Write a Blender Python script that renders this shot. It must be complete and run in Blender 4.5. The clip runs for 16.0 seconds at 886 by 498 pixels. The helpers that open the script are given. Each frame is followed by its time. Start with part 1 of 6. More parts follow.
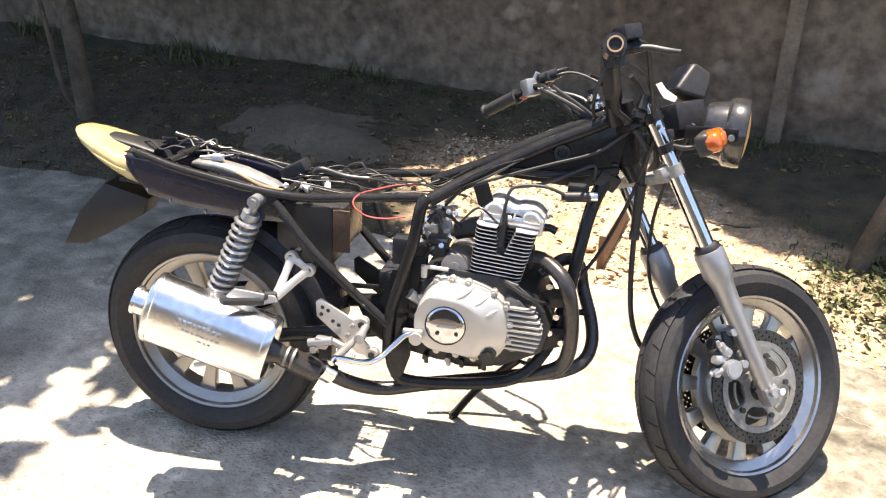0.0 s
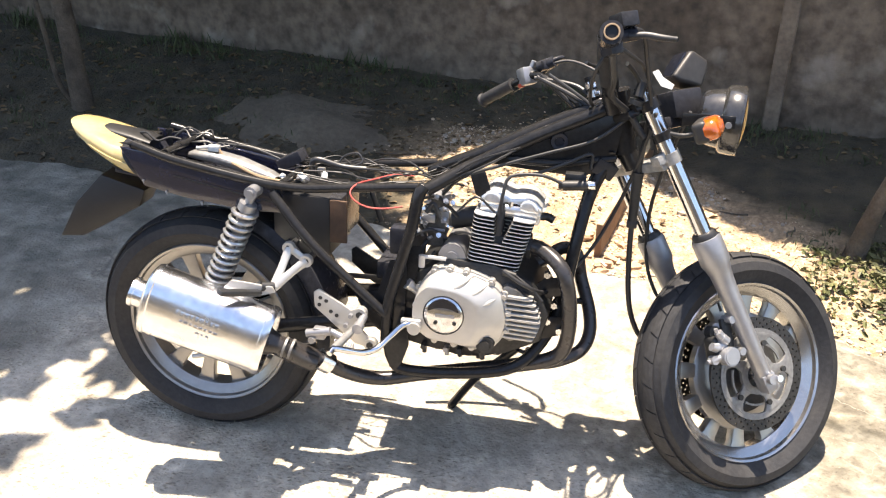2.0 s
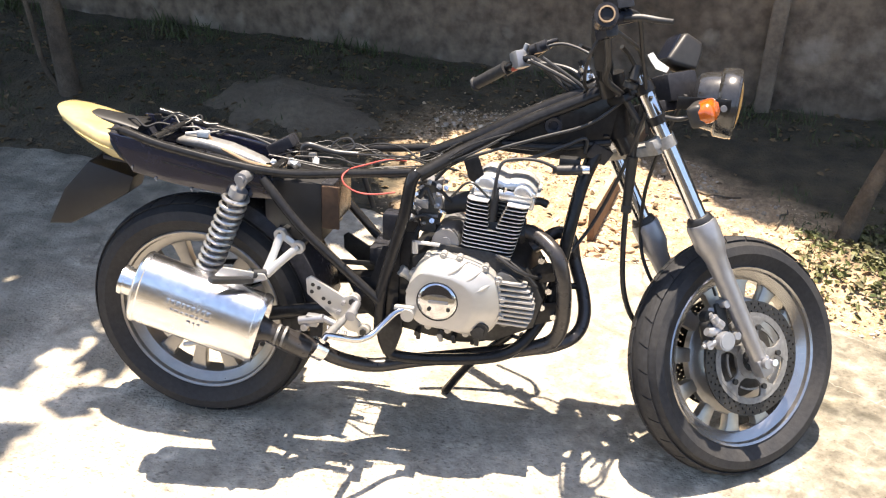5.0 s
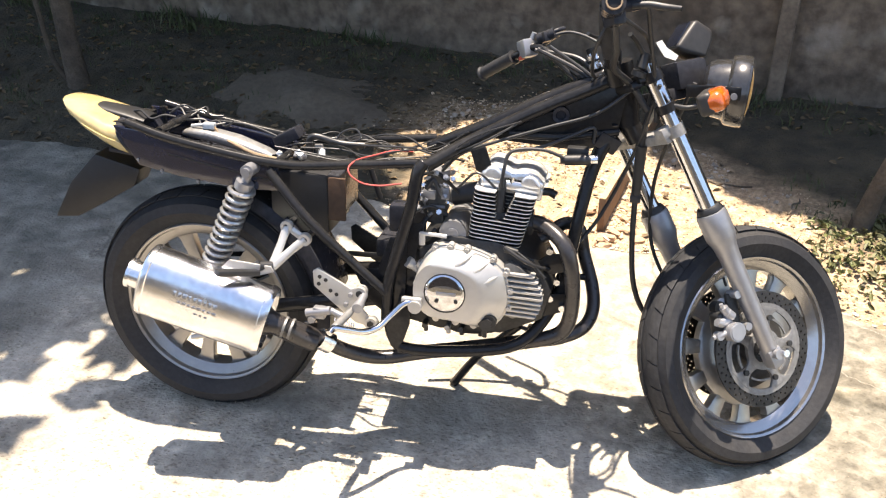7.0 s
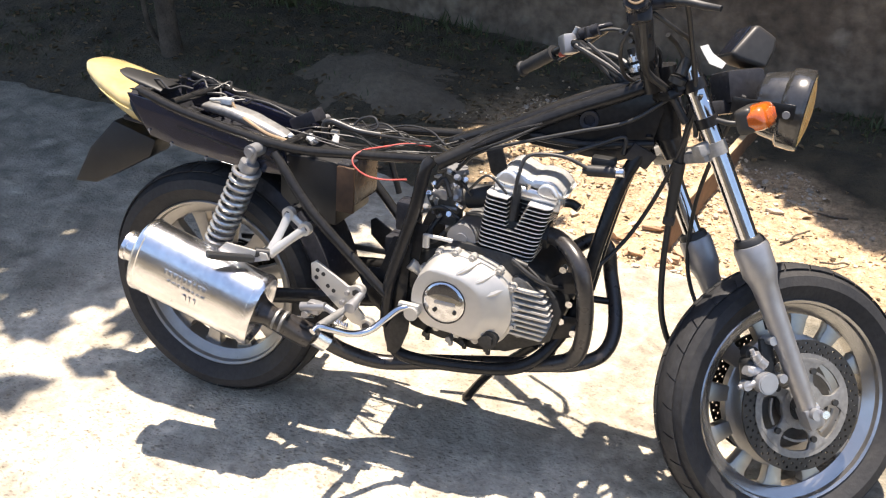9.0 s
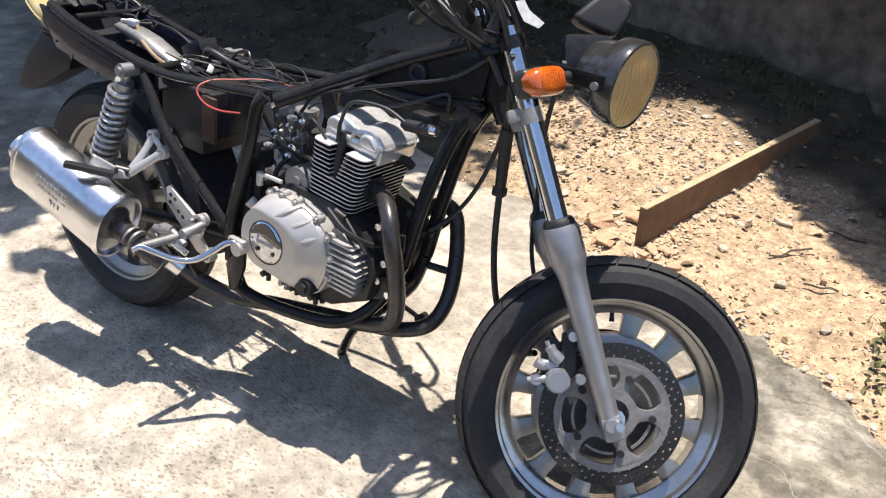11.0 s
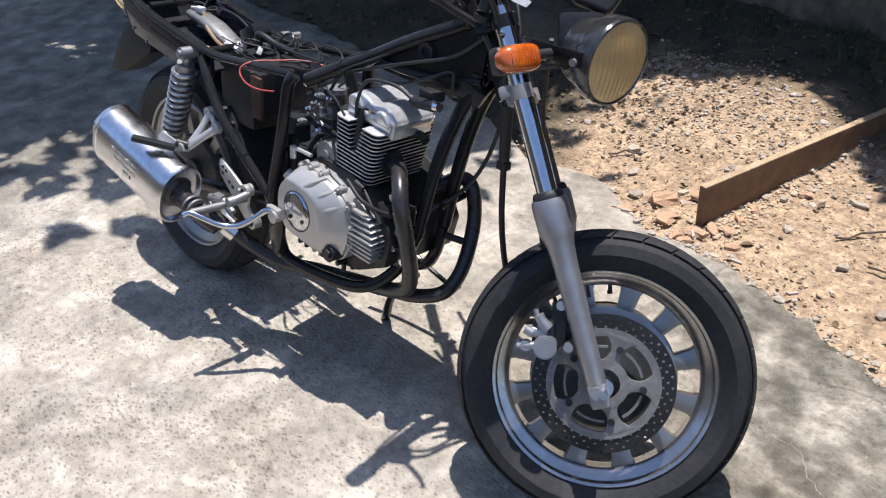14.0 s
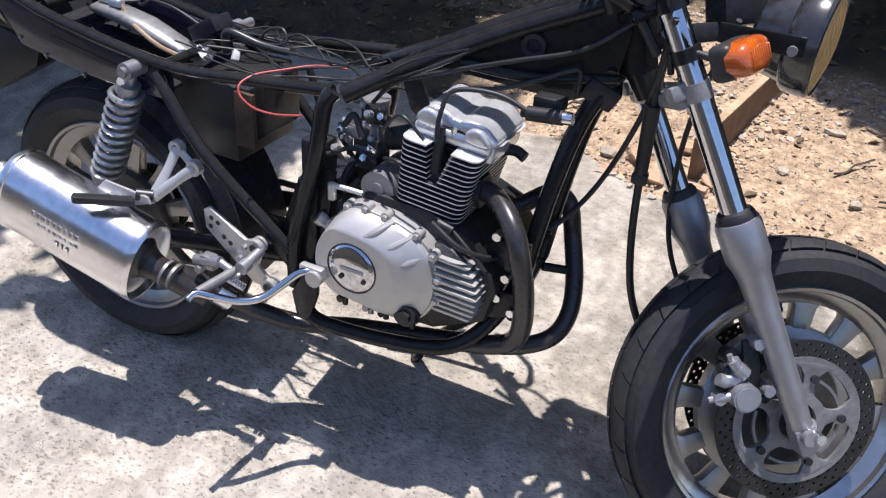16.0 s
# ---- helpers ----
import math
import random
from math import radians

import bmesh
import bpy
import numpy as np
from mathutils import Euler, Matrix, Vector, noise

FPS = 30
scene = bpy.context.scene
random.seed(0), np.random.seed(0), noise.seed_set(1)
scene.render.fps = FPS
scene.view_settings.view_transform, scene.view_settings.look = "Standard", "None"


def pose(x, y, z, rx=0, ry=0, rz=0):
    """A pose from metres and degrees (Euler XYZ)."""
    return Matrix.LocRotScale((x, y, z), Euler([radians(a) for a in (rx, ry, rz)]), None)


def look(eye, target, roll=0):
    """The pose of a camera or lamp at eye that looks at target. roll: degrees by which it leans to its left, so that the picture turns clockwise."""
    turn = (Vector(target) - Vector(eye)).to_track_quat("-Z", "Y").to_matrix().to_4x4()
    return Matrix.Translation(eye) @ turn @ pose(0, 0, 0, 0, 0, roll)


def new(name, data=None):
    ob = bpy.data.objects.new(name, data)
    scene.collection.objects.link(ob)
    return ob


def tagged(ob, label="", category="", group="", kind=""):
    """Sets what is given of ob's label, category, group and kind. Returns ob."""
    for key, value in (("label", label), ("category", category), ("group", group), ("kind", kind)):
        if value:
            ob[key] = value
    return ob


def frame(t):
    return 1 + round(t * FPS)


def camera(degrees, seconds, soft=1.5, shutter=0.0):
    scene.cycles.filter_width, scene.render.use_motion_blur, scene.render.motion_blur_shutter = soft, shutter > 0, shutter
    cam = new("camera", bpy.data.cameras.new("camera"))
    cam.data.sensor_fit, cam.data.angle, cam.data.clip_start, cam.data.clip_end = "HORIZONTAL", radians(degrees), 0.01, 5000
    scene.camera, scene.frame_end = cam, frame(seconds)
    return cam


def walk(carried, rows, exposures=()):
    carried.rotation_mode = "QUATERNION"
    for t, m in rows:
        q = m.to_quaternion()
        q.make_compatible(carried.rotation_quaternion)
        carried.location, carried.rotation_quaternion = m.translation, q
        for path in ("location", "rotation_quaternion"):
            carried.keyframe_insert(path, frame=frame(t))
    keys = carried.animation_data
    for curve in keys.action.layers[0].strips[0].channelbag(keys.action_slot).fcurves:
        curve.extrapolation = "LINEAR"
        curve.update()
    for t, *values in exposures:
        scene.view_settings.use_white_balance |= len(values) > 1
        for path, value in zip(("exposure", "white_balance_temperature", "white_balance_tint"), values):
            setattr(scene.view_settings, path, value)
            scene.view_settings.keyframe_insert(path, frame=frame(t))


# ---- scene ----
cam = camera(53.0, 16.0, soft=1.2)
PATH = [
    (0, (0.683, 0.449, 1.659), (0.27, 2.16, 0.709), 0.7),
    (0.5, (0.685, 0.445, 1.658), (0.27, 2.154, 0.706), 0.6),
    (1, (0.682, 0.446, 1.658), (0.273, 2.155, 0.702), 0.7),
    (1.5, (0.685, 0.449, 1.662), (0.274, 2.155, 0.702), 0.4),
    (2, (0.682, 0.45, 1.658), (0.278, 2.151, 0.688), 0.4),
    (2.5, (0.679, 0.454, 1.655), (0.271, 2.154, 0.685), 0.4),
    (3, (0.679, 0.46, 1.653), (0.278, 2.158, 0.674), 0.4),
    (3.5, (0.677, 0.466, 1.654), (0.289, 2.163, 0.67), 0.4),
    (4, (0.671, 0.466, 1.653), (0.291, 2.158, 0.656), 0.5),
    (6.5, (0.673, 0.477, 1.654), (0.285, 2.161, 0.647), 0.0),
    (7, (0.678, 0.483, 1.647), (0.276, 2.155, 0.627), -0.3),
    (7.5, (0.695, 0.502, 1.645), (0.284, 2.164, 0.611), -0.9),
    (8, (0.727, 0.564, 1.628), (0.291, 2.206, 0.573), -0.6),
    (8.2, (0.738, 0.589, 1.625), (0.262, 2.224, 0.576), -0.4),
    (10.3, (1.358, 0.98, 1.517), (0.403, 2.398, 0.479), -2.0),
    (10.5, (1.429, 1.021, 1.524), (0.443, 2.415, 0.482), -3.0),
    (11, (1.572, 1.16, 1.514), (0.539, 2.489, 0.433), 1.6),
    (11.5, (1.761, 1.257, 1.533), (0.531, 2.407, 0.454), -1.9),
    (12, (1.973, 1.302, 1.541), (0.622, 2.321, 0.475), -2.0),
    (12.5, (2.036, 1.298, 1.547), (0.666, 2.319, 0.508), -4.9),
    (13, (2.032, 1.305, 1.548), (0.651, 2.317, 0.515), -4.1),
    (13.5, (1.994, 1.324, 1.539), (0.624, 2.34, 0.494), -3.5),
    (14, (1.867, 1.304, 1.543), (0.595, 2.377, 0.433), -3.6),
    (14.5, (1.691, 1.276, 1.538), (0.524, 2.426, 0.391), -4.5),
    (15, (1.517, 1.284, 1.526), (0.446, 2.446, 0.3), -4.1),
    (15.5, (1.256, 1.294, 1.505), (0.283, 2.494, 0.235), -5.8),
    (16, (1.015, 1.254, 1.507), (0.238, 2.584, 0.232), -1.3),
]

walk(cam, [(t, look(eye, target, roll)) for t, eye, target, roll in PATH],
     exposures=[(0, 1.93, 7150, 14), (7, 1.79, 7100, 14), (8.2, 1.64, 7000, 14), (10.5, 1.27, 6550, 14), (12.0, 0.70, 6100, 13), (14.0, 0.66, 5900, 15), (16.0, 0.74, 5800, 18)])

# ---- sky, sun ----
world = bpy.data.worlds.new("sky")
scene.world = world
world.use_nodes = True
SUN_EL, SUN_AZ = 79.5, -12.0     # height, and turn of its direction from +y towards +x
sky = world.node_tree.nodes.new("ShaderNodeTexSky")
sky.sky_type, sky.sun_disc = "NISHITA", False
sky.sun_elevation, sky.sun_rotation = radians(SUN_EL), radians(SUN_AZ)
back = world.node_tree.nodes["Background"]
back.inputs["Strength"].default_value = 0.108
world.node_tree.links.new(sky.outputs[0], back.inputs["Color"])
sun = new("sun", bpy.data.lights.new("sun", "SUN"))
sun.data.energy, sun.data.angle, sun.data.color = 4.4, radians(0.53), (1.0, 0.93, 0.82)
el, az = radians(SUN_EL), radians(SUN_AZ)
to_sun = Vector((math.cos(el) * math.sin(az), math.cos(el) * math.cos(az), math.sin(el)))
sun.matrix_world = look(to_sun * 30, (0, 0, 0))


# ---- materials ----
def mat(name, base, rough=0.6, metal=0.0, second=None, scale=8.0, bump=0.0, bump_scale=None, grain=0.25, rough_var=0.1,
        third=None, third_scale=60.0, third_at=(0.62, 0.7), coat=0.0, detail=6.0, per_object=0.0, island=0.0):
    """A noise-varied surface: base and second mixed by a coarse noise, third as small flecks, a fine bump."""
    m = bpy.data.materials.new(name)
    m.use_nodes = True
    nt = m.node_tree
    n, l = nt.nodes, nt.links
    bs = n["Principled BSDF"]
    co = n.new("ShaderNodeTexCoord")
    def noise_node(s, d=detail):
        k = n.new("ShaderNodeTexNoise")
        k.inputs["Scale"].default_value, k.inputs["Detail"].default_value = s, d
        l.new(co.outputs["Object"], k.inputs["Vector"])
        return k.outputs["Fac"]
    def ramp(fac, a, b, ca, cb):
        r = n.new("ShaderNodeValToRGB")
        r.color_ramp.elements[0].position, r.color_ramp.elements[1].position = a, b
        r.color_ramp.elements[0].color, r.color_ramp.elements[1].color = (*ca, 1), (*cb, 1)
        l.new(fac, r.inputs["Fac"])
        return r.outputs["Color"]
    def mix(fac, a, b, mode="MIX"):
        x = n.new("ShaderNodeMix")
        x.data_type, x.blend_type = "RGBA", mode
        for k, v in ((0, fac), (6, a), (7, b)):
            if isinstance(v, (int, float)):
                x.inputs[k].default_value = v
            elif isinstance(v, tuple):
                x.inputs[k].default_value = (*v, 1)
            else:
                l.new(v, x.inputs[k])
        return x.outputs[2]
    second = second or tuple(c * 0.75 for c in base)
    col = ramp(noise_node(scale), 0.35, 0.68, base, second)
    fine = ramp(noise_node(scale * 9, 8.0), 0.3, 0.72, (1 - grain,) * 3, (1 + grain * 0.4,) * 3)
    col = mix(1.0, col, fine, "MULTIPLY")
    if third:
        f = ramp(noise_node(third_scale, 4.0), third_at[0], third_at[1], (0, 0, 0), (1, 1, 1))
        col = mix(f, col, third)
    if per_object:
        oi = n.new("ShaderNodeObjectInfo")
        col = mix(1.0, col, ramp(oi.outputs["Random"], 0.0, 1.0, (1 - per_object,) * 3, (1 + per_object * 0.5,) * 3), "MULTIPLY")
    if island:
        ge = n.new("ShaderNodeNewGeometry")
        col = mix(1.0, col, ramp(ge.outputs["Random Per Island"], 0.0, 1.0, (1 - island,) * 3, (1 + island * 0.6,) * 3), "MULTIPLY")
    l.new(col, bs.inputs["Base Color"])
    bs.inputs["Metallic"].default_value = metal
    bs.inputs["Coat Weight"].default_value = coat
    mr = n.new("ShaderNodeMapRange")
    mr.inputs["To Min"].default_value, mr.inputs["To Max"].default_value = max(0.02, rough - rough_var), min(1.0, rough + rough_var)
    l.new(noise_node(scale * 3), mr.inputs["Value"])
    l.new(mr.outputs[0], bs.inputs["Roughness"])
    if bump:
        b = n.new("ShaderNodeBump")
        b.inputs["Strength"].default_value, b.inputs["Distance"].default_value = 1.0, bump
        l.new(noise_node(bump_scale or scale * 10, 10.0), b.inputs["Height"])
        l.new(b.outputs[0], bs.inputs["Normal"])
    return m


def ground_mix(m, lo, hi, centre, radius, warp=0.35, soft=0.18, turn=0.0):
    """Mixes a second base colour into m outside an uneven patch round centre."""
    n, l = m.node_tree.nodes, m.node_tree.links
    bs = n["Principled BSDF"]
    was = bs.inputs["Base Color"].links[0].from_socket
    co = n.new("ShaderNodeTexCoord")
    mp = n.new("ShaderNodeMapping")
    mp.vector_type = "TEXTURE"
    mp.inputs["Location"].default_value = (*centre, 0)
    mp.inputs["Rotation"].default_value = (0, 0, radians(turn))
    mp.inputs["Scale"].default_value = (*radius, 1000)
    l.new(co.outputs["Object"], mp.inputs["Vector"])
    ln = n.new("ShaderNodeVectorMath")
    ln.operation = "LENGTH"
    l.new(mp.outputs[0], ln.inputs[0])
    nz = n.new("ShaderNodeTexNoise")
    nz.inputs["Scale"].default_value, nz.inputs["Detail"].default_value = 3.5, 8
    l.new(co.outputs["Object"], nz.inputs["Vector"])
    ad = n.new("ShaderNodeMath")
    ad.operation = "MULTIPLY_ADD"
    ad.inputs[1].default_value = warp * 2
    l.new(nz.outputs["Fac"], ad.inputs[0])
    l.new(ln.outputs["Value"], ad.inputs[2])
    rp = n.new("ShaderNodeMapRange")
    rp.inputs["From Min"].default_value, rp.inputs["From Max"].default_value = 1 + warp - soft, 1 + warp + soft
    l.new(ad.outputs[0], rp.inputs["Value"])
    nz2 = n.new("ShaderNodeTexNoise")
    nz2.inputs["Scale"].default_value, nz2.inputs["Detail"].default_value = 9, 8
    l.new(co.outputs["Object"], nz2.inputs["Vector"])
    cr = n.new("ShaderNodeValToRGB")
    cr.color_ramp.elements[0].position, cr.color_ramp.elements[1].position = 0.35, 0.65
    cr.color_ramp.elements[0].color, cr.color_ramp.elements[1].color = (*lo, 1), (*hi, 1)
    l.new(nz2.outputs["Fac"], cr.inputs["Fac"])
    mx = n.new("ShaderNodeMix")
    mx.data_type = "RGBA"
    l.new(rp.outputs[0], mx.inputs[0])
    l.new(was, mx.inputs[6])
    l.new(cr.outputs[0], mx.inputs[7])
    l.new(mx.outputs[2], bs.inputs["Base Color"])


def pits(m, scale, size, colour, depth, centre, radius, stretch=0.62):
    """Uneven small pits of a darker colour, dying out beyond an oval patch of the ground."""
    n, l = m.node_tree.nodes, m.node_tree.links
    bs = n["Principled BSDF"]
    was, normal = bs.inputs["Base Color"].links[0].from_socket, bs.inputs["Normal"].links[0].from_socket
    co = n.new("ShaderNodeTexCoord")
    wob = n.new("ShaderNodeTexNoise")
    wob.inputs["Scale"].default_value, wob.inputs["Detail"].default_value = scale * 0.9, 3
    l.new(co.outputs["Object"], wob.inputs["Vector"])
    push = n.new("ShaderNodeVectorMath")
    push.operation = "MULTIPLY_ADD"
    push.inputs[1].default_value = (1.6 / scale, 1.2 / scale, 0)
    l.new(wob.outputs["Color"], push.inputs[0])
    l.new(co.outputs["Object"], push.inputs[2])
    vo = n.new("ShaderNodeTexVoronoi")
    vo.voronoi_dimensions = "2D"
    vo.inputs["Scale"].default_value = scale
    lay = n.new("ShaderNodeMapping")
    lay.inputs["Rotation"].default_value = (0, 0, radians(34))
    lay.inputs["Scale"].default_value = (stretch, 1.25, 1)
    l.new(push.outputs[0], lay.inputs["Vector"])
    l.new(lay.outputs[0], vo.inputs["Vector"])
    hue = n.new("ShaderNodeSeparateColor")
    l.new(vo.outputs["Color"], hue.inputs[0])
    far = n.new("ShaderNodeMapping")
    far.inputs["Location"].default_value = (-centre[0] / radius[0], -centre[1] / radius[1], 0)
    far.inputs["Scale"].default_value = (1 / radius[0], 1 / radius[1], 0)
    l.new(co.outputs["Object"], far.inputs["Vector"])
    ln = n.new("ShaderNodeVectorMath")
    ln.operation = "LENGTH"
    l.new(far.outputs[0], ln.inputs[0])
    keep = n.new("ShaderNodeMapRange")
    keep.inputs["From Min"].default_value, keep.inputs["From Max"].default_value = 0.75, 1.25
    keep.inputs["To Min"].default_value, keep.inputs["To Max"].default_value = size, size * 0.45
    l.new(ln.outputs["Value"], keep.inputs["Value"])
    lim = n.new("ShaderNodeMath")
    lim.operation = "MULTIPLY"
    l.new(hue.outputs[0], lim.inputs[0])
    crowd = n.new("ShaderNodeTexNoise")
    crowd.inputs["Scale"].default_value, crowd.inputs["Detail"].default_value = 4.5, 4
    l.new(co.outputs["Object"], crowd.inputs["Vector"])
    gate = n.new("ShaderNodeMapRange")
    gate.inputs["From Min"].default_value, gate.inputs["From Max"].default_value = 0.36, 0.62
    gate.inputs["To Min"].default_value, gate.inputs["To Max"].default_value = 0.45, 1.12
    l.new(crowd.outputs["Fac"], gate.inputs["Value"])
    many = n.new("ShaderNodeMath")
    many.operation = "MULTIPLY"
    l.new(keep.outputs[0], many.inputs[0])
    l.new(gate.outputs[0], many.inputs[1])
    l.new(many.outputs[0], lim.inputs[1])
    dif = n.new("ShaderNodeMath")
    dif.operation = "SUBTRACT"
    l.new(lim.outputs[0], dif.inputs[0])
    l.new(vo.outputs["Distance"], dif.inputs[1])
    soft = n.new("ShaderNodeMapRange")
    soft.inputs["From Min"].default_value, soft.inputs["From Max"].default_value = -0.08, 0.14
    l.new(dif.outputs[0], soft.inputs["Value"])
    mx = n.new("ShaderNodeMix")
    mx.data_type, mx.blend_type = "RGBA", "MULTIPLY"
    mx.inputs[7].default_value = (*colour, 1)
    l.new(soft.outputs[0], mx.inputs[0])
    l.new(was, mx.inputs[6])
    l.new(mx.outputs[2], bs.inputs["Base Color"])
    bp = n.new("ShaderNodeBump")
    bp.invert = True
    bp.inputs["Distance"].default_value = depth
    l.new(soft.outputs[0], bp.inputs["Height"])
    l.new(normal, bp.inputs["Normal"])
    l.new(bp.outputs[0], bs.inputs["Normal"])


def within(m, value, patch):
    """The value, dying out beyond a round patch (x, y, radius) of the ground."""
    n, l = m.node_tree.nodes, m.node_tree.links
    co = n.new("ShaderNodeTexCoord")
    far = n.new("ShaderNodeVectorMath")
    far.operation = "DISTANCE"
    far.inputs[1].default_value = (patch[0], patch[1], 0)
    l.new(co.outputs["Object"], far.inputs[0])
    fade = n.new("ShaderNodeMapRange")
    fade.inputs["From Min"].default_value, fade.inputs["From Max"].default_value = patch[2] * 0.7, patch[2]
    fade.inputs["To Min"].default_value, fade.inputs["To Max"].default_value = 1.0, 0.0
    l.new(far.outputs["Value"], fade.inputs["Value"])
    mul = n.new("ShaderNodeMath")
    mul.operation = "MULTIPLY"
    l.new(value, mul.inputs[0])
    l.new(fade.outputs[0], mul.inputs[1])
    return mul.outputs[0]


def cracks(m, scale, width, colour, patch=None):
    """Thin wandering cracks, broken off here and there, or only round a patch (x, y, radius)."""
    n, l = m.node_tree.nodes, m.node_tree.links
    bs = n["Principled BSDF"]
    was = bs.inputs["Base Color"].links[0].from_socket
    co = n.new("ShaderNodeTexCoord")
    wob = n.new("ShaderNodeTexNoise")
    wob.inputs["Scale"].default_value, wob.inputs["Detail"].default_value = 4, 8
    l.new(co.outputs["Object"], wob.inputs["Vector"])
    push = n.new("ShaderNodeVectorMath")
    push.operation = "MULTIPLY_ADD"
    push.inputs[1].default_value = (0.35,) * 3
    l.new(wob.outputs["Color"], push.inputs[0])
    l.new(co.outputs["Object"], push.inputs[2])
    vo = n.new("ShaderNodeTexVoronoi")
    vo.voronoi_dimensions, vo.feature = "2D", "DISTANCE_TO_EDGE"
    vo.inputs["Scale"].default_value = scale
    l.new(push.outputs[0], vo.inputs["Vector"])
    rp = n.new("ShaderNodeMapRange")
    rp.inputs["From Min"].default_value, rp.inputs["From Max"].default_value = 0.0, width
    rp.inputs["To Min"].default_value, rp.inputs["To Max"].default_value = 0.7, 0.0
    l.new(vo.outputs["Distance"], rp.inputs["Value"])
    gate = n.new("ShaderNodeMapRange")
    gate.inputs["From Min"].default_value, gate.inputs["From Max"].default_value = 0.50, 0.58
    g = n.new("ShaderNodeTexNoise")
    g.inputs["Scale"].default_value, g.inputs["Detail"].default_value = 1.3, 3
    l.new(co.outputs["Object"], g.inputs["Vector"])
    l.new(g.outputs["Fac"], gate.inputs["Value"])
    mul = n.new("ShaderNodeMath")
    mul.operation = "MULTIPLY"
    l.new(rp.outputs[0], mul.inputs[0])
    l.new(gate.outputs[0], mul.inputs[1])
    fac = mul.outputs[0]
    if patch:
        fac = within(m, rp.outputs[0], patch)
    mx = n.new("ShaderNodeMix")
    mx.data_type = "RGBA"
    mx.inputs[7].default_value = (*colour, 1)
    l.new(fac, mx.inputs[0])
    l.new(was, mx.inputs[6])
    l.new(mx.outputs[2], bs.inputs["Base Color"])


def blotches(m, scale, lo, hi, patch=None):
    """Soft uneven stains over the whole surface, or only round a patch (x, y, radius)."""
    n, l = m.node_tree.nodes, m.node_tree.links
    bs = n["Principled BSDF"]
    was = bs.inputs["Base Color"].links[0].from_socket
    co = n.new("ShaderNodeTexCoord")
    nz = n.new("ShaderNodeTexNoise")
    nz.inputs["Scale"].default_value, nz.inputs["Detail"].default_value, nz.inputs["Distortion"].default_value = scale, 9, 0.6
    l.new(co.outputs["Object"], nz.inputs["Vector"])
    cr = n.new("ShaderNodeValToRGB")
    cr.color_ramp.elements[0].position, cr.color_ramp.elements[1].position = 0.40, 0.60
    cr.color_ramp.elements[0].color, cr.color_ramp.elements[1].color = (lo, lo * 0.99, lo * 0.97, 1), (hi, hi, hi, 1)
    l.new(nz.outputs["Fac"], cr.inputs["Fac"])
    mx = n.new("ShaderNodeMix")
    mx.data_type, mx.blend_type = "RGBA", "MULTIPLY"
    mx.inputs[0].default_value = 1.0
    if patch:
        one = n.new("ShaderNodeValue")
        one.outputs[0].default_value = 1.0
        l.new(within(m, one.outputs[0], patch), mx.inputs[0])
    l.new(was, mx.inputs[6])
    l.new(cr.outputs[0], mx.inputs[7])
    l.new(mx.outputs[2], bs.inputs["Base Color"])


CONCRETE = mat("worn_concrete", (0.485, 0.435, 0.355), 0.93, second=(0.385, 0.352, 0.295), scale=4.2, bump=0.008, bump_scale=85, grain=0.28, detail=13,
               third=(0.58, 0.53, 0.44), third_scale=7, third_at=(0.58, 0.74))
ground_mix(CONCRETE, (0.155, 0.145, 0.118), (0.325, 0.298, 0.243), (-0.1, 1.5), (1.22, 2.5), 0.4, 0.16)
pits(CONCRETE, 72, 0.355, (0.67, 0.65, 0.63), 0.0017, (-0.5, 1.0), (1.6, 1.7))
pits(CONCRETE, 90, 0.33, (1.22, 1.20, 1.15), -0.002, (-0.5, 1.0), (1.6, 1.7))
pits(CONCRETE, 7, 0.34, (1.48, 1.47, 1.43), -0.003, (1.75, 2.6), (0.75, 0.9))
pits(CONCRETE, 12, 0.32, (0.74, 0.73, 0.70), 0.003, (1.75, 2.5), (0.75, 0.9))
blotches(CONCRETE, 5.5, 0.76, 1.09)
blotches(CONCRETE, 1.6, 0.88, 1.05)
cracks(CONCRETE, 0.85, 0.012, (0.12, 0.105, 0.085))
blotches(CONCRETE, 12.0, 0.70, 1.22, (1.50, 2.85, 1.05))
blotches(CONCRETE, 3.2, 0.82, 1.10, (1.75, 2.75, 0.80))
blotches(CONCRETE, 38.0, 0.86, 1.12, (1.50, 2.85, 1.05))
cracks(CONCRETE, 3.1, 0.0075, (0.46, 0.43, 0.36), (1.78, 2.86, 0.62))
SAND = mat("sandy_soil", (0.57, 0.415, 0.262), 0.95, second=(0.44, 0.310, 0.190), scale=3.1, bump=0.016, bump_scale=55, grain=0.45, detail=10,
           third=(0.38, 0.275, 0.18), third_scale=34, third_at=(0.54, 0.70))
blotches(SAND, 70, 0.80, 1.10)
blotches(SAND, 22, 0.84, 1.08)
# dark earth outside the sunlit sand; its colour also carries the tree shade there
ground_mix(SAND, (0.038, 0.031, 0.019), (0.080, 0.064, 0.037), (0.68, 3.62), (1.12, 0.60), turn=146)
HUB = mat("dark_hub", (0.10, 0.098, 0.095), 0.55, 0.6, second=(0.06, 0.058, 0.055), scale=14)
RUBBLE = mat("rubble", (0.55, 0.42, 0.28), 0.9, second=(0.46, 0.36, 0.25), scale=9, island=0.25)
PEBBLE = mat("pebble", (0.52, 0.44, 0.35), 0.9, second=(0.36, 0.31, 0.25), scale=16, island=0.28)
STRAW = mat("dry_chips", (0.50, 0.365, 0.225), 0.85, second=(0.36, 0.26, 0.16), scale=20, island=0.5)
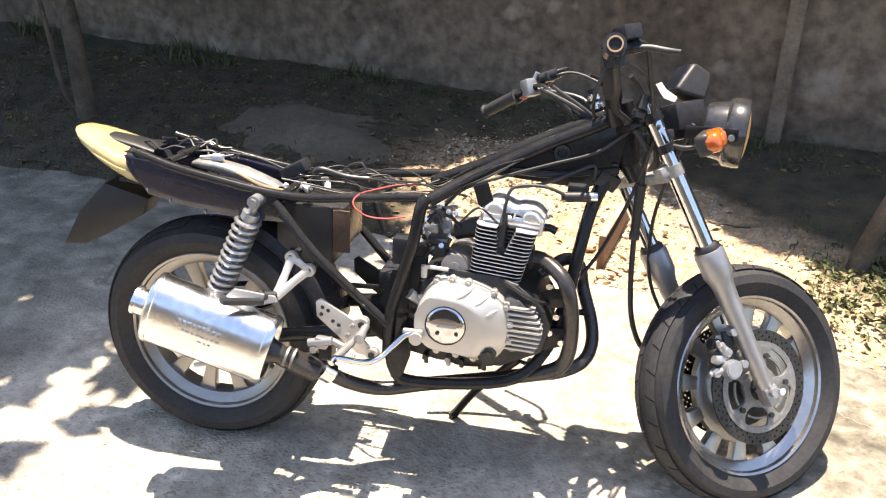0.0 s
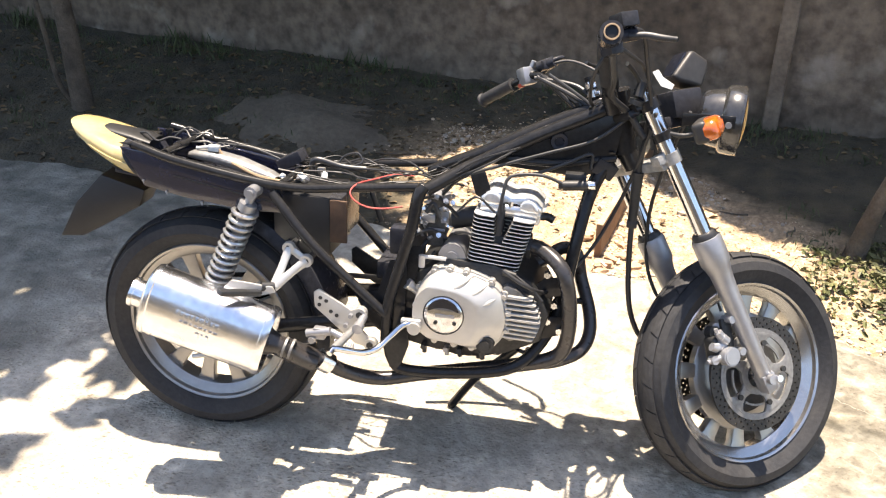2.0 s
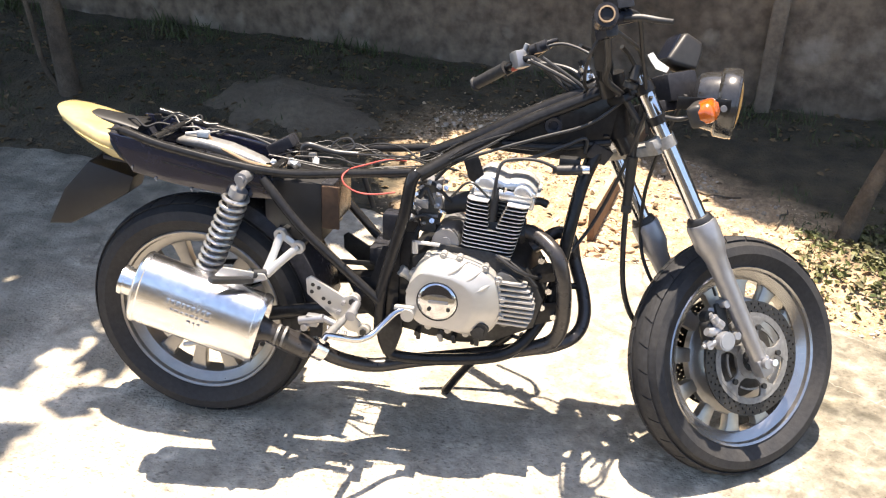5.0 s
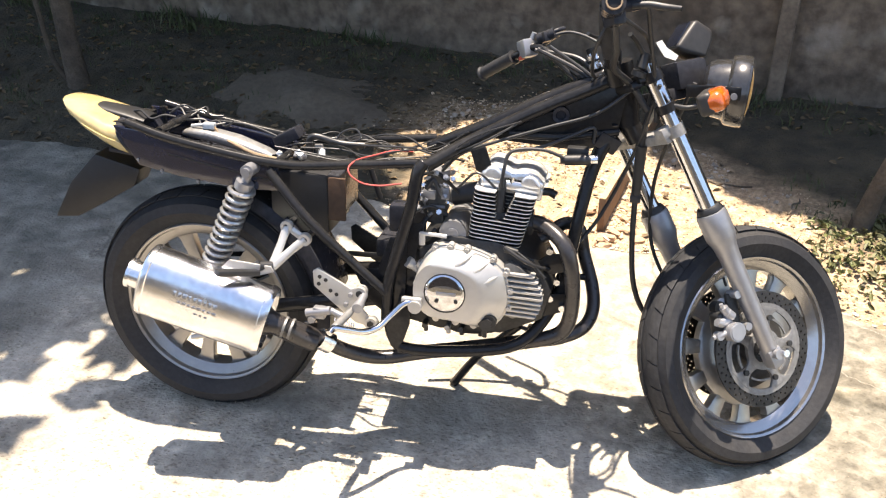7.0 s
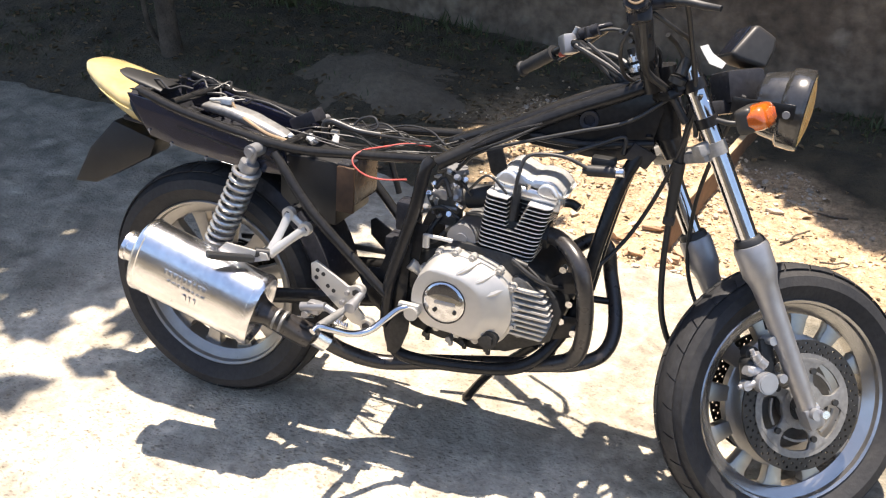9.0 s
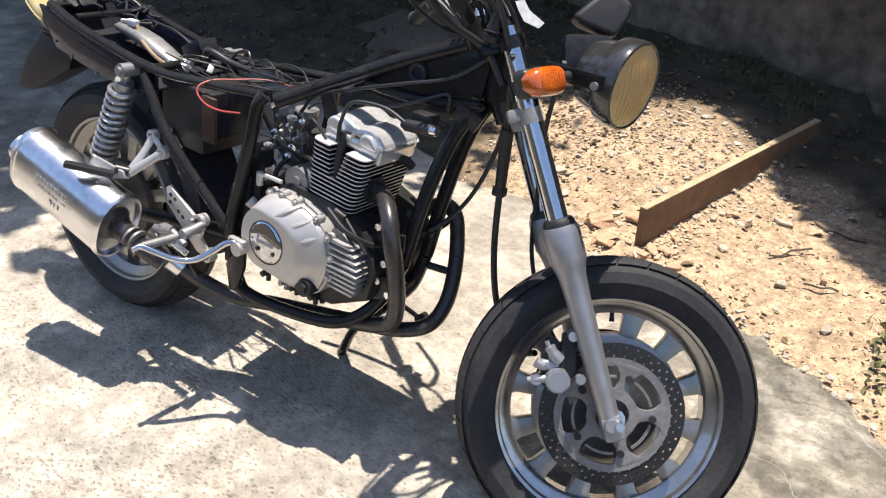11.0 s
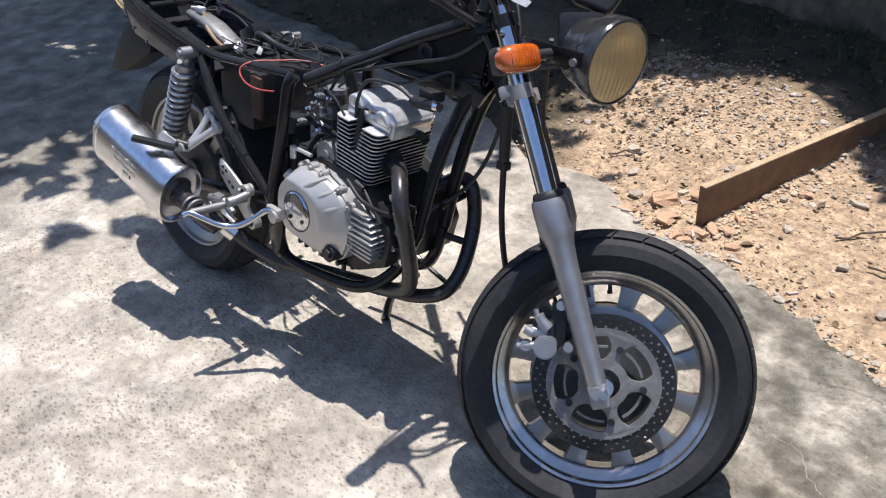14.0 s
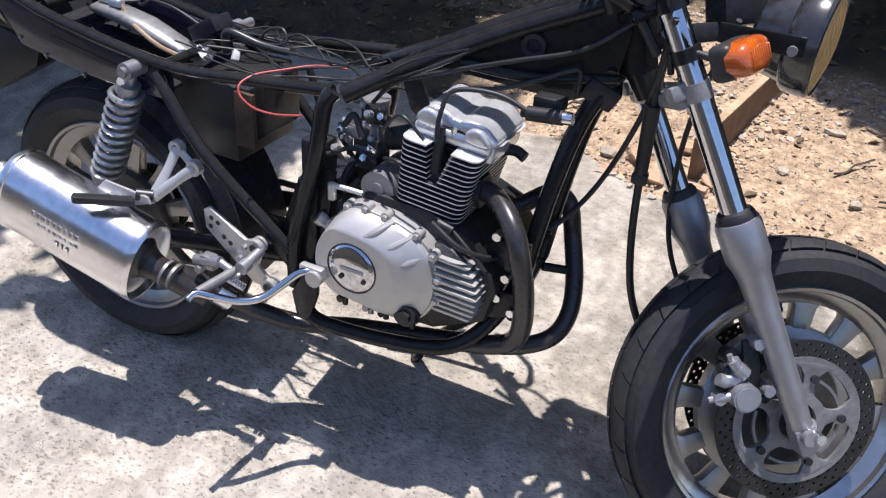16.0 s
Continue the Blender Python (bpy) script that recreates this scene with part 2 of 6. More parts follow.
WALL = mat("stained_render", (0.205, 0.160, 0.115), 0.92, second=(0.105, 0.080, 0.056), scale=1.7, bump=0.008, bump_scale=30, grain=0.55, detail=13,
           third=(0.29, 0.25, 0.20), third_scale=4.3, third_at=(0.60, 0.74))
PILASTER = mat("pale_render", (0.205, 0.165, 0.122), 0.9, second=(0.13, 0.10, 0.072), scale=6, bump=0.003, bump_scale=40)
PLASTER = mat("grey_plaster", (0.15, 0.15, 0.15), 0.9, second=(0.10, 0.10, 0.10), scale=2, bump=0.004, bump_scale=40)
BARK = mat("tree_bark", (0.125, 0.10, 0.072), 0.9, second=(0.055, 0.042, 0.03), scale=14, bump=0.014, bump_scale=45)
LEAF = mat("green_leaf", (0.07, 0.12, 0.03), 0.55, second=(0.05, 0.085, 0.02), scale=5, per_object=0.3)
LITTER = mat("leaf_litter", (0.20, 0.135, 0.065), 0.8, second=(0.11, 0.072, 0.035), scale=20, island=0.6)
CEMENT = mat("brown_spoil", (0.150, 0.122, 0.086), 0.95, second=(0.095, 0.076, 0.053), scale=4, bump=0.004, bump_scale=60)
WEED = mat("weed_leaf", (0.085, 0.105, 0.032), 0.6, second=(0.175, 0.155, 0.065), scale=9, island=0.45)
GRASS = mat("grass_blade", (0.042, 0.062, 0.018), 0.7, second=(0.075, 0.085, 0.030), scale=4)
STONE = mat("small_stone", (0.50, 0.42, 0.32), 0.85, second=(0.36, 0.30, 0.225), scale=14, bump=0.002, per_object=0.3)
BRICKBIT = mat("broken_brick", (0.52, 0.335, 0.205), 0.9, second=(0.42, 0.27, 0.165), scale=18, bump=0.003)
WOOD = mat("raw_plank", (0.235, 0.130, 0.070), 0.7, second=(0.15, 0.083, 0.045), scale=3, bump=0.001, bump_scale=90)
DARKWOOD = mat("stained_board", (0.085, 0.045, 0.024), 0.7, second=(0.05, 0.027, 0.014), scale=9, bump=0.0006, bump_scale=90)
WOODEDGE = mat("sawn_edge", (0.50, 0.38, 0.23), 0.75, second=(0.38, 0.27, 0.15), scale=10)
BLACK = mat("black_frame_paint", (0.017, 0.017, 0.018), 0.15, second=(0.026, 0.025, 0.024), scale=12, grain=0.3, bump=0.0002, bump_scale=60, rough_var=0.05)
BLACKPL = mat("black_plastic", (0.027, 0.028, 0.035), 0.24, second=(0.036, 0.036, 0.038), scale=10, grain=0.3, rough_var=0.14)
RUBBER = mat("tyre_rubber", (0.025, 0.026, 0.029), 0.6, second=(0.040, 0.039, 0.039), scale=9, bump=0.0008, bump_scale=130, rough_var=0.1)
for k, v in ((BLACK, 0.22), (BLACKPL, 0.13), (RUBBER, 0.22)):
    k.node_tree.nodes["Principled BSDF"].inputs["Specular IOR Level"].default_value = v
HOSE = mat("black_hose", (0.022, 0.022, 0.023), 0.5)
EXH = mat("black_exhaust_paint", (0.026, 0.025, 0.026), 0.30, second=(0.045, 0.038, 0.034), scale=14, grain=0.3, rough_var=0.14)
STEEL = mat("brushed_steel", (0.84, 0.84, 0.85), 0.24, 1.0, second=(0.74, 0.74, 0.76), scale=6, grain=0.12, bump=0.0002, bump_scale=200)
CHROME = mat("chrome", (0.64, 0.65, 0.67), 0.10, 1.0, second=(0.54, 0.55, 0.58), scale=8, grain=0.08, rough_var=0.05)
RIM = mat("worn_rim_polish", (0.50, 0.49, 0.475), 0.20, 0.9, second=(0.38, 0.37, 0.36), scale=7, grain=0.12, bump=0.0002)
ALLOY = mat("silver_paint", (0.34, 0.33, 0.315), 0.31, 0.75, second=(0.26, 0.25, 0.24), scale=5, grain=0.10, bump=0.0002)
FORKAL = mat("fork_alloy", (0.36, 0.36, 0.37), 0.42, 0.65, second=(0.30, 0.30, 0.31), scale=5, grain=0.10, bump=0.0002)
CASE = mat("engine_cover_paint", (0.52, 0.50, 0.46), 0.33, 0.45, second=(0.45, 0.435, 0.41), scale=5, grain=0.07, bump=0.0002)
HEAD = mat("worn_head_alloy", (0.80, 0.80, 0.79), 0.20, 0.55, second=(0.62, 0.62, 0.61), scale=9, grain=0.15, rough_var=0.10)
FIN = mat("cylinder_alloy", (0.72, 0.71, 0.68), 0.34, 0.3, second=(0.50, 0.49, 0.47), scale=14, grain=0.3, bump=0.0005)
FINBLACK = mat("black_cylinder_paint", (0.020, 0.020, 0.021), 0.5, second=(0.035, 0.034, 0.033), scale=16)
SPRING = mat("spring_steel", (0.58, 0.57, 0.55), 0.32, 0.8, second=(0.40, 0.39, 0.38), scale=20)
DARKMETAL = mat("dark_metal", (0.055, 0.055, 0.055), 0.5, 0.6, second=(0.03, 0.03, 0.03), scale=16)
DISC = mat("brake_disc_steel", (0.040, 0.038, 0.037), 0.42, 0.5, second=(0.03, 0.028, 0.027), scale=18)
AMBER = mat("amber_lens", (0.64, 0.135, 0.010), 0.14, second=(0.42, 0.072, 0.006), scale=40, coat=0.9, grain=0.3)
REFLECTOR = mat("tarnished_reflector", (0.80, 0.74, 0.58), 0.26, 0.9, second=(0.50, 0.43, 0.30), scale=14)
LENSGLASS = mat("yellow_lens_glass", (0.92, 0.61, 0.27), 0.10, second=(0.80, 0.51, 0.20), scale=7, grain=0.06, rough_var=0.03)
LENSGLASS.node_tree.nodes["Principled BSDF"].inputs["Transmission Weight"].default_value = 0.30
TAILLENS = mat("cream_tail_lens", (0.50, 0.40, 0.19), 0.15, second=(0.38, 0.295, 0.125), scale=9, coat=0.4, grain=0.1)
RED = mat("red_wire", (0.50, 0.075, 0.06), 0.5)
DUSTPL = mat("dusty_plastic", (0.032, 0.029, 0.026), 0.5, second=(0.022, 0.020, 0.019), scale=7)
SHELL = mat("lamp_shell_enamel", (0.020, 0.021, 0.024), 0.20, second=(0.034, 0.033, 0.032), scale=8, grain=0.35, coat=0.5, rough_var=0.12)
PANEL = mat("navy_panel", (0.012, 0.014, 0.030), 0.14, second=(0.016, 0.018, 0.034), scale=9, grain=0.3, coat=0.5, rough_var=0.06)
FLAP = mat("dull_black_plastic", (0.008, 0.008, 0.009), 0.5, second=(0.012, 0.012, 0.013), scale=7)
GREYPL = mat("pale_grey_plastic", (0.34, 0.335, 0.325), 0.42, 0.5, second=(0.22, 0.215, 0.21), scale=12)
GREYHOSE = mat("grey_hose", (0.026, 0.026, 0.027), 0.40, second=(0.018, 0.018, 0.018), scale=20)
CASTGREY = mat("grey_casting", (0.25, 0.245, 0.235), 0.5, 0.4, second=(0.18, 0.176, 0.17), scale=9)
CLAMP = mat("bare_cast_clamp", (0.36, 0.35, 0.335), 0.5, 0.35, second=(0.27, 0.262, 0.25), scale=9)
CARB = mat("carburettor_alloy", (0.20, 0.195, 0.185), 0.5, 0.6, second=(0.10, 0.097, 0.09), scale=18)
CHIP = mat("pale_chip", (0.52, 0.45, 0.36), 0.8)
REDPL = mat("red_plastic", (0.55, 0.09, 0.05), 0.4)
TAN = mat("tan_plastic", (0.36, 0.25, 0.15), 0.5)
GLASSY = mat("dark_enamel", (0.012, 0.014, 0.022), 0.12, coat=0.5)
WHITE = mat("white_plastic", (0.75, 0.74, 0.70), 0.5)


# ---- building tools ----
def part(name, bm, material, parent=None, label="", m=None, smooth=True, kind=""):
    """Links a bmesh as one mesh object, under parent if given."""
    if m is not None:
        bm.transform(m)
    bmesh.ops.recalc_face_normals(bm, faces=bm.faces)
    me = bpy.data.meshes.new(name)
    bm.to_mesh(me)
    bm.free()
    me.materials.append(material)
    if smooth:
        me.polygons.foreach_set("use_smooth", [True] * len(me.polygons))
        me.set_sharp_from_angle(angle=radians(38))
    ob = new(name, me)
    if parent is not None:
        ob.parent = parent
    if label or kind:
        tagged(ob, label, kind=kind)
    return ob


def join(*bms):
    out = bmesh.new()
    for b in bms:
        me = bpy.data.meshes.new("tmp")
        b.to_mesh(me)
        b.free()
        out.from_mesh(me)
        bpy.data.meshes.remove(me)
    return out


def smooth_path(pts, n=6):
    """A Catmull-Rom curve through the points."""
    p = [Vector(q) for q in pts]
    p = [2 * p[0] - p[1]] + p + [2 * p[-1] - p[-2]]
    out = []
    for i in range(1, len(p) - 2):
        a, b, c, d = p[i - 1:i + 3]
        for k in range(n):
            t = k / n
            out.append(0.5 * (2 * b + (c - a) * t + (2 * a - 5 * b + 4 * c - d) * t * t + (3 * b - a - 3 * c + d) * t ** 3))
    return out + [p[-2]]


def tube(pts, r, seg=12, n=6, straight=False, caps=True, flat=1.0):
    """A swept tube; r is a number, or one for each given point; flat squashes its section sideways."""
    base = [Vector(q) for q in pts]
    path = base if straight else smooth_path(pts, n)
    if isinstance(r, (int, float)):
        rad = [r] * len(path)
    else:
        step = 1 if straight else n
        rad = [r[min(i // step, len(r) - 1)] + (r[min(i // step + 1, len(r) - 1)] - r[min(i // step, len(r) - 1)]) * ((i % step) / step) for i in range(len(path))]
    bm = bmesh.new()
    rings = []
    up = None
    for i, p in enumerate(path):
        d = (path[min(i + 1, len(path) - 1)] - path[max(i - 1, 0)]).normalized()
        if up is None:
            up = Vector((0, 1, 0)) if abs(d.y) < 0.9 else Vector((0, 0, 1))
        a = (up - d * up.dot(d)).normalized()
        up = a
        b = d.cross(a)
        rings.append([bm.verts.new(p + (a * math.cos(2 * math.pi * k / seg) * flat + b * math.sin(2 * math.pi * k / seg)) * rad[i]) for k in range(seg)])
    for i in range(len(rings) - 1):
        for k in range(seg):
            bm.faces.new((rings[i][k], rings[i][(k + 1) % seg], rings[i + 1][(k + 1) % seg], rings[i + 1][k]))
    if caps:
        bm.faces.new(rings[0][::-1])
        bm.faces.new(rings[-1])
    return bm


def rod(a, b, r, r2=None, seg=16):
    return tube([a, b], [r, r if r2 is None else r2], seg, straight=True)


def lathe(profile, seg=48, axis="y", close=False):
    """Turns a profile of (radius, along) round an axis through the origin."""
    bm = bmesh.new()
    rings = []
    for k in range(seg):
        a = 2 * math.pi * k / seg
        ring = []
        for r, h in profile:
            u, v = r * math.cos(a), r * math.sin(a)
            ring.append(bm.verts.new({"y": (u, h, v), "z": (u, v, h), "x": (h, u, v)}[axis]))
        rings.append(ring)
    m = len(profile)
    for k in range(seg):
        for i in range(m if close else m - 1):
            j = (i + 1) % m
            f = (rings[k][i], rings[k][j], rings[(k + 1) % seg][j], rings[(k + 1) % seg][i])
            bm.faces.new(f)
    bmesh.ops.remove_doubles(bm, verts=bm.verts, dist=1e-6)
    return bm


def bevel(bm, w, seg=2, angle=25):
    ed = [e for e in bm.edges if len(e.link_faces) == 2 and e.calc_face_angle(0) > radians(angle)]
    bmesh.ops.bevel(bm, geom=ed, offset=w, segments=seg, affect="EDGES", profile=0.6)
    return bm


def prism(poly, y0, y1, w=0.0, seg=2):
    """A polygon in x, z carried from y0 to y1, its edges rounded by w."""
    bm = bmesh.new()
    a = [bm.verts.new((x, y0, z)) for x, z in poly]
    b = [bm.verts.new((x, y1, z)) for x, z in poly]
    n = len(poly)
    bm.faces.new(a)
    bm.faces.new(b[::-1])
    for i in range(n):
        bm.faces.new((a[i], b[i], b[(i + 1) % n], a[(i + 1) % n]))
    bmesh.ops.recalc_face_normals(bm, faces=bm.faces)
    return bevel(bm, w, seg) if w else bm


def box(c, s, w=0.0, m=None, seg=2):
    bm = bmesh.new()
    bmesh.ops.create_cube(bm, size=1)
    bmesh.ops.scale(bm, vec=s, verts=bm.verts)
    if w:
        bevel(bm, w, seg)
    bmesh.ops.translate(bm, vec=c, verts=bm.verts)
    if m is not None:
        bm.transform(m)
    return bm


def rounded(poly, n=4):
    """A closed curve through the points."""
    out = []
    p = [Vector((x, z)) for x, z in poly]
    k = len(p)
    for i in range(k):
        a, b, c, d = p[i - 1], p[i], p[(i + 1) % k], p[(i + 2) % k]
        for j in range(n):
            t = j / n
            q = 0.5 * (2 * b + (c - a) * t + (2 * a - 5 * b + 4 * c - d) * t * t + (3 * b - a - 3 * c + d) * t ** 3)
            out.append((q.x, q.y))
    return out


# ---- ground, pavement, wall ----
def between(x, table):
    for (a, u), (b, v) in zip(table, table[1:]):
        if x <= b:
            return u + (v - u) * max(0.0, (x - a) / (b - a))
    return table[-1][1]


EDGE = [(-30, 5.0), (-4, 3.78), (-2.26, 3.72), (-1.39, 3.72), (-0.57, 3.58), (-0.15, 3.46), (0.19, 3.46), (0.46, 3.37), (0.77, 3.33), (0.95, 3.29),
        (1.3, 3.16), (1.5, 3.05), (2.5, 2.8), (6, 2.2), (30, -2)]


def edge_y(x):
    n = noise.noise((x * 3.1, 0.3, 0)) * 0.045 + noise.noise((x * 11, 7.3, 0)) * 0.022 + noise.noise((x * 37, 2.3, 0)) * 0.008
    broken = min(1.0, max(0.0, (x - 0.85) / 0.25))
    chip = noise.noise((x * 6.3, 4.1, 0)) * 0.055 + abs(noise.noise((x * 19, 1.7, 0))) * 0.045 + noise.noise((x * 61, 8.8, 0)) * 0.010
    return between(x, EDGE) + n + broken * chip


def soil_z(x, y):
    d = y - between(x, EDGE)
    lift = 0.0 if d < 0 else min(1.0, d / 0.4)
    h = noise.noise((x * 1.3, y * 1.3, 3)) * 0.03 + noise.noise((x * 5, y * 5, 9)) * 0.018 + noise.noise((x * 17, y * 17, 5)) * 0.009 + noise.noise((x * 43, y * 43, 2)) * 0.004
    near = max(0.0, 1 - max(0, math.hypot(x, y - 4) - 4) / 8)
    rise = min(1.0, max(0.0, (y - 3.65) / 0.85))
    rise = rise * rise * (3 - 2 * rise) * 0.10 * near
    side = x - 0.565 - 0.176 * (y - 3.478)      # the plank holds the higher soil back
    if side > 0 and y > 3.4:
        rise *= 1 - 0.75 * min(1.0, side / 0.05) * max(0.0, 1 - side / 1.1)
    return -0.035 + rise + (0.02 + h) * lift * near + 0.006 * lift


def axis_steps(lo, hi, fine_lo, fine_hi, fine, far=1.35):
    out = list(np.arange(fine_lo, fine_hi, fine))
    s, v = fine, fine_hi
    while v < hi:
        out.append(v)
        s *= far
        v += s
    s, v = fine, fine_lo - fine
    low = []
    while v > lo:
        low.append(v)
        s *= far
        v -= s
    return [lo] + low[::-1] + out + [hi]


def ground_sheet():
    xs = axis_steps(-400, 400, -3.2, 2.6, 0.035)
    ys = axis_steps(-400, 400, 2.9, 5.3, 0.035)
    v = [(x, y, soil_z(x, y)) for y in ys for x in xs]
    w = len(xs)
    f = [(j * w + i, j * w + i + 1, (j + 1) * w + i + 1, (j + 1) * w + i) for j in range(len(ys) - 1) for i in range(w - 1)]
    me = bpy.data.meshes.new("ground")
    me.from_pydata(v, [], f)
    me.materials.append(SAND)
    me.polygons.foreach_set("use_smooth", [True] * len(me.polygons))
    return tagged(new("ground", me), "bare sandy soil with dry leaves and rubble", "ground", kind="structure")


ground_sheet()


PAVE = -0.008


def pavement():
    xs = axis_steps(-30, 30, -4.0, 3.0, 0.0125)
    v, f = [], []
    for x in xs:
        e = edge_y(x)
        # unseen near edge drawn in, so dark soil beyond darkens the bike's reflections
        v += [(x, 0.55, PAVE), (x, e - 0.25, PAVE), (x, e - 0.03, PAVE - 0.001), (x, e, PAVE - 0.010), (x, e + 0.012, -0.06)]
    for i in range(len(xs) - 1):
        for k in range(4):
            f.append((i * 5 + k, (i + 1) * 5 + k, (i + 1) * 5 + k + 1, i * 5 + k + 1))
    me = bpy.data.meshes.new("pavement")
    me.from_pydata(v, [], f)
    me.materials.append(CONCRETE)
    return tagged(new("pavement", me), "worn rough concrete yard with a broken edge", "pavement", kind="structure")


pavement()
WALL_TURN = -9.5
WALL_M = pose(1.29, 4.85, 0, 0, 0, WALL_TURN)
wall = part("wall_back", box((-2, 0.10, 1.5), (16, 0.16, 3.2), 0.01), WALL, m=WALL_M.copy(), smooth=False)
tagged(wall, "stained weathered masonry wall behind the yard", "wall", kind="structure")
POSTS = [0.0, 2.4]
for i, x in enumerate(POSTS):
    p = part("wall_post", box((x, 0.0, 1.5), (0.075, 0.10, 3.2), 0.008), PILASTER, m=WALL_M.copy(), smooth=False)
    tagged(p, "pale concrete post set in the wall", "post", "posts of the wall", kind="structure")

# unseen wall added behind the camera to darken reflections in chrome and black paint
reflection_wall = part("wall_front", box((0, -3.6, 0.95), (18, 0.16, 2.1), 0.01), PLASTER, smooth=False)
tagged(reflection_wall, "unseen plain wall added to darken reflections", "wall", kind="structure")

# ---- trees ----
def leaf_cloud(name, spots, parent, size=0.13):
    v, f = [], []
    for c in spots:
        a = random.uniform(0, 2 * math.pi)
        t = random.uniform(-0.6, 0.6)
        s = size * random.uniform(0.6, 1.3)
        u = Vector((math.cos(a), math.sin(a), t)).normalized() * s
        w = Vector((-math.sin(a), math.cos(a), random.uniform(-0.5, 0.5))).normalized() * s * 0.32
        c = Vector(c)
        k = len(v)
        v += [c - u * 0.5, c + w * 0.8 - u * 0.05, c + u * 0.6, c - w * 0.8 - u * 0.05]
        f.append((k, k + 1, k + 2, k + 3))
    me = bpy.data.meshes.new(name)
    me.from_pydata(v, [], f)
    me.materials.append(LEAF)
    ob = new(name, me)
    ob.parent = parent
    return ob


def inside(x, y, poly):
    c = False
    for (a, b), (p, q) in zip(poly, poly[1:] + poly[:1]):
        if (b > y) != (q > y) and x < (p - a) * (y - b) / (q - b) + a:
            c = not c
    return c


SHIFT = Vector((to_sun.x / to_sun.z, to_sun.y / to_sun.z))


def crown_spots(poly, n, lo, hi, clumps, seed, stray, thin=-9.0):
    """Leaf places whose shade falls in the outline on the ground, gathered in clumps so that light breaks through."""
    rnd = random.Random(seed)
    xs, ys = [p[0] for p in poly], [p[1] for p in poly]
    cs = []
    while len(cs) < clumps:
        x, y = rnd.uniform(min(xs), max(xs)), rnd.uniform(min(ys), max(ys))
        if inside(x, y, poly):
            if y < thin and x > -1.75:
                continue
            elif y < thin + 0.75:
                cs.append((x, y, rnd.uniform(lo, hi), rnd.uniform(0.06, 0.14)))
            else:
                cs.append((x, y, rnd.uniform(lo, hi), rnd.uniform(0.10, 0.34)))
    out = []
    for k in range(n):
        x, y, z, r = cs[k % clumps]
        gx, gy = x + rnd.gauss(0, r), y + rnd.gauss(0, r)
        if not inside(gx, gy, poly) and rnd.random() > stray:
            continue
        z += rnd.gauss(0, 0.2)
        out.append((gx + SHIFT.x * z, gy + SHIFT.y * z, z))
    # the ragged edge of the crown: single sprigs, fewer and fewer outwards
    for i in range(200):
        for j in range(80):
            x, y = -1.8 + 0.085 * (i + rnd.uniform(-0.5, 0.5)), thin - 0.085 * (j + rnd.uniform(-0.5, 0.5))
            if x > 0 or not inside(x, y, poly) or rnd.random() > 0.92 - 0.80 * (thin - y) / 0.80:
                continue
            z, r = rnd.uniform(lo, hi), rnd.uniform(0.015, 0.04)
            for k in range(rnd.randint(5, 12)):
                zz = z + rnd.gauss(0, 0.1)
                out.append((x + rnd.gauss(0, r) + SHIFT.x * zz, y + rnd.gauss(0, r) + SHIFT.y * zz, zz))
    return out


def tree(label, trunk, radii, limbs, poly, n, clumps, seed, stray, thin=-9.0):
    root = tagged(new("tree"), label, "tree")
    root.matrix_world = pose(*trunk[0])
    o = Vector(trunk[0])
    rel = lambda pts: [Vector(p) - o for p in pts]
    part("trunk", tube(rel(trunk), radii, 14, 6), BARK, root)
    for pts, rr in limbs:
        part("limb", tube(rel(pts), rr, 8, 5), BARK, root)
    leaf_cloud("crown", rel(crown_spots(poly, n, 2.6, 3.8, clumps, seed, stray, thin)), root, 0.145)
    return root


SHADE_A = [(-4.05, 3.3), (-3.85, 2.75), (-3.55, 2.34), (-2.7, 2.08), (-1.95, 1.92), (-1.25, 1.72), (-0.95, 1.83), (-0.74, 2.15), (-0.68, 2.6), (-0.60, 3.0), (-0.42, 3.3), (-0.28, 3.52), (-0.45, 3.8), (-0.55, 4.15), (-0.7, 5.0), (-0.9, 6.4), (-6, 7), (-5.5, 5.0), (-4.6, 3.7)]
SHADE_B = [(-0.75, 4.08), (-0.30, 4.12), (-0.10, 4.19), (0.08, 4.32), (0.20, 4.44), (0.35, 4.46), (0.58, 4.36), (0.80, 4.14), (0.95, 3.98), (1.10, 3.85), (1.30, 3.76), (1.58, 3.66), (2.2, 3.5), (4, 3.3), (6, 5), (5, 7.3), (-1, 7.3)]
tree("grey-brown tree trunk in the shade by the wall", [(-2.12, 4.25, -0.05), (-2.13, 4.25, 0.25), (-2.145, 4.26, 0.6), (-2.24, 4.30, 1.2), (-2.42, 4.3, 2.0), (-2.4, 4.2, 3.0)], [0.062, 0.050, 0.046, 0.041, 0.036, 0.03],
     [([(-2.13, 4.23, 0.06), (-2.21, 4.21, 0.20), (-2.225, 4.20, 0.45), (-2.245, 4.20, 0.70), (-2.30, 4.2, 1.4), (-2.36, 4.1, 2.4)], [0.012, 0.013, 0.012, 0.012, 0.011, 0.008]),
      ([(-2.31, 4.30, 1.5), (-2.0, 3.8, 2.2), (-1.6, 3.1, 2.9)], [0.05, 0.04, 0.02]), ([(-2.40, 4.3, 1.9), (-3.1, 4.0, 2.6), (-3.6, 3.5, 3.2)], [0.05, 0.04, 0.02])], SHADE_A, 56000, 1000, 3, 0.12, 2.72)
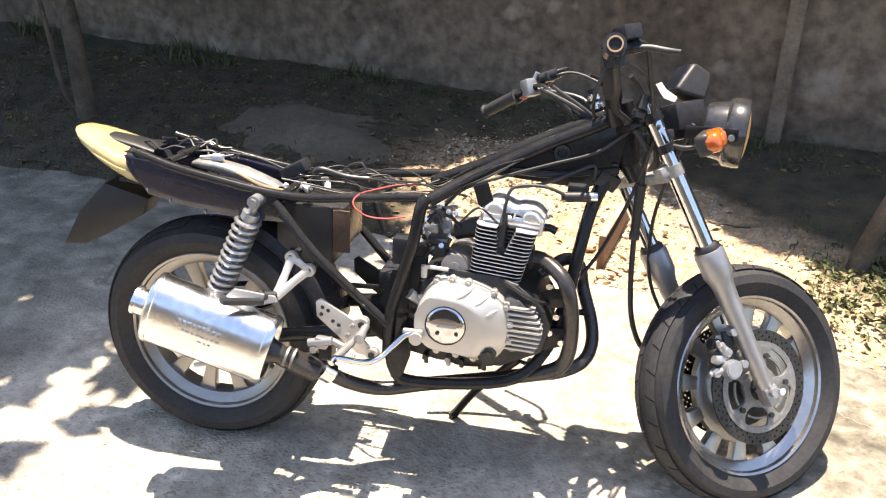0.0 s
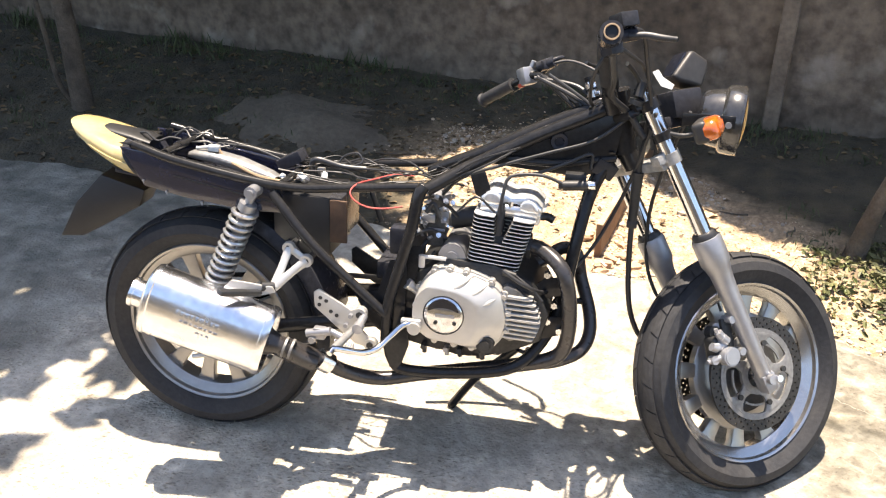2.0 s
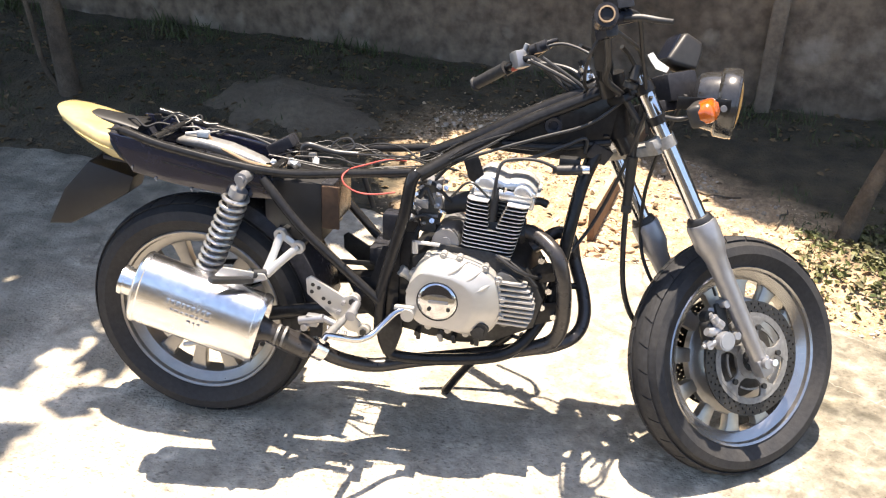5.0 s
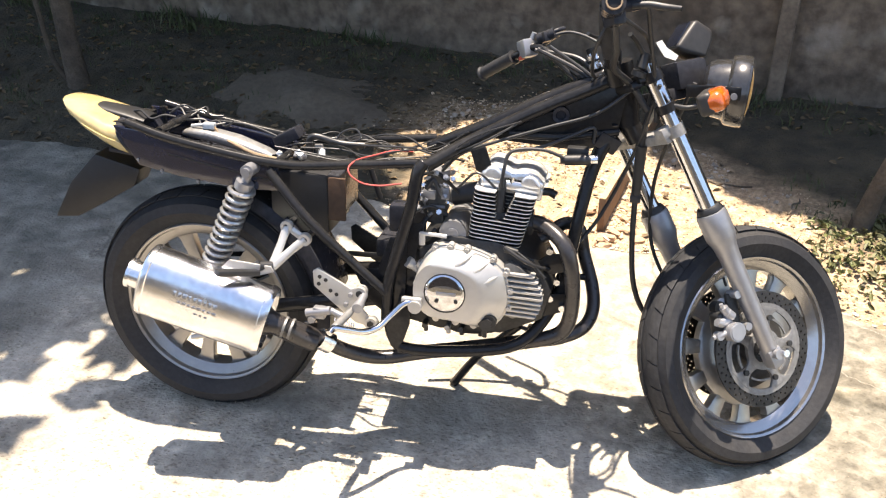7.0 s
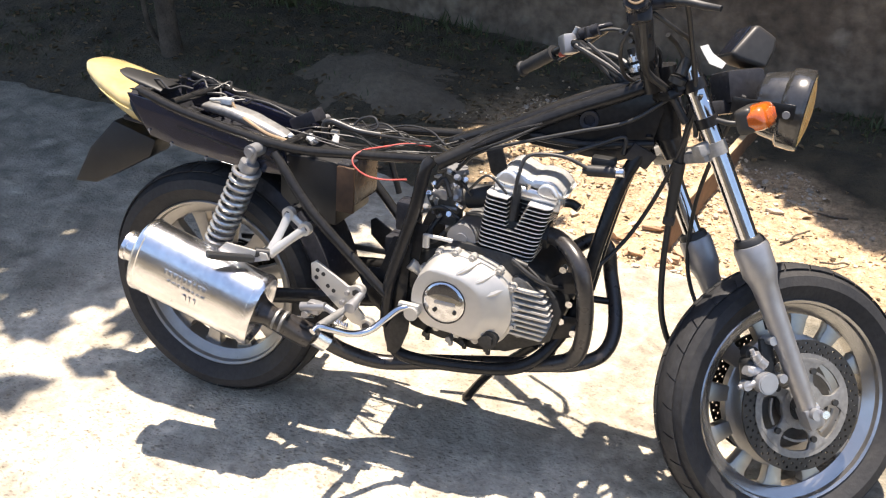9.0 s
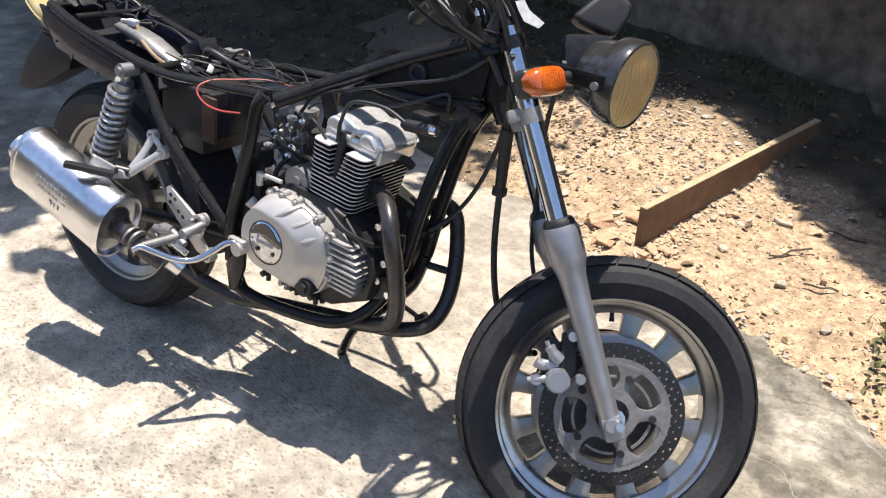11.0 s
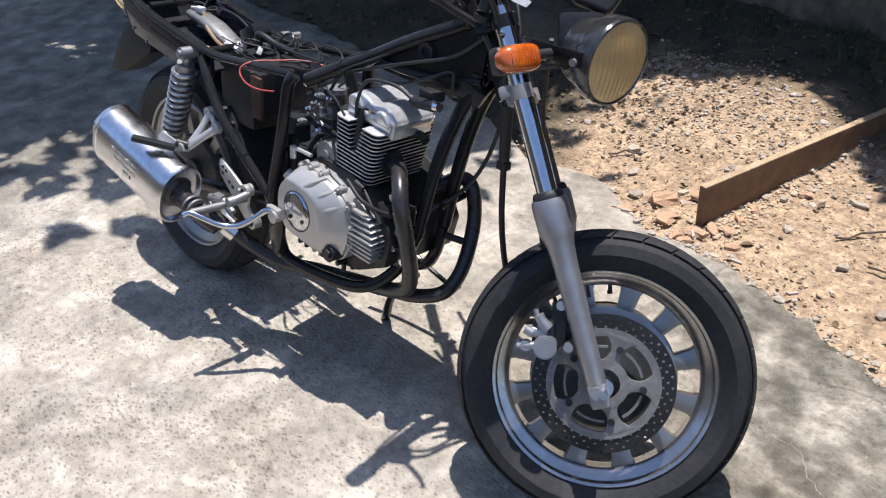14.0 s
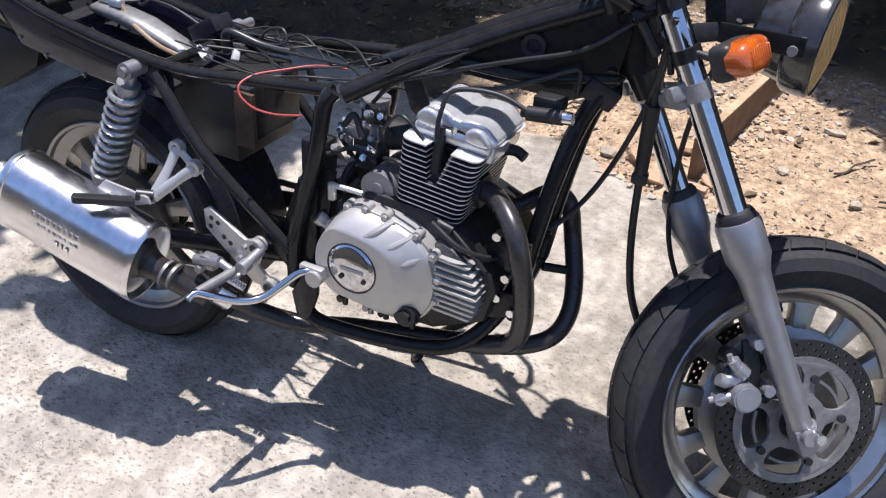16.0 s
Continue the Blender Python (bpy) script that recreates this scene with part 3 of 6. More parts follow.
tree("slender brown tree trunk leaning on bare soil", [(1.52, 3.70, -0.05), (1.565, 3.71, 0.20), (1.67, 3.73, 0.6), (1.72, 3.75, 1.2), (1.70, 3.9, 2.0), (1.6, 4.2, 3.0)], [0.044, 0.031, 0.027, 0.026, 0.024, 0.022],
     [([(1.68, 3.78, 0.95), (1.62, 3.80, 1.15), (1.63, 3.84, 1.6)], [0.02, 0.014, 0.01]), ([(1.7, 3.9, 2.0), (0.9, 4.5, 2.8), (0.2, 5.2, 3.3)], [0.03, 0.022, 0.012]),
      ([(1.7, 3.9, 2.1), (2.4, 4.3, 2.8), (3.2, 4.8, 3.2)], [0.03, 0.022, 0.012])], SHADE_B, 42000, 1100, 8, 0.0)

# ---- plank on the soil ----
plank = tagged(new("plank"), "long brown wooden plank set on edge in the sand", "plank")
plank.matrix_world = pose(0.556, 3.478, 0.118, 0, 0, 80.0)
board = part("board", box((0.54, -0.014, -0.075), (1.08, 0.026, 0.148), 0.003), WOOD, plank)
# upper edge coloured paler than the face, for the overhead sun on it
part("sawn_edge", box((0.54, -0.014, 0.0005), (1.078, 0.024, 0.004), 0.001), WOODEDGE, board, "upper edge coloured paler for the sun")

# ---- motorcycle ----
T = Matrix.Translation
BIKE = pose(-0.405, 2.275, 0, -9, 0, 2)
FRONT = pose(1.0007, 2.4544, 0.2611, -26.26, 0, 38.84)     # the steered fork and wheel
F2B = BIKE.inverted() @ FRONT
bike = tagged(new("motorcycle"), "stripped black motorcycle without tank or seat, leaning on concrete", "motorcycle")
bike.matrix_world = BIKE


def tyre_bm(R, w, rim_r):
    prof = []
    side = [(rim_r - 0.004, 0.62), (rim_r + 0.012, 0.80), (rim_r + (R - rim_r) * 0.42, 1.0), (rim_r + (R - rim_r) * 0.70, 0.93), (R - 0.020, 0.78), (R - 0.008, 0.56), (R - 0.002, 0.28), (R, 0.0)]
    for r, k in side:
        prof.append((r, -w / 2 * k))
    for r, k in side[-2::-1]:
        prof.append((r, w / 2 * k))
    return lathe(prof, 72)


def tread_mesh(R, w, n, s):
    """One slanting tread block of one side, proud of the carcass."""
    bm = bmesh.new()
    da = 2 * math.pi / n * 0.94
    rows = []
    for rr, yy, sh in ((R - 0.0100, 0.66, 0.1), (R - 0.0052, 0.52, 0.25), (R - 0.0022, 0.38, 0.4), (R - 0.0004, 0.22, 0.55)):
        rows.append([bm.verts.new((rr * math.cos(aa), s * yy * w / 2, rr * math.sin(aa))) for aa in [da * (j / 3 - 0.5) - sh * 0.10 for j in range(4)]])
    top = [bm.faces.new((rows[i][j], rows[i][j + 1], rows[i + 1][j + 1], rows[i + 1][j])) for i in range(3) for j in range(3)]
    ext = bmesh.ops.extrude_face_region(bm, geom=top)
    for v in [g for g in ext["geom"] if isinstance(g, bmesh.types.BMVert)]:
        v.co += Vector((v.co.x, 0, v.co.z)).normalized() * 0.0024 + Vector((0, s * 0.0012, 0))
    bmesh.ops.recalc_face_normals(bm, faces=bm.faces)
    me = bpy.data.meshes.new("tread_block")
    bm.to_mesh(me)
    bm.free()
    me.materials.append(RUBBER)
    return me


def rim_bm(rim_r, w):
    p = [(rim_r, -w / 2), (rim_r - 0.003, -w / 2 - 0.003), (rim_r - 0.009, -w / 2), (rim_r - 0.012, -w / 2 + 0.010), (rim_r - 0.027, -w / 2 + 0.017), (rim_r - 0.036, -w / 2 + 0.024),
         (rim_r - 0.036, w / 2 - 0.024), (rim_r - 0.027, w / 2 - 0.017), (rim_r - 0.012, w / 2 - 0.010), (rim_r - 0.009, w / 2), (rim_r - 0.003, w / 2 + 0.003), (rim_r, w / 2)]
    return lathe(p, 72, close=True)


def spoke_bm(r0, r1, w0, w1, t):
    poly = [(r0, -w0 / 2), (r0 + (r1 - r0) * 0.55, -w0 * 0.5), (r1 - 0.012, -w1 / 2), (r1 + 0.004, -w1 * 0.72), (r1 + 0.004, w1 * 0.72), (r1 - 0.012, w1 / 2), (r0 + (r1 - r0) * 0.55, w0 * 0.5), (r0, w0 / 2)]
    return prism(poly, -t / 2, t / 2, 0.004)


def ring_plate(r0, r1, t, holes, seg=120):
    """A flat ring with rows of drilled holes: holes are (count, radius, size, turn)."""
    bm = bmesh.new()
    rows = sorted({r0, r1, *[h[1] - h[2] * 1.25 for h in holes], *[h[1] + h[2] * 1.25 for h in holes]})
    faces = []
    for a, b in zip(rows, rows[1:]):
        hole = next((h for h in holes if abs((a + b) / 2 - h[1]) < h[2]), None)
        if hole:
            n, hr, hs, turn = hole
            for k in range(n):
                c = 2 * math.pi * (k + turn) / n
                d = math.pi / n
                outer = []
                for ang, rr in ((c - d, a), (c, a), (c + d, a), (c + d, hr), (c + d, b), (c, b), (c - d, b), (c - d, hr)):
                    outer.append(bm.verts.new((rr * math.cos(ang), 0, rr * math.sin(ang))))
                inner = []
                for j in range(8):
                    q = math.radians(-135 + 45 * j)
                    rr, tt = hr + hs * math.sin(q), hs * math.cos(q)
                    inner.append(bm.verts.new((rr * math.cos(c) - tt * math.sin(c), 0, rr * math.sin(c) + tt * math.cos(c))))
                for j in range(8):
                    faces.append(bm.faces.new((outer[j], outer[(j + 1) % 8], inner[(j + 1) % 8], inner[j])))
        else:
            vs = [[bm.verts.new((rr * math.cos(2 * math.pi * k / seg), 0, rr * math.sin(2 * math.pi * k / seg))) for k in range(seg)] for rr in (a, b)]
            for k in range(seg):
                faces.append(bm.faces.new((vs[0][k], vs[0][(k + 1) % seg], vs[1][(k + 1) % seg], vs[1][k])))
    ext = bmesh.ops.extrude_face_region(bm, geom=faces)
    bmesh.ops.translate(bm, vec=(0, t, 0), verts=[g for g in ext["geom"] if isinstance(g, bmesh.types.BMVert)])
    bmesh.ops.translate(bm, vec=(0, -t / 2, 0), verts=bm.verts)
    return bm


def turned(bm, deg):
    bm.transform(Matrix.Rotation(radians(deg), 4, "Y"))
    return bm


def wheel(name, R, tw, rim_r, rw, m, spokes, label, spoke_turn=0.0):
    tyre = part("tyre", tyre_bm(R, tw, rim_r), RUBBER, None, "black road tyre with slanting tread grooves", m)
    tyre.name = name
    tyre.parent = bike
    tagged(tyre, label)
    for sd in (-1, 1):
        me = tread_mesh(R, tw, 30, sd)
        for k in range(30):
            ob = new("tread_block", me)
            ob.parent = tyre
            ob.matrix_basis = m @ Matrix.Rotation(2 * math.pi * (k + (sd > 0) * 0.5) / 30, 4, "Y")
    rim = part("rim", rim_bm(rim_r, rw), RIM if name.startswith("front") else ALLOY, tyre, "silver cast rim", m)
    for k in range(spokes):
        part("spoke", turned(spoke_bm(0.085, rim_r - 0.034, 0.034, 0.042, 0.026), 360 / spokes * k + spoke_turn), ALLOY, tyre, "", m)
    if name.startswith("front"):
        part("valve", join(rod((0.006, 0, rim_r - 0.034), (0.006, 0, rim_r - 0.052), 0.0045), rod((0.006, 0, rim_r - 0.050), (0.006, 0, rim_r - 0.057), 0.0056)), RUBBER, tyre, "black rubber valve stem", m)
    # dark hub, wide enough to back the slots of the disc carrier
    part("hub", lathe([(0.0, -0.052), (0.034, -0.052), (0.040, -0.045), (0.040, -0.03), (0.104, -0.024), (0.111, -0.012), (0.111, 0.012), (0.104, 0.022), (0.040, 0.03), (0.040, 0.05), (0.0, 0.05)], 40), HUB, tyre, "", m)
    return tyre


rear_c = T((0.006, -0.020, 0.302))
rear = wheel("rear_wheel", 0.312, 0.140, 0.229, 0.098, rear_c, 12, "wide rear tyre on a silver cast wheel", 10)
front = wheel("front_wheel", 0.308, 0.120, 0.233, 0.082, F2B, 12, "front tyre on a silver cast wheel", 15)
part("wheel_web", lathe([(0.10, -0.016), (0.148, -0.014), (0.153, -0.010), (0.153, 0.010), (0.148, 0.014), (0.10, 0.016)], 72, close=True), ALLOY, front, "cast web between the hub and spokes", F2B.copy())
part("far_brake_disc", ring_plate(0.108, 0.146, 0.005, [(44, 0.1385, 0.0032, 0), (44, 0.130, 0.0032, 0.5), (40, 0.1215, 0.0032, 0)]), DISC, front, "drilled brake disc", F2B @ T((0, 0.066, 0)))
part("brake_disc", ring_plate(0.108, 0.146, 0.005, [(36, 0.1385, 0.0031, 0), (36, 0.129, 0.0031, 0.5), (36, 0.1195, 0.0029, 0)]), DISC, front, "drilled brake disc", F2B @ T((0, -0.066, 0)))


def arc_bar(r0, r1, a0, a1, t, n=8):
    """A flat bar bent round the wheel's axis."""
    poly = [(r1 * math.cos(radians(a0 + (a1 - a0) * k / n)), r1 * math.sin(radians(a0 + (a1 - a0) * k / n))) for k in range(n + 1)]
    poly += [(r0 * math.cos(radians(a1 + (a0 - a1) * k / n)), r0 * math.sin(radians(a1 + (a0 - a1) * k / n))) for k in range(n + 1)]
    return prism(poly, -t / 2, t / 2)


carrier_m = F2B @ T((0, -0.068, 0)) @ Matrix.Diagonal((1.12, 1.0, 1.12, 1.0))
part("disc_carrier", ring_plate(0.090, 0.104, 0.006, []), CASTGREY, front, "silver slotted disc carrier", carrier_m.copy())
part("carrier_hub", ring_plate(0.030, 0.046, 0.010, []), CASTGREY, front, "", carrier_m.copy())
for k in range(5):
    part("carrier_arm", turned(prism([(0.042, -0.018), (0.050, -0.012), (0.062, -0.0095), (0.075, -0.013), (0.085, -0.022), (0.092, -0.036), (0.096, 0.0), (0.092, 0.036), (0.085, 0.022), (0.075, 0.013), (0.062, 0.0095), (0.050, 0.012), (0.042, 0.018)], -0.004, 0.004, 0.002), 72 * k), CASTGREY, front, "", carrier_m.copy())
for k in range(5):
    part("carrier_rib", turned(arc_bar(0.068, 0.0725, 14, 58, 0.005), 72 * k), CASTGREY, front, "", carrier_m.copy())
    part("disc_bolt", turned(join(rod((0.080, -0.070, 0), (0.080, -0.078, 0), 0.0075, seg=10)), 72 * k + 4), DARKMETAL, front, "", F2B.copy())
part("axle_spacer", rod((0, -0.05, 0), (0, -0.10, 0), 0.020, seg=20), STEEL, front, "", F2B.copy())

# fork
for y, tag in ((-0.108, "near"), (0.115, "far")):
    low = join(lathe([(0.0, -0.03), (0.016, -0.03), (0.020, -0.015), (0.022, 0.10), (0.0245, 0.25), (0.027, 0.295), (0.031, 0.312), (0.0365, 0.328), (0.0370, 0.384), (0.034, 0.394), (0.021, 0.396), (0.0, 0.396)], 28, "z"))
    tilt = Matrix.Translation((-0.012, y, 0)) @ Matrix.Rotation(math.atan2(-0.295, 1.0), 4, "Y")
    leg = part("fork_leg", low, FORKAL, bike, "dull silver fork slider", F2B @ tilt)
    part("stanchion", rod((0, 0, 0.39), (0, 0, 0.775), 0.0208, seg=24), CHROME, leg, "chromed fork tube", F2B @ tilt)
    part("dust_seal", lathe([(0.020, 0.394), (0.031, 0.394), (0.031, 0.401), (0.027, 0.408), (0.021, 0.410)], 24, "z"), HOSE, leg, "black rubber seal", F2B @ tilt)
    part("axle_clamp", join(box((0.0, 0.0, -0.012), (0.040, 0.040, 0.050), 0.008), rod((-0.002, -0.022, 0.0), (-0.002, -0.034, 0.0), 0.013, seg=12)), FORKAL, leg, "", F2B @ tilt)
    part("fork_cap", rod((0, 0, 0.775), (0, 0, 0.792), 0.017, seg=6), CHROME, leg, "", F2B @ tilt)
part("front_axle", rod((0, -0.15, 0), (0, 0.15, 0), 0.009), STEEL, bike, "", F2B.copy())
def on_fork(z):
    return -0.012 - 0.295 * z


def yoke(name, z, h, r, material, label, back=0.035):
    x = on_fork(z)
    d = Vector((-0.295, 0, 1)).normalized()
    rings = [rod(Vector((x, y, z)) - d * h / 2, Vector((x, y, z)) + d * h / 2, r, seg=20) for y in (-0.108, 0.115)]
    web = box((0, 0, 0), (0.052, 0.222, h * 0.9), 0.008, Matrix.Translation((x - back + 0.003, 0.0035, z - 0.011)) @ Matrix.Rotation(radians(-16.4), 4, "Y"))
    ears = [box((0, 0, 0), (0.035, 0.034, h * 0.9), 0.006, Matrix.Translation((x - 0.026, y, z)) @ Matrix.Rotation(radians(-16.4), 4, "Y")) for y in (-0.100, 0.107)]
    return part(name, join(*rings, web, *ears), material, bike, label, F2B.copy())


yoke("lower_clamp", 0.583, 0.028, 0.0224, CLAMP, "grey cast lower fork clamp", 0.008)
yoke("top_clamp", 0.715, 0.024, 0.0265, BLACK, "black top fork clamp")
part("steering_stem", rod((-0.215, 0, 0.575), (-0.278, 0, 0.74), 0.026), BLACK, bike, "", F2B.copy())

# frame
fr = [tube([(-0.14, s * 0.11, 0.802), (-0.01, s * 0.12, 0.768), (0.24, s * 0.12, 0.727), (0.42, s * 0.12, 0.737), (0.59, s * 0.12, 0.752)], 0.0115) for s in (-1, 1)]
RAILM = T((0.30, 0, 0)) @ Matrix.Rotation(radians(3.0), 4, "Z") @ T((-0.30, 0, 0))
frame_ob = part("frame", fr[0], BLACK, bike, "black painted steel tube frame", RAILM)
part("seat_rail", fr[1], BLACK, frame_ob, "", RAILM)
HEADM = T((0.47, 0, 0)) @ Matrix.Rotation(radians(8.0), 4, "Z") @ T((-0.47, 0, 0))
for s in (-1, 1):
    part("side_tube", tube([(0.60, s * 0.11, 0.755), (0.588, s * 0.12, 0.73), (0.575, s * 0.125, 0.65), (0.545, s * 0.125, 0.54), (0.52, s * 0.125, 0.44), (0.515, s * 0.12, 0.34)], 0.0150), BLACK, frame_ob)
    part("diagonal_tube", tube([(0.225, s * 0.130, 0.71), (0.30, s * 0.148, 0.63), (0.37, s * 0.150, 0.56), (0.515, s * 0.128, 0.42)], 0.0122), BLACK, frame_ob)
    part("cradle_tube", tube([(0.515, s * 0.11, 0.36), (0.53, s * 0.11, 0.29), (0.57, s * 0.11, 0.262), (0.72, s * 0.105, 0.272), (0.84, s * 0.09, 0.298), (0.905, 0.01 + s * 0.06, 0.36), (0.945, 0.015 + s * 0.042, 0.46)], 0.015), BLACK, frame_ob)
    part("backbone_tube", tube([(0.585, s * 0.09, 0.735), (0.66, s * 0.06, 0.775), (0.735, s * 0.042, 0.812), (0.85, s * 0.038, 0.872), (0.96, s * 0.036, 0.922), (1.03, s * 0.030, 0.955)], 0.017), BLACK, frame_ob, "", HEADM.copy())
    part("gusset", prism([(0.72, 0.800), (0.85, 0.872), (1.025, 0.945), (1.050, 0.905), (1.034, 0.805), (0.965, 0.776), (0.90, 0.780), (0.80, 0.790)], s * 0.030, s * 0.030 + s * 0.010, 0.002), BLACK, frame_ob, "black pressed steel side plate", HEADM.copy())
    part("lower_rail", tube([(0.78, s * 0.045, 0.812), (0.90, s * 0.045, 0.808), (1.04, s * 0.035, 0.825)], 0.010), BLACK, frame_ob, "", HEADM.copy())
for s in (-1, 1):
    part("down_tube", tube([(1.030, 0.080 + s * 0.025, 0.83), (0.990, 0.062 + s * 0.032, 0.74), (0.966, 0.036 + s * 0.038, 0.62), (0.945, 0.015 + s * 0.042, 0.46)], 0.0155), BLACK, frame_ob)
part("backbone_cover", prism([(0.895, 0.885), (0.96, 0.914), (1.03, 0.947), (1.03, 0.940), (0.96, 0.907), (0.895, 0.878)], -0.028, 0.062, 0.001), BLACK, frame_ob, "black pressed steel tank support", HEADM.copy())
part("tube_brace", rod((0.958, -0.045, 0.52), (0.958, 0.045, 0.52), 0.010), BLACK, frame_ob, "", HEADM.copy())
part("bung", lathe([(0.0, -0.004), (0.010, -0.004), (0.012, -0.010), (0.020, -0.012), (0.022, -0.004), (0.022, 0.004)], 24), BLACKPL, frame_ob, "", HEADM @ T((0.90, -0.042, 0.862)))
part("head_tube", rod((1.064, 0, 0.835), (1.03, 0, 0.985), 0.032), BLACK, frame_ob, "", HEADM.copy())

# swing arm and shocks
for s in (-1, 1):
    part("swing_arm", tube([(0.52, s * 0.095, 0.395), (0.30, s * 0.115, 0.36), (0.02, s * 0.12, 0.306), (-0.06, s * 0.12, 0.292)], 0.020, flat=0.7), BLACK, bike, "black swing arm tube")
    a, b = Vector((0.183, s * 0.145, 0.714)), Vector((0.060, s * 0.150, 0.43))
    d = (b - a).normalized()
    sh = part("shock", join(rod(a, b, 0.011), rod(a + d * 0.034, a + d * 0.054, 0.0225), rod(a + d * 0.05, a + d * 0.12, 0.015), rod(b - d * 0.05, b - d * 0.03, 0.028), rod(b - d * 0.11, b - d * 0.04, 0.016)), FORKAL, bike, "rear shock absorber")
    turns, hp = 11, []
    u = Vector((0, 1, 0))
    w = d.cross(u).normalized()
    for k in range(turns * 14 + 1):
        an = 2 * math.pi * k / 14
        hp.append(a + d * (0.052 + 0.215 * k / (turns * 14)) + (u * math.cos(an) + w * math.sin(an)) * 0.0285)
    part("spring", tube(hp, 0.0060, 8, straight=True), SPRING, sh, "worn steel coil spring")
    part("shock_eye", join(rod(a + Vector((0, -0.022, 0)), a + Vector((0, 0.022, 0)), 0.0165), rod(a + Vector((0, -0.03, 0)), a + Vector((0, 0.06, 0)), 0.010)), FORKAL, sh)

# exhaust
ex = part("exhaust_pipe", tube([(0.845, -0.03, 0.605), (0.880, -0.036, 0.602), (0.928, -0.072, 0.582), (0.953, -0.090, 0.545), (0.967, -0.082, 0.469), (0.967, -0.066, 0.385), (0.952, -0.057, 0.335), (0.915, -0.055, 0.309), (0.85, -0.052, 0.287),
                             (0.70, -0.045, 0.246), (0.60, -0.052, 0.226), (0.49, -0.078, 0.210), (0.41, -0.120, 0.240), (0.344, -0.170, 0.300), (0.275, -0.210, 0.345)], 0.0190, 16), EXH, bike, "black painted exhaust header")
part("second_header", tube([(0.845, 0.06, 0.505), (0.885, 0.098, 0.528), (0.930, 0.118, 0.556), (0.966, 0.120, 0.542), (0.984, 0.116, 0.475), (1.012, 0.072, 0.410), (1.020, 0.035, 0.358), (1.000, 0.006, 0.318), (0.945, -0.025, 0.298), (0.87, -0.048, 0.290)], 0.0172, 16), EXH, ex)
part("flange", join(rod((0.848, -0.03, 0.605), (0.858, -0.03, 0.605), 0.032, seg=6)), DARKMETAL, ex)
part("pipe_clamp", rod((0.375, -0.147, 0.271), (0.352, -0.164, 0.292), 0.0275, seg=20), STEEL, ex)


def muffler_bm(a, b, hh, hw):
    d = (b - a).normalized()
    side = Vector((0, 1, 0))
    side = (side - d * side.dot(d)).normalized()
    up = d.cross(side) * -1
    L = (b - a).length
    bm = bmesh.new()
    rings = []
    for s, k in ((0.004, 0.45), (0.0, 0.90), (0.004, 0.985), (0.010, 1.02), (0.018, 1.02), (0.020, 0.995), (L - 0.020, 0.995), (L - 0.018, 1.02), (L - 0.010, 1.02), (L - 0.004, 0.995), (L, 0.97), (L - 0.001, 0.93), (L - 0.014, 0.86), (L - 0.020, 0.45)):
        ring = []
        for j in range(40):
            q = 2 * math.pi * j / 40
            c, z = math.cos(q), math.sin(q)
            c = math.copysign(abs(c) ** 0.85, c)
            z = math.copysign(abs(z) ** 0.85, z)
            ring.append(bm.verts.new(a + d * s + (side * c * hw + up * z * hh) * k))
        rings.append(ring)
    for r, t in zip(rings, rings[1:]):
        for j in range(40):
            bm.faces.new((r[j], r[(j + 1) % 40], t[(j + 1) % 40], t[j]))
    bm.faces.new(rings[0])
    bm.faces.new(rings[-1])
    return bm


MA, MB = Vector((-0.052, -0.262, 0.455)), Vector((0.248, -0.232, 0.357))
mdir = (MB - MA).normalized()
muf = part("muffler", muffler_bm(MA, MB, 0.090, 0.066), STEEL, bike, "brushed steel oval muffler")
part("outlet", join(rod(MA - mdir * 0.035, MA + mdir * 0.01, 0.034, seg=28), rod(MA - mdir * 0.040, MA - mdir * 0.030, 0.037, seg=28)), STEEL, muf)
part("inlet_cone", tube([MB - mdir * 0.022, MB - mdir * 0.004, MB + mdir * 0.022, (0.31, -0.203, 0.312), (0.345, -0.182, 0.288)], [0.050, 0.034, 0.026, 0.024, 0.024], 20), EXH, muf, "black tapered inlet")
for k in (0.036, 0.052):
    c = MB + mdir * k + Vector((0, 0.01, -0.003)) * (k * 20 - 0.4)
    part("inlet_band", rod(c, c + mdir * 0.006, 0.0272, seg=24), CASTGREY, muf, "grey clamp band")

# engine
case_poly = [(0.53, 0.40), (0.56, 0.33), (0.64, 0.315), (0.80, 0.32), (0.90, 0.37), (0.92, 0.45), (0.87, 0.53), (0.78, 0.565), (0.66, 0.57), (0.57, 0.52)]
eng = part("engine", prism(case_poly, -0.085, 0.14, 0.012), DARKMETAL, bike, "air-cooled single engine with a silver side cover")
cov = [(0.588, 0.465), (0.598, 0.505), (0.622, 0.538), (0.650, 0.554), (0.700, 0.550), (0.742, 0.544), (0.782, 0.526), (0.808, 0.500), (0.820, 0.455), (0.820, 0.415), (0.800, 0.372), (0.772, 0.350), (0.735, 0.354), (0.690, 0.358), (0.640, 0.364), (0.608, 0.392), (0.590, 0.425)]


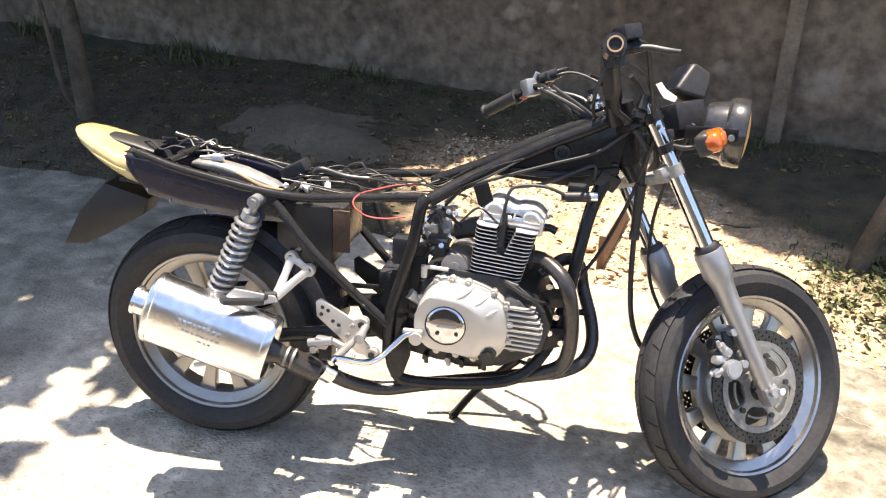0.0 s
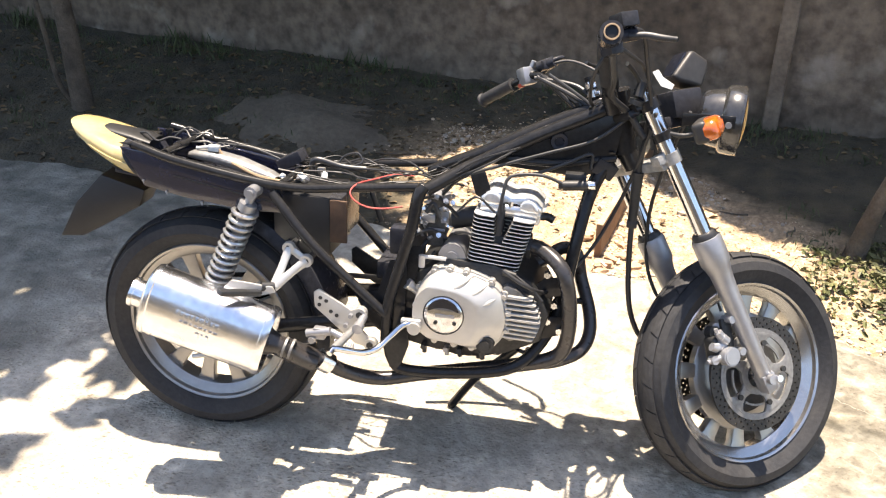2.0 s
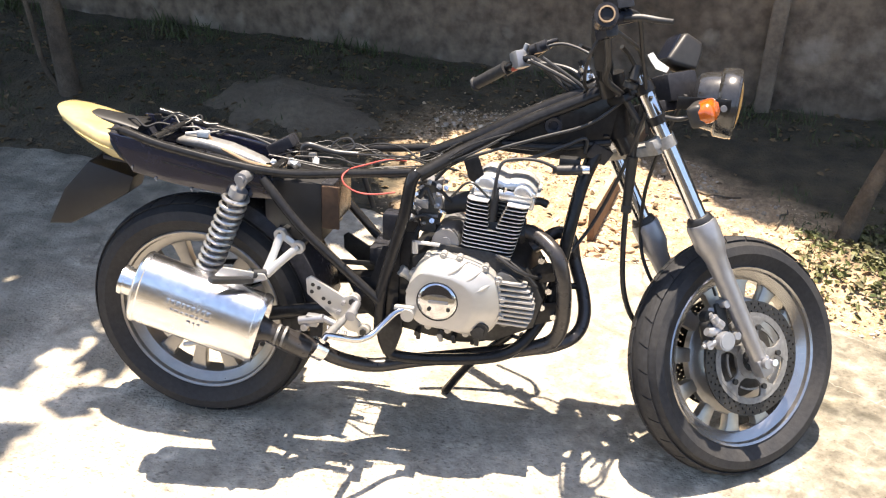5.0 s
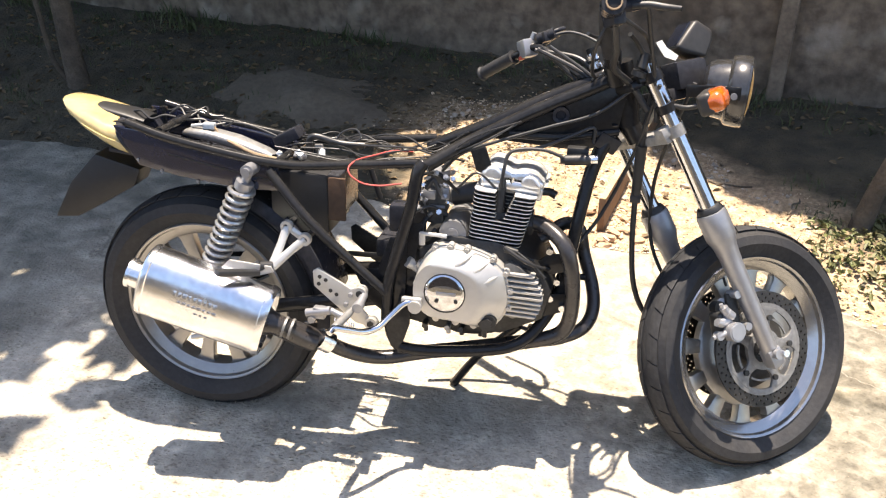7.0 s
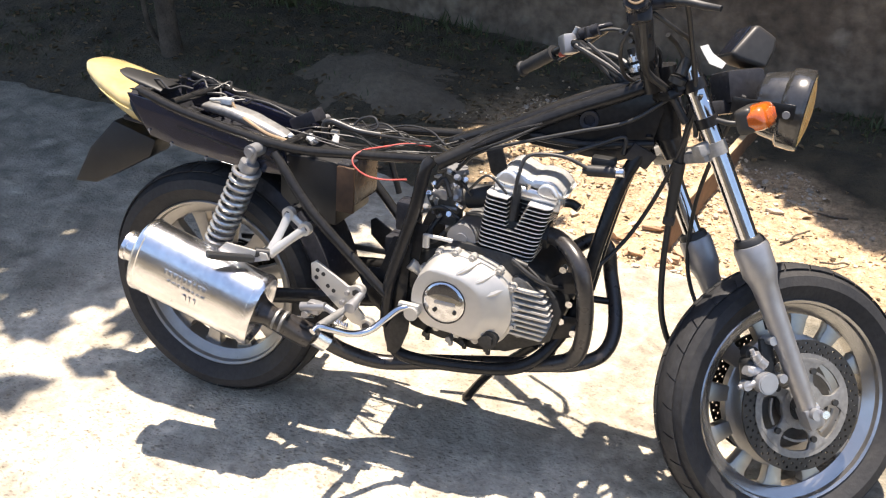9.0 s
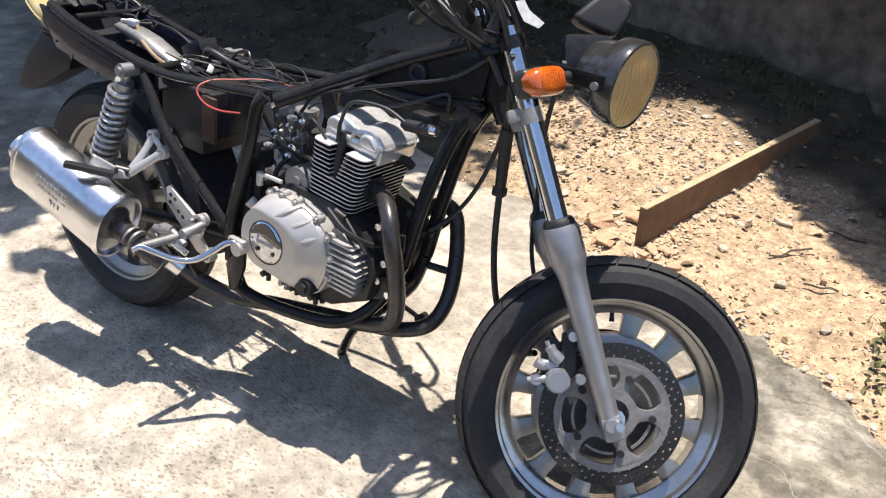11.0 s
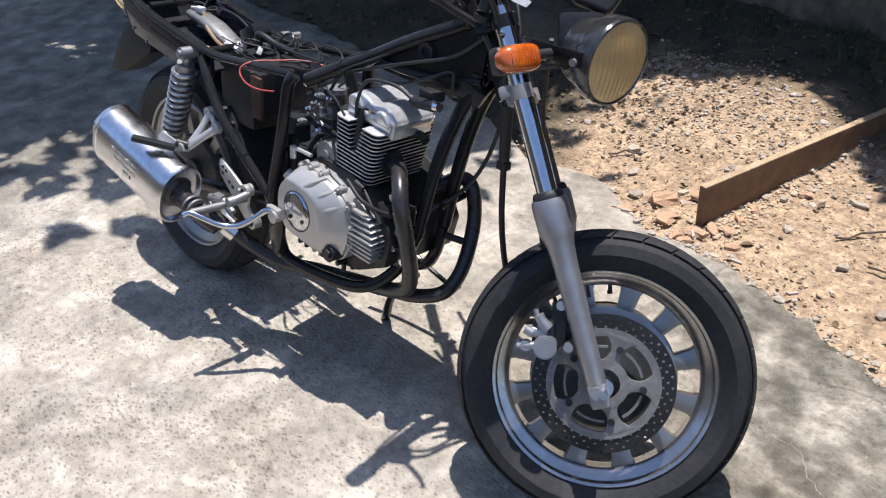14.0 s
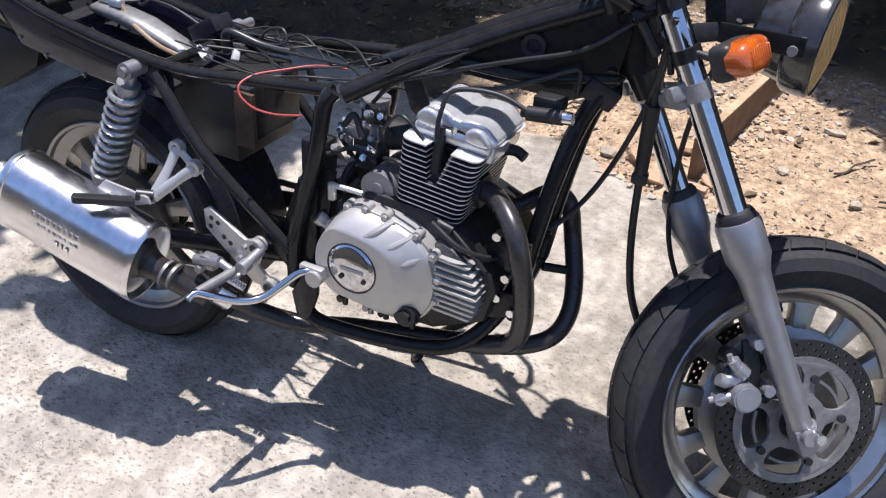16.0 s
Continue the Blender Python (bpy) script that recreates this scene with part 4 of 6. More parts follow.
def domed(outline, levels):
    """Stacked copies of an outline, each (y, scale, shift x, shift z): a cast cover with a sloping flank."""
    cx, cz = sum(p[0] for p in outline) / len(outline), sum(p[1] for p in outline) / len(outline)
    bm = bmesh.new()
    rings = [[bm.verts.new((cx + (x - cx) * k + dx, y, cz + (z - cz) * k + dz)) for x, z in outline] for y, k, dx, dz in levels]
    n = len(outline)
    for p, q in zip(rings, rings[1:]):
        for i in range(n):
            bm.faces.new((p[i], p[(i + 1) % n], q[(i + 1) % n], q[i]))
    bm.faces.new(rings[0])
    bm.faces.new(rings[-1])
    return bm


part("clutch_cover", join(prism(rounded(cov, 3), -0.118, -0.08, 0.004), domed(rounded(cov, 3), [(-0.110, 0.965, 0, 0), (-0.126, 0.958, -0.002, 0), (-0.130, 0.940, -0.005, 0), (-0.150, 0.80, -0.021, -0.002), (-0.156, 0.745, -0.027, -0.003), (-0.1595, 0.71, -0.031, -0.003), (-0.1602, 0.66, -0.033, -0.003)])), CASE, eng, "pale silver clutch cover")
for (x0, z0), (x1, z1) in (((0.690, 0.520), (0.728, 0.545)), ((0.722, 0.500), (0.768, 0.528)), ((0.742, 0.474), (0.798, 0.500))):
    part("cover_rib", tube([(x0, -0.152, z0), ((x0 + x1) / 2, -0.143, (z0 + z1) / 2), (x1, -0.118, z1)], [0.005, 0.0065, 0.007], 8), CASE, eng)
part("badge_groove", lathe([(0.0485, -0.0012), (0.0510, -0.0012), (0.0515, 0.004), (0.0485, 0.004)], 48, close=True), DARKMETAL, eng, "dark groove round the badge", T((0.668, -0.160, 0.450)))
part("badge", lathe([(0.0, -0.006), (0.040, -0.006), (0.046, -0.003), (0.049, 0.0), (0.049, 0.006)], 48), CHROME, eng, "chrome round cover badge", T((0.668, -0.160, 0.450)))
for x, z in ((0.590, 0.450), (0.598, 0.500), (0.634, 0.548), (0.672, 0.554), (0.712, 0.550), (0.775, 0.532), (0.808, 0.500), (0.821, 0.455), (0.818, 0.410), (0.735, 0.353), (0.690, 0.357), (0.640, 0.362), (0.606, 0.392)):
    part("case_bolt", join(rod((x, -0.118, z), (x, -0.127, z), 0.0055, seg=6), rod((x, -0.100, z), (x, -0.1205, z), 0.0088, seg=14)), CASE, eng)
part("oil_plug", join(rod((0.772, -0.10, 0.378), (0.772, -0.150, 0.378), 0.022, seg=24), rod((0.772, -0.145, 0.378), (0.772, -0.156, 0.378), 0.014, seg=6)), DARKMETAL, eng, "dark recessed oil plug")
alt = [(0.800, 0.515), (0.850, 0.505), (0.885, 0.478), (0.895, 0.430), (0.870, 0.395), (0.81, 0.378)]
# base coloured darker than the fins, for the shadow in the gaps
part("finned_cover", prism(rounded(alt, 3), -0.102, -0.05, 0.008), CARB, eng)
for k in range(9):
    z = 0.388 + 0.0132 * k
    x1 = 0.900 - 0.0011 * (k - 3.5) ** 2
    part("cover_fin", prism([(0.806, z), (x1 - 0.006, z - 0.003), (x1, z + 0.001), (x1 - 0.006, z + 0.003), (0.806, z + 0.0055)], -0.126 + abs(k - 4) * 0.0025, -0.08, 0.0012), CASE, eng)
CY = T((0.766, -0.004, 0.538)) @ Matrix.Rotation(radians(5.0), 4, "Y")
part("cylinder", join(box((0, 0, 0.045), (0.112, 0.13, 0.11), 0.010), box((0, 0.02, 0.115), (0.10, 0.085, 0.09), 0.008)), FINBLACK, eng, "", CY.copy())
def fin_outline(cx, hx, hy, notch):
    """A fin seen from above: rounded corners, and a gap for the plug in the near side of the upper ones."""
    r = 0.018
    pts = []
    for sx, sy, a0 in ((1, -1, -90), (1, 1, 0), (-1, 1, 90), (-1, -1, 180)):
        for q in range(5):
            a = radians(a0 + 22.5 * q)
            pts.append((cx + sx * (hx - r) + r * math.cos(a), sy * (hy - r) + (0.015 if sy > 0 else 0.0) + r * math.sin(a)))
    if notch:
        w = hx * notch
        pts += [(cx - w, -hy), (cx - w * 0.85, -hy + 0.055), (cx + w * 0.85, -hy + 0.055), (cx + w, -hy)]
    return pts


LAY = Matrix.Rotation(radians(-90), 4, "X")
for k in range(15):
    h = 0.010 + 0.0100 * k
    g = k / 14
    hx, hy = 0.064 + 0.011 * g, 0.078 + 0.006 * g
    notch = 0.0 if k < 8 else (0.14 + 0.028 * (k - 8))
    fin = part("cylinder_fin", prism(fin_outline(0.0009 * k, hx, hy, notch), -0.0016, 0.0016, 0.0012, 2), FIN, eng, "", CY @ T((0, 0, h)) @ LAY)
    fin.data.materials.append(FINBLACK)          # painted faces, bare machined edges
    for p in fin.data.polygons:
        if abs(p.normal.dot(CY.col[2].to_3d())) > 0.9 and k < 14:
            p.material_index = 1
part("cylinder_head", box((0.012, 0.015, 0.152), (0.124, 0.110, 0.016), 0.006, seg=2), FIN, eng, "", CY.copy())
part("rocker_cover", join(box((0.020, 0.014, 0.164), (0.146, 0.140, 0.026), 0.010, seg=3), prism(rounded([(-0.050, 0.170), (-0.046, 0.196), (-0.026, 0.209), (0.004, 0.203), (0.022, 0.196), (0.040, 0.201), (0.068, 0.200), (0.088, 0.188), (0.094, 0.166)], 3), -0.050, 0.078, 0.014, 4),
                          prism(rounded([(-0.046, 0.176), (-0.040, 0.200), (-0.020, 0.204), (-0.004, 0.192), (-0.002, 0.174)], 3), -0.060, 0.082, 0.006, 3), prism(rounded([(0.046, 0.170), (0.050, 0.192), (0.070, 0.196), (0.086, 0.184), (0.090, 0.168)], 3), -0.060, 0.082, 0.006, 3),
                          box((0.082, 0.012, 0.152), (0.030, 0.120, 0.034), 0.008, seg=3)), HEAD, eng, "bright alloy rocker cover", CY.copy())
for x in (-0.030, 0.022, 0.076):
    part("head_bolt", rod((x, -0.050, 0.160), (x, -0.050, 0.186), 0.006, seg=6), STEEL, eng, "", CY.copy())
part("spark_plug_cap", join(rod((0.004, -0.066, 0.105), (0.002, -0.030, 0.125), 0.011), rod((0.004, -0.064, 0.100), (0.002, -0.058, 0.165), 0.0095), rod((0.002, -0.064, 0.165), (0.002, -0.06, 0.182), 0.008)), HOSE, eng, "", CY.copy())
part("starter_motor", join(rod((0.668, -0.075, 0.572), (0.668, 0.08, 0.572), 0.034, seg=28), rod((0.668, -0.079, 0.572), (0.668, -0.072, 0.572), 0.014)), FORKAL, eng)
part("carburettor", join(box((0.618, 0.0, 0.640), (0.055, 0.07, 0.060), 0.008), rod((0.618, 0, 0.66), (0.618, 0, 0.70), 0.026), box((0.615, 0.0, 0.596), (0.042, 0.055, 0.040), 0.006), rod((0.60, 0, 0.645), (0.72, 0, 0.655), 0.024)), CARB, eng, "grimy grey carburettor")

# rear end
def loft(rows, seg=28, power=0.8):
    """Rounded cross-sections along x: rows of (x, half width, z, half height)."""
    bm = bmesh.new()
    rings = []
    for x, hw, z, hh in rows:
        ring = []
        for k in range(seg):
            a = 2 * math.pi * k / seg
            c, q = math.cos(a), math.sin(a)
            ring.append(bm.verts.new((x, hw * math.copysign(abs(c) ** power, c), z + hh * math.copysign(abs(q) ** power, q))))
        rings.append(ring)
    for p, q in zip(rings, rings[1:]):
        for k in range(seg):
            bm.faces.new((p[k], p[(k + 1) % seg], q[(k + 1) % seg], q[k]))
    bm.faces.new(rings[0])
    bm.faces.new(rings[-1])
    return bm


TAILM = T((0.24, 0, 0)) @ Matrix.Rotation(radians(4.4), 4, "Z") @ T((-0.24, 0, 0))
RAKE = T((0, 0, 0.748)) @ Matrix.Shear("YZ", 4, (0, 0)) @ T((0, 0, -0.748))
RAKE[0][2] = -0.62                       # the joint leans back with height
RAKE[0][3] = 0.62 * 0.748
part("tail_lamp", loft([(-0.293, 0.018, 0.826, 0.008), (-0.288, 0.040, 0.821, 0.018), (-0.274, 0.064, 0.810, 0.031), (-0.248, 0.084, 0.792, 0.044), (-0.215, 0.098, 0.773, 0.052), (-0.185, 0.108, 0.758, 0.053), (-0.155, 0.113, 0.750, 0.050)]), TAILLENS, bike, "yellowed cream tail lamp lens", TAILM @ RAKE)
part("tail_lamp_band", loft([(-0.157, 0.115, 0.750, 0.052), (-0.150, 0.116, 0.749, 0.053), (-0.143, 0.114, 0.748, 0.051)]), BLACKPL, bike, "", TAILM @ RAKE)
for s in (-1, 1):
    part("lens_crease", tube([(-0.276, s * 0.060, 0.806), (-0.236, s * 0.091, 0.784), (-0.195, s * 0.107, 0.764), (-0.158, s * 0.114, 0.753)], 0.0022, 8), TAILLENS, bike, "", TAILM @ RAKE)
for x, z in ((-0.118, 0.715), (-0.060, 0.690), (0.030, 0.668), (0.110, 0.656)):
    part("panel_clip", join(rod((x, -0.120, z), (x, -0.112, z), 0.0032, seg=8), rod((x, -0.116, z - 0.008), (x, -0.116, z), 0.0015, seg=6)), FORKAL, bike, "", TAILM)
part("panel_seam", prism([(-0.040, 0.735), (0.100, 0.706), (0.225, 0.682), (0.225, 0.678), (0.100, 0.701), (-0.040, 0.731)], -0.1185, -0.1165), GREYHOSE, bike, "", TAILM)
part("tail_cover", loft([(-0.290, 0.016, 0.822, 0.006), (-0.26, 0.034, 0.815, 0.009), (-0.18, 0.044, 0.801, 0.010), (-0.13, 0.044, 0.788, 0.008)]), FLAP, bike, "black tail top with loose wires", TAILM)
for s in (-1, 1):
    part("tail_panel", prism([(-0.176, 0.797), (-0.10, 0.788), (0.0, 0.762), (0.235, 0.722), (0.235, 0.655), (0.13, 0.654), (-0.02, 0.678), (-0.118, 0.700)], s * 0.104, s * 0.117, 0.005), PANEL, bike, "dark navy glossy plastic tail panel", TAILM)
def hugger_bm(R, w, a0, a1, t=0.004):
    bm = bmesh.new()
    rows = []
    for k in range(19):
        a = radians(a0 + (a1 - a0) * k / 18)
        row = []
        for rr in (R, R + t):
            for yy, dr in ((-w / 2, -0.030), (-w / 2 + 0.012, -0.004), (0, 0.004), (w / 2 - 0.012, -0.004), (w / 2, -0.030)):
                row.append(bm.verts.new(((rr + dr) * math.cos(a), yy, 0.304 + (rr + dr) * math.sin(a))))
        rows.append(row)
    for p, q in zip(rows, rows[1:]):
        for o in (0, 5):
            for k in range(4):
                bm.faces.new((p[o + k], p[o + k + 1], q[o + k + 1], q[o + k]))
        for k in (0, 4):
            bm.faces.new((p[k], p[5 + k], q[5 + k], q[k]))
    for p in (rows[0], rows[-1]):
        for k in range(4):
            bm.faces.new((p[k], p[k + 1], p[6 + k], p[5 + k]))
    return bm


part("mudguard", hugger_bm(0.348, 0.152, -8, 72), BLACKPL, bike, "black plastic rear mudguard")
part("tray", loft([(-0.055, 0.012, 0.752, 0.006), (-0.035, 0.022, 0.755, 0.012), (0.02, 0.028, 0.752, 0.016), (0.09, 0.030, 0.738, 0.017), (0.17, 0.026, 0.714, 0.013), (0.215, 0.014, 0.698, 0.007)]), GREYPL, bike, "pale grey plastic duct under the seat")
part("undertray", prism([(-0.20, 0.735), (-0.10, 0.722), (0.05, 0.700), (0.22, 0.672), (0.22, 0.664), (0.05, 0.690), (-0.10, 0.712), (-0.20, 0.725)], -0.100, 0.100, 0.003), BLACKPL, bike, "black plastic undertray below loose wires", TAILM)
part("plate_holder", prism([(-0.27, 0.70), (-0.15, 0.665), (-0.17, 0.62), (-0.28, 0.555), (-0.335, 0.525), (-0.40, 0.520), (-0.345, 0.62)], -0.045, 0.045, 0.008), FLAP, bike, "dull black plastic plate holder", TAILM)
battery_box = part("battery_box", box((0.275, 0.028, 0.612), (0.150, 0.185, 0.155), 0.006), FLAP, bike, "black battery box with a brown side board")
part("side_board", box((0.374, -0.066, 0.630), (0.044, 0.010, 0.110), 0.002), DARKWOOD, battery_box, "dark brown wooden side board")
# dark block added over the box front, where only darkness shows
part("board_cover", box((0.362, 0.02, 0.634), (0.036, 0.160, 0.112), 0.006), BLACKPL, battery_box, "plain dark block added at the box front")
part("inner_fender", hugger_bm(0.358, 0.172, 8, 48, 0.006), BLACKPL, bike, "black inner mudguard")
part("overflow_hose", rod((0.405, 0.10, 0.690), (0.440, 0.10, 0.585), 0.0075), HOSE, bike)
for s in (-1, 1):
    part("pivot_plate", prism([(0.425, 0.470), (0.490, 0.475), (0.520, 0.560), (0.565, 0.560), (0.560, 0.40), (0.520, 0.35), (0.470, 0.385)], s * 0.106, s * 0.114, 0.002), BLACK, frame_ob, "black swing arm pivot plate")

# footrests and pedal
pb = part("passenger_bracket", join(tube([(0.271, -0.145, 0.577), (0.262, -0.165, 0.54), (0.250, -0.200, 0.492)], [0.0115, 0.0100, 0.0115], 12, flat=0.5), tube([(0.319, -0.155, 0.552), (0.288, -0.172, 0.525), (0.250, -0.200, 0.490)], [0.0115, 0.0100, 0.0115], 12, flat=0.5),
                               tube([(0.271, -0.145, 0.577), (0.319, -0.155, 0.552)], 0.0095, 10, straight=True, flat=0.55)), CASE, bike, "silver A-shaped passenger footrest bracket")
for c in ((0.271, -0.145, 0.577), (0.319, -0.155, 0.552)):
    part("boss", lathe([(0.008, -0.008), (0.0150, -0.008), (0.0160, -0.006), (0.0160, 0.007), (0.008, 0.007)], 24, close=True), CASE, pb, "", T(c))
    # dark rod fills the boss, standing in for the shade inside its hole
    part("bolt", rod((c[0], c[1] - 0.004, c[2]), (c[0], c[1] + 0.05, c[2]), 0.0095, seg=6), DARKMETAL, pb, "dark rod in place of the open hole", None)
part("footrest", join(rod((0.250, -0.200, 0.492), (0.225, -0.218, 0.497), 0.012, seg=10), box((0, 0, 0), (0.112, 0.025, 0.015), 0.006, T((0.190, -0.266, 0.496)) @ Matrix.Rotation(radians(52), 4, "Z") @ Matrix.Rotation(radians(14), 4, "Y"))), GREYHOSE, pb, "folded black rubber footrest")
part("footrest_plate", prism([(0.120, 0.478), (0.150, 0.507), (0.200, 0.504), (0.255, 0.500), (0.262, 0.486), (0.215, 0.482)], -0.222, -0.216, 0.002), CASE, pb, "thin silver footrest plate")
part("hanger", tube([(0.250, -0.200, 0.488), (0.205, -0.215, 0.478), (0.165, -0.225, 0.474)], 0.012, 8, flat=0.3), CASE, pb, "silver muffler hanger strap")
part("brake_pedal", tube([(0.605, -0.165, 0.415), (0.578, -0.180, 0.424), (0.548, -0.200, 0.398), (0.522, -0.230, 0.376), (0.495, -0.262, 0.376), (0.462, -0.295, 0.394), (0.440, -0.312, 0.403), (0.434, -0.330, 0.398)], 0.0078), CHROME, bike, "chromed brake pedal lever")
part("rider_footpeg", join(rod((0.462, -0.168, 0.408), (0.438, -0.316, 0.402), 0.0075, seg=12), rod((0.452, -0.230, 0.405), (0.439, -0.310, 0.402), 0.0095, seg=12)), CASTGREY, bike, "bare grey steel footpeg")
part("pedal_boss", join(rod((0.600, -0.12, 0.415), (0.600, -0.185, 0.415), 0.016), box((0.590, -0.17, 0.424), (0.05, 0.016, 0.022), 0.005)), CASE, bike)
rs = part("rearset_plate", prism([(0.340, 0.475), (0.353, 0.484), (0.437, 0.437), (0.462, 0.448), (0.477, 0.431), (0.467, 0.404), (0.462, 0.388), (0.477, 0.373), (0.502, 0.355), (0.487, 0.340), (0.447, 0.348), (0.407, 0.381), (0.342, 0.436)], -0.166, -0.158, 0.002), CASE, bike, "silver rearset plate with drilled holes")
# black rods stand in for the dark of the drilled holes
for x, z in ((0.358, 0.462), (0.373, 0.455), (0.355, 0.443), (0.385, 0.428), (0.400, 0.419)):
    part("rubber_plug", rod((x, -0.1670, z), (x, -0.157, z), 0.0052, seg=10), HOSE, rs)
for x, z in ((0.460, 0.430), (0.487, 0.351)):
    part("boss", join(rod((x, -0.172, z), (x, -0.15, z), 0.016, seg=20)), CASE, rs)
    part("bolt", rod((x, -0.176, z), (x, -0.168, z), 0.009, seg=6), DARKMETAL, rs)
for x, z in ((0.437, 0.424), (0.425, 0.397)):
    part("bolt", rod((x, -0.176, z), (x, -0.164, z), 0.006, seg=6), FORKAL, rs)
part("rear_master_cylinder", join(rod((0.330, -0.190, 0.372), (0.392, -0.190, 0.386), 0.011, seg=14), rod((0.392, -0.190, 0.386), (0.436, -0.190, 0.368), 0.008), box((0.362, -0.186, 0.376), (0.030, 0.022, 0.030), 0.004), rod((0.345, -0.205, 0.36), (0.345, -0.18, 0.36), 0.009, seg=6)), FORKAL, bike, "small silver rear master cylinder")
part("return_spring", tube([Vector((0.405 + 0.05 * k / 60, -0.200 + 0.007 * math.cos(k * 0.9), 0.365 + 0.007 * math.sin(k * 0.9) - 0.010 * k / 60)) for k in range(61)], 0.0016, 5, straight=True), STEEL, bike, "thin coil return spring")
part("rider_peg", join(rod((0.470, -0.165, 0.425), (0.470, -0.21, 0.418), 0.010), rod((0.470, -0.205, 0.418), (0.470, -0.225, 0.416), 0.013)), FORKAL, bike)
part("mount_plate", prism([(0.519, 0.335), (0.540, 0.372), (0.552, 0.42), (0.580, 0.410), (0.578, 0.345), (0.562, 0.295), (0.548, 0.276), (0.530, 0.280)], -0.140, -0.130, 0.002), BLACK, bike, "black engine mounting plate")
part("side_stand", tube([(0.83, 0.085, 0.265), (0.72, 0.110, 0.145), (0.645, 0.155, 0.022)], [0.012, 0.011, 0.013], 10), BLACK, bike, "black side stand, down")

# headlamp and lights
lamp_m = T((1.322, 0.098, 0.927)) @ Matrix.Rotation(radians(-6), 4, "Z") @ Matrix.Rotation(radians(90 + 3), 4, "Y") @ Matrix.Diagonal((0.91, 0.91, 0.91, 1.0))
lamp = part("headlamp", lathe([(0.0, -0.112), (0.045, -0.110), (0.066, -0.100), (0.073, -0.082), (0.078, -0.050), (0.086, -0.046), (0.090, -0.040), (0.092, -0.012), (0.090, 0.0), (0.084, 0.001), (0.080, -0.006)], 56, "z"), SHELL, bike, "black round headlamp shell", lamp_m.copy())
part("lens", lathe([(0.0, 0.013), (0.03, 0.011), (0.06, 0.006), (0.084, 0.001)], 56, "z"), LENSGLASS, lamp, "yellowed glass headlamp lens", lamp_m.copy())
part("reflector", lathe([(0.0, -0.060), (0.02, -0.057), (0.045, -0.043), (0.065, -0.022), (0.078, -0.004)], 48, "z"), REFLECTOR, lamp, "tarnished reflector bowl", lamp_m.copy())
part("bulb", lathe([(0.0, -0.022), (0.006, -0.024), (0.009, -0.034), (0.009, -0.056), (0.0, -0.058)], 16, "z"), WHITE, lamp, "", lamp_m.copy())
for k in range(11):
    x, h = 0.013 * (k - 5), (0.079 ** 2 - (0.013 * (k - 5)) ** 2) ** 0.5
    part("lens_flute", tube([(h * q / 4, x, 0.0132 * (1 - (x * x + (h * q / 4) ** 2) / 0.084 ** 2)) for q in range(-4, 5)], 0.0009, 6, 2), LENSGLASS, lamp, "", lamp_m.copy())
part("lamp_rim", lathe([(0.083, 0.001), (0.086, 0.004), (0.090, 0.002), (0.092, -0.004)], 56, "z"), SHELL, lamp, "", lamp_m.copy())
for s in (-1, 1):
    part("ear_bolt", rod((1.285, 0.104 + s * 0.070, 0.932), (1.285, 0.104 + s * 0.096, 0.932), 0.0075, seg=10), FORKAL, lamp)
    part("lamp_ear", box((1.240, 0.104 + s * 0.088, 0.938), (0.12, 0.004, 0.030), 0.002), BLACK, lamp, "black lamp bracket arm")
ind_m = T((1.236, -0.087, 0.942)) @ Matrix.Rotation(radians(-14), 4, "Z") @ Matrix.Rotation(radians(-24), 4, "Y")
ind = part("indicator", box((-0.016, 0, 0), (0.034, 0.084, 0.050), 0.013, seg=4), DUSTPL, bike, "front turn signal", ind_m.copy())
oval = rounded([(-0.042, 0.0), (-0.040, 0.016), (-0.026, 0.024), (0.0, 0.025), (0.026, 0.023), (0.040, 0.014), (0.043, 0.0), (0.040, -0.014), (0.026, -0.023), (0.0, -0.025), (-0.026, -0.024), (-0.040, -0.016)], 3)
part("amber_lens", domed(oval, [(-0.008, 0.99, 0, 0), (0.008, 1.0, 0, 0), (0.015, 0.95, 0, 0), (0.020, 0.84, 0, 0), (0.023, 0.66, 0, 0), (0.024, 0.40, 0, 0)]), AMBER, ind, "ribbed amber turn signal lens", ind_m @ Matrix.Rotation(radians(-90), 4, "Z"))
for k in range(9):
    part("lens_rib", box((0.0225, -0.026 + 0.0065 * k, 0), (0.0042, 0.0026, 0.030 - abs(k - 4) * 0.0022), 0.0008, seg=1), AMBER, ind, "", ind_m.copy())
part("stalk", rod((1.225, -0.05, 0.938), (1.235, 0.005, 0.938), 0.010), HOSE, ind)

# handlebar and instruments
bars = part("handlebar", tube([(-0.412, 0.362, 0.820), (-0.365, 0.240, 0.842), (-0.340, 0.190, 0.850), (-0.325, 0.155, 0.830), (-0.293, 0.065, 0.748), (-0.285, 0.0, 0.735), (-0.298, -0.065, 0.752), (-0.352, -0.160, 0.835), (-0.385, -0.220, 0.850), (-0.450, -0.335, 0.860)], 0.011), BLACK, bike, "black tubular handlebar with one grip missing", F2B.copy())
part("grip", lathe([(0.0, 0.0), (0.015, 0.0), (0.019, 0.004), (0.019, 0.008), (0.0155, 0.012), (0.0165, 0.06), (0.0155, 0.115), (0.018, 0.125), (0.0, 0.126)], 20, "z"), RUBBER, bars, "worn black rubber grip", F2B @ look((-0.414, 0.366, 0.819), (-0.30, 0.06, 0.876)) @ Matrix.Rotation(radians(180), 4, "Y"))
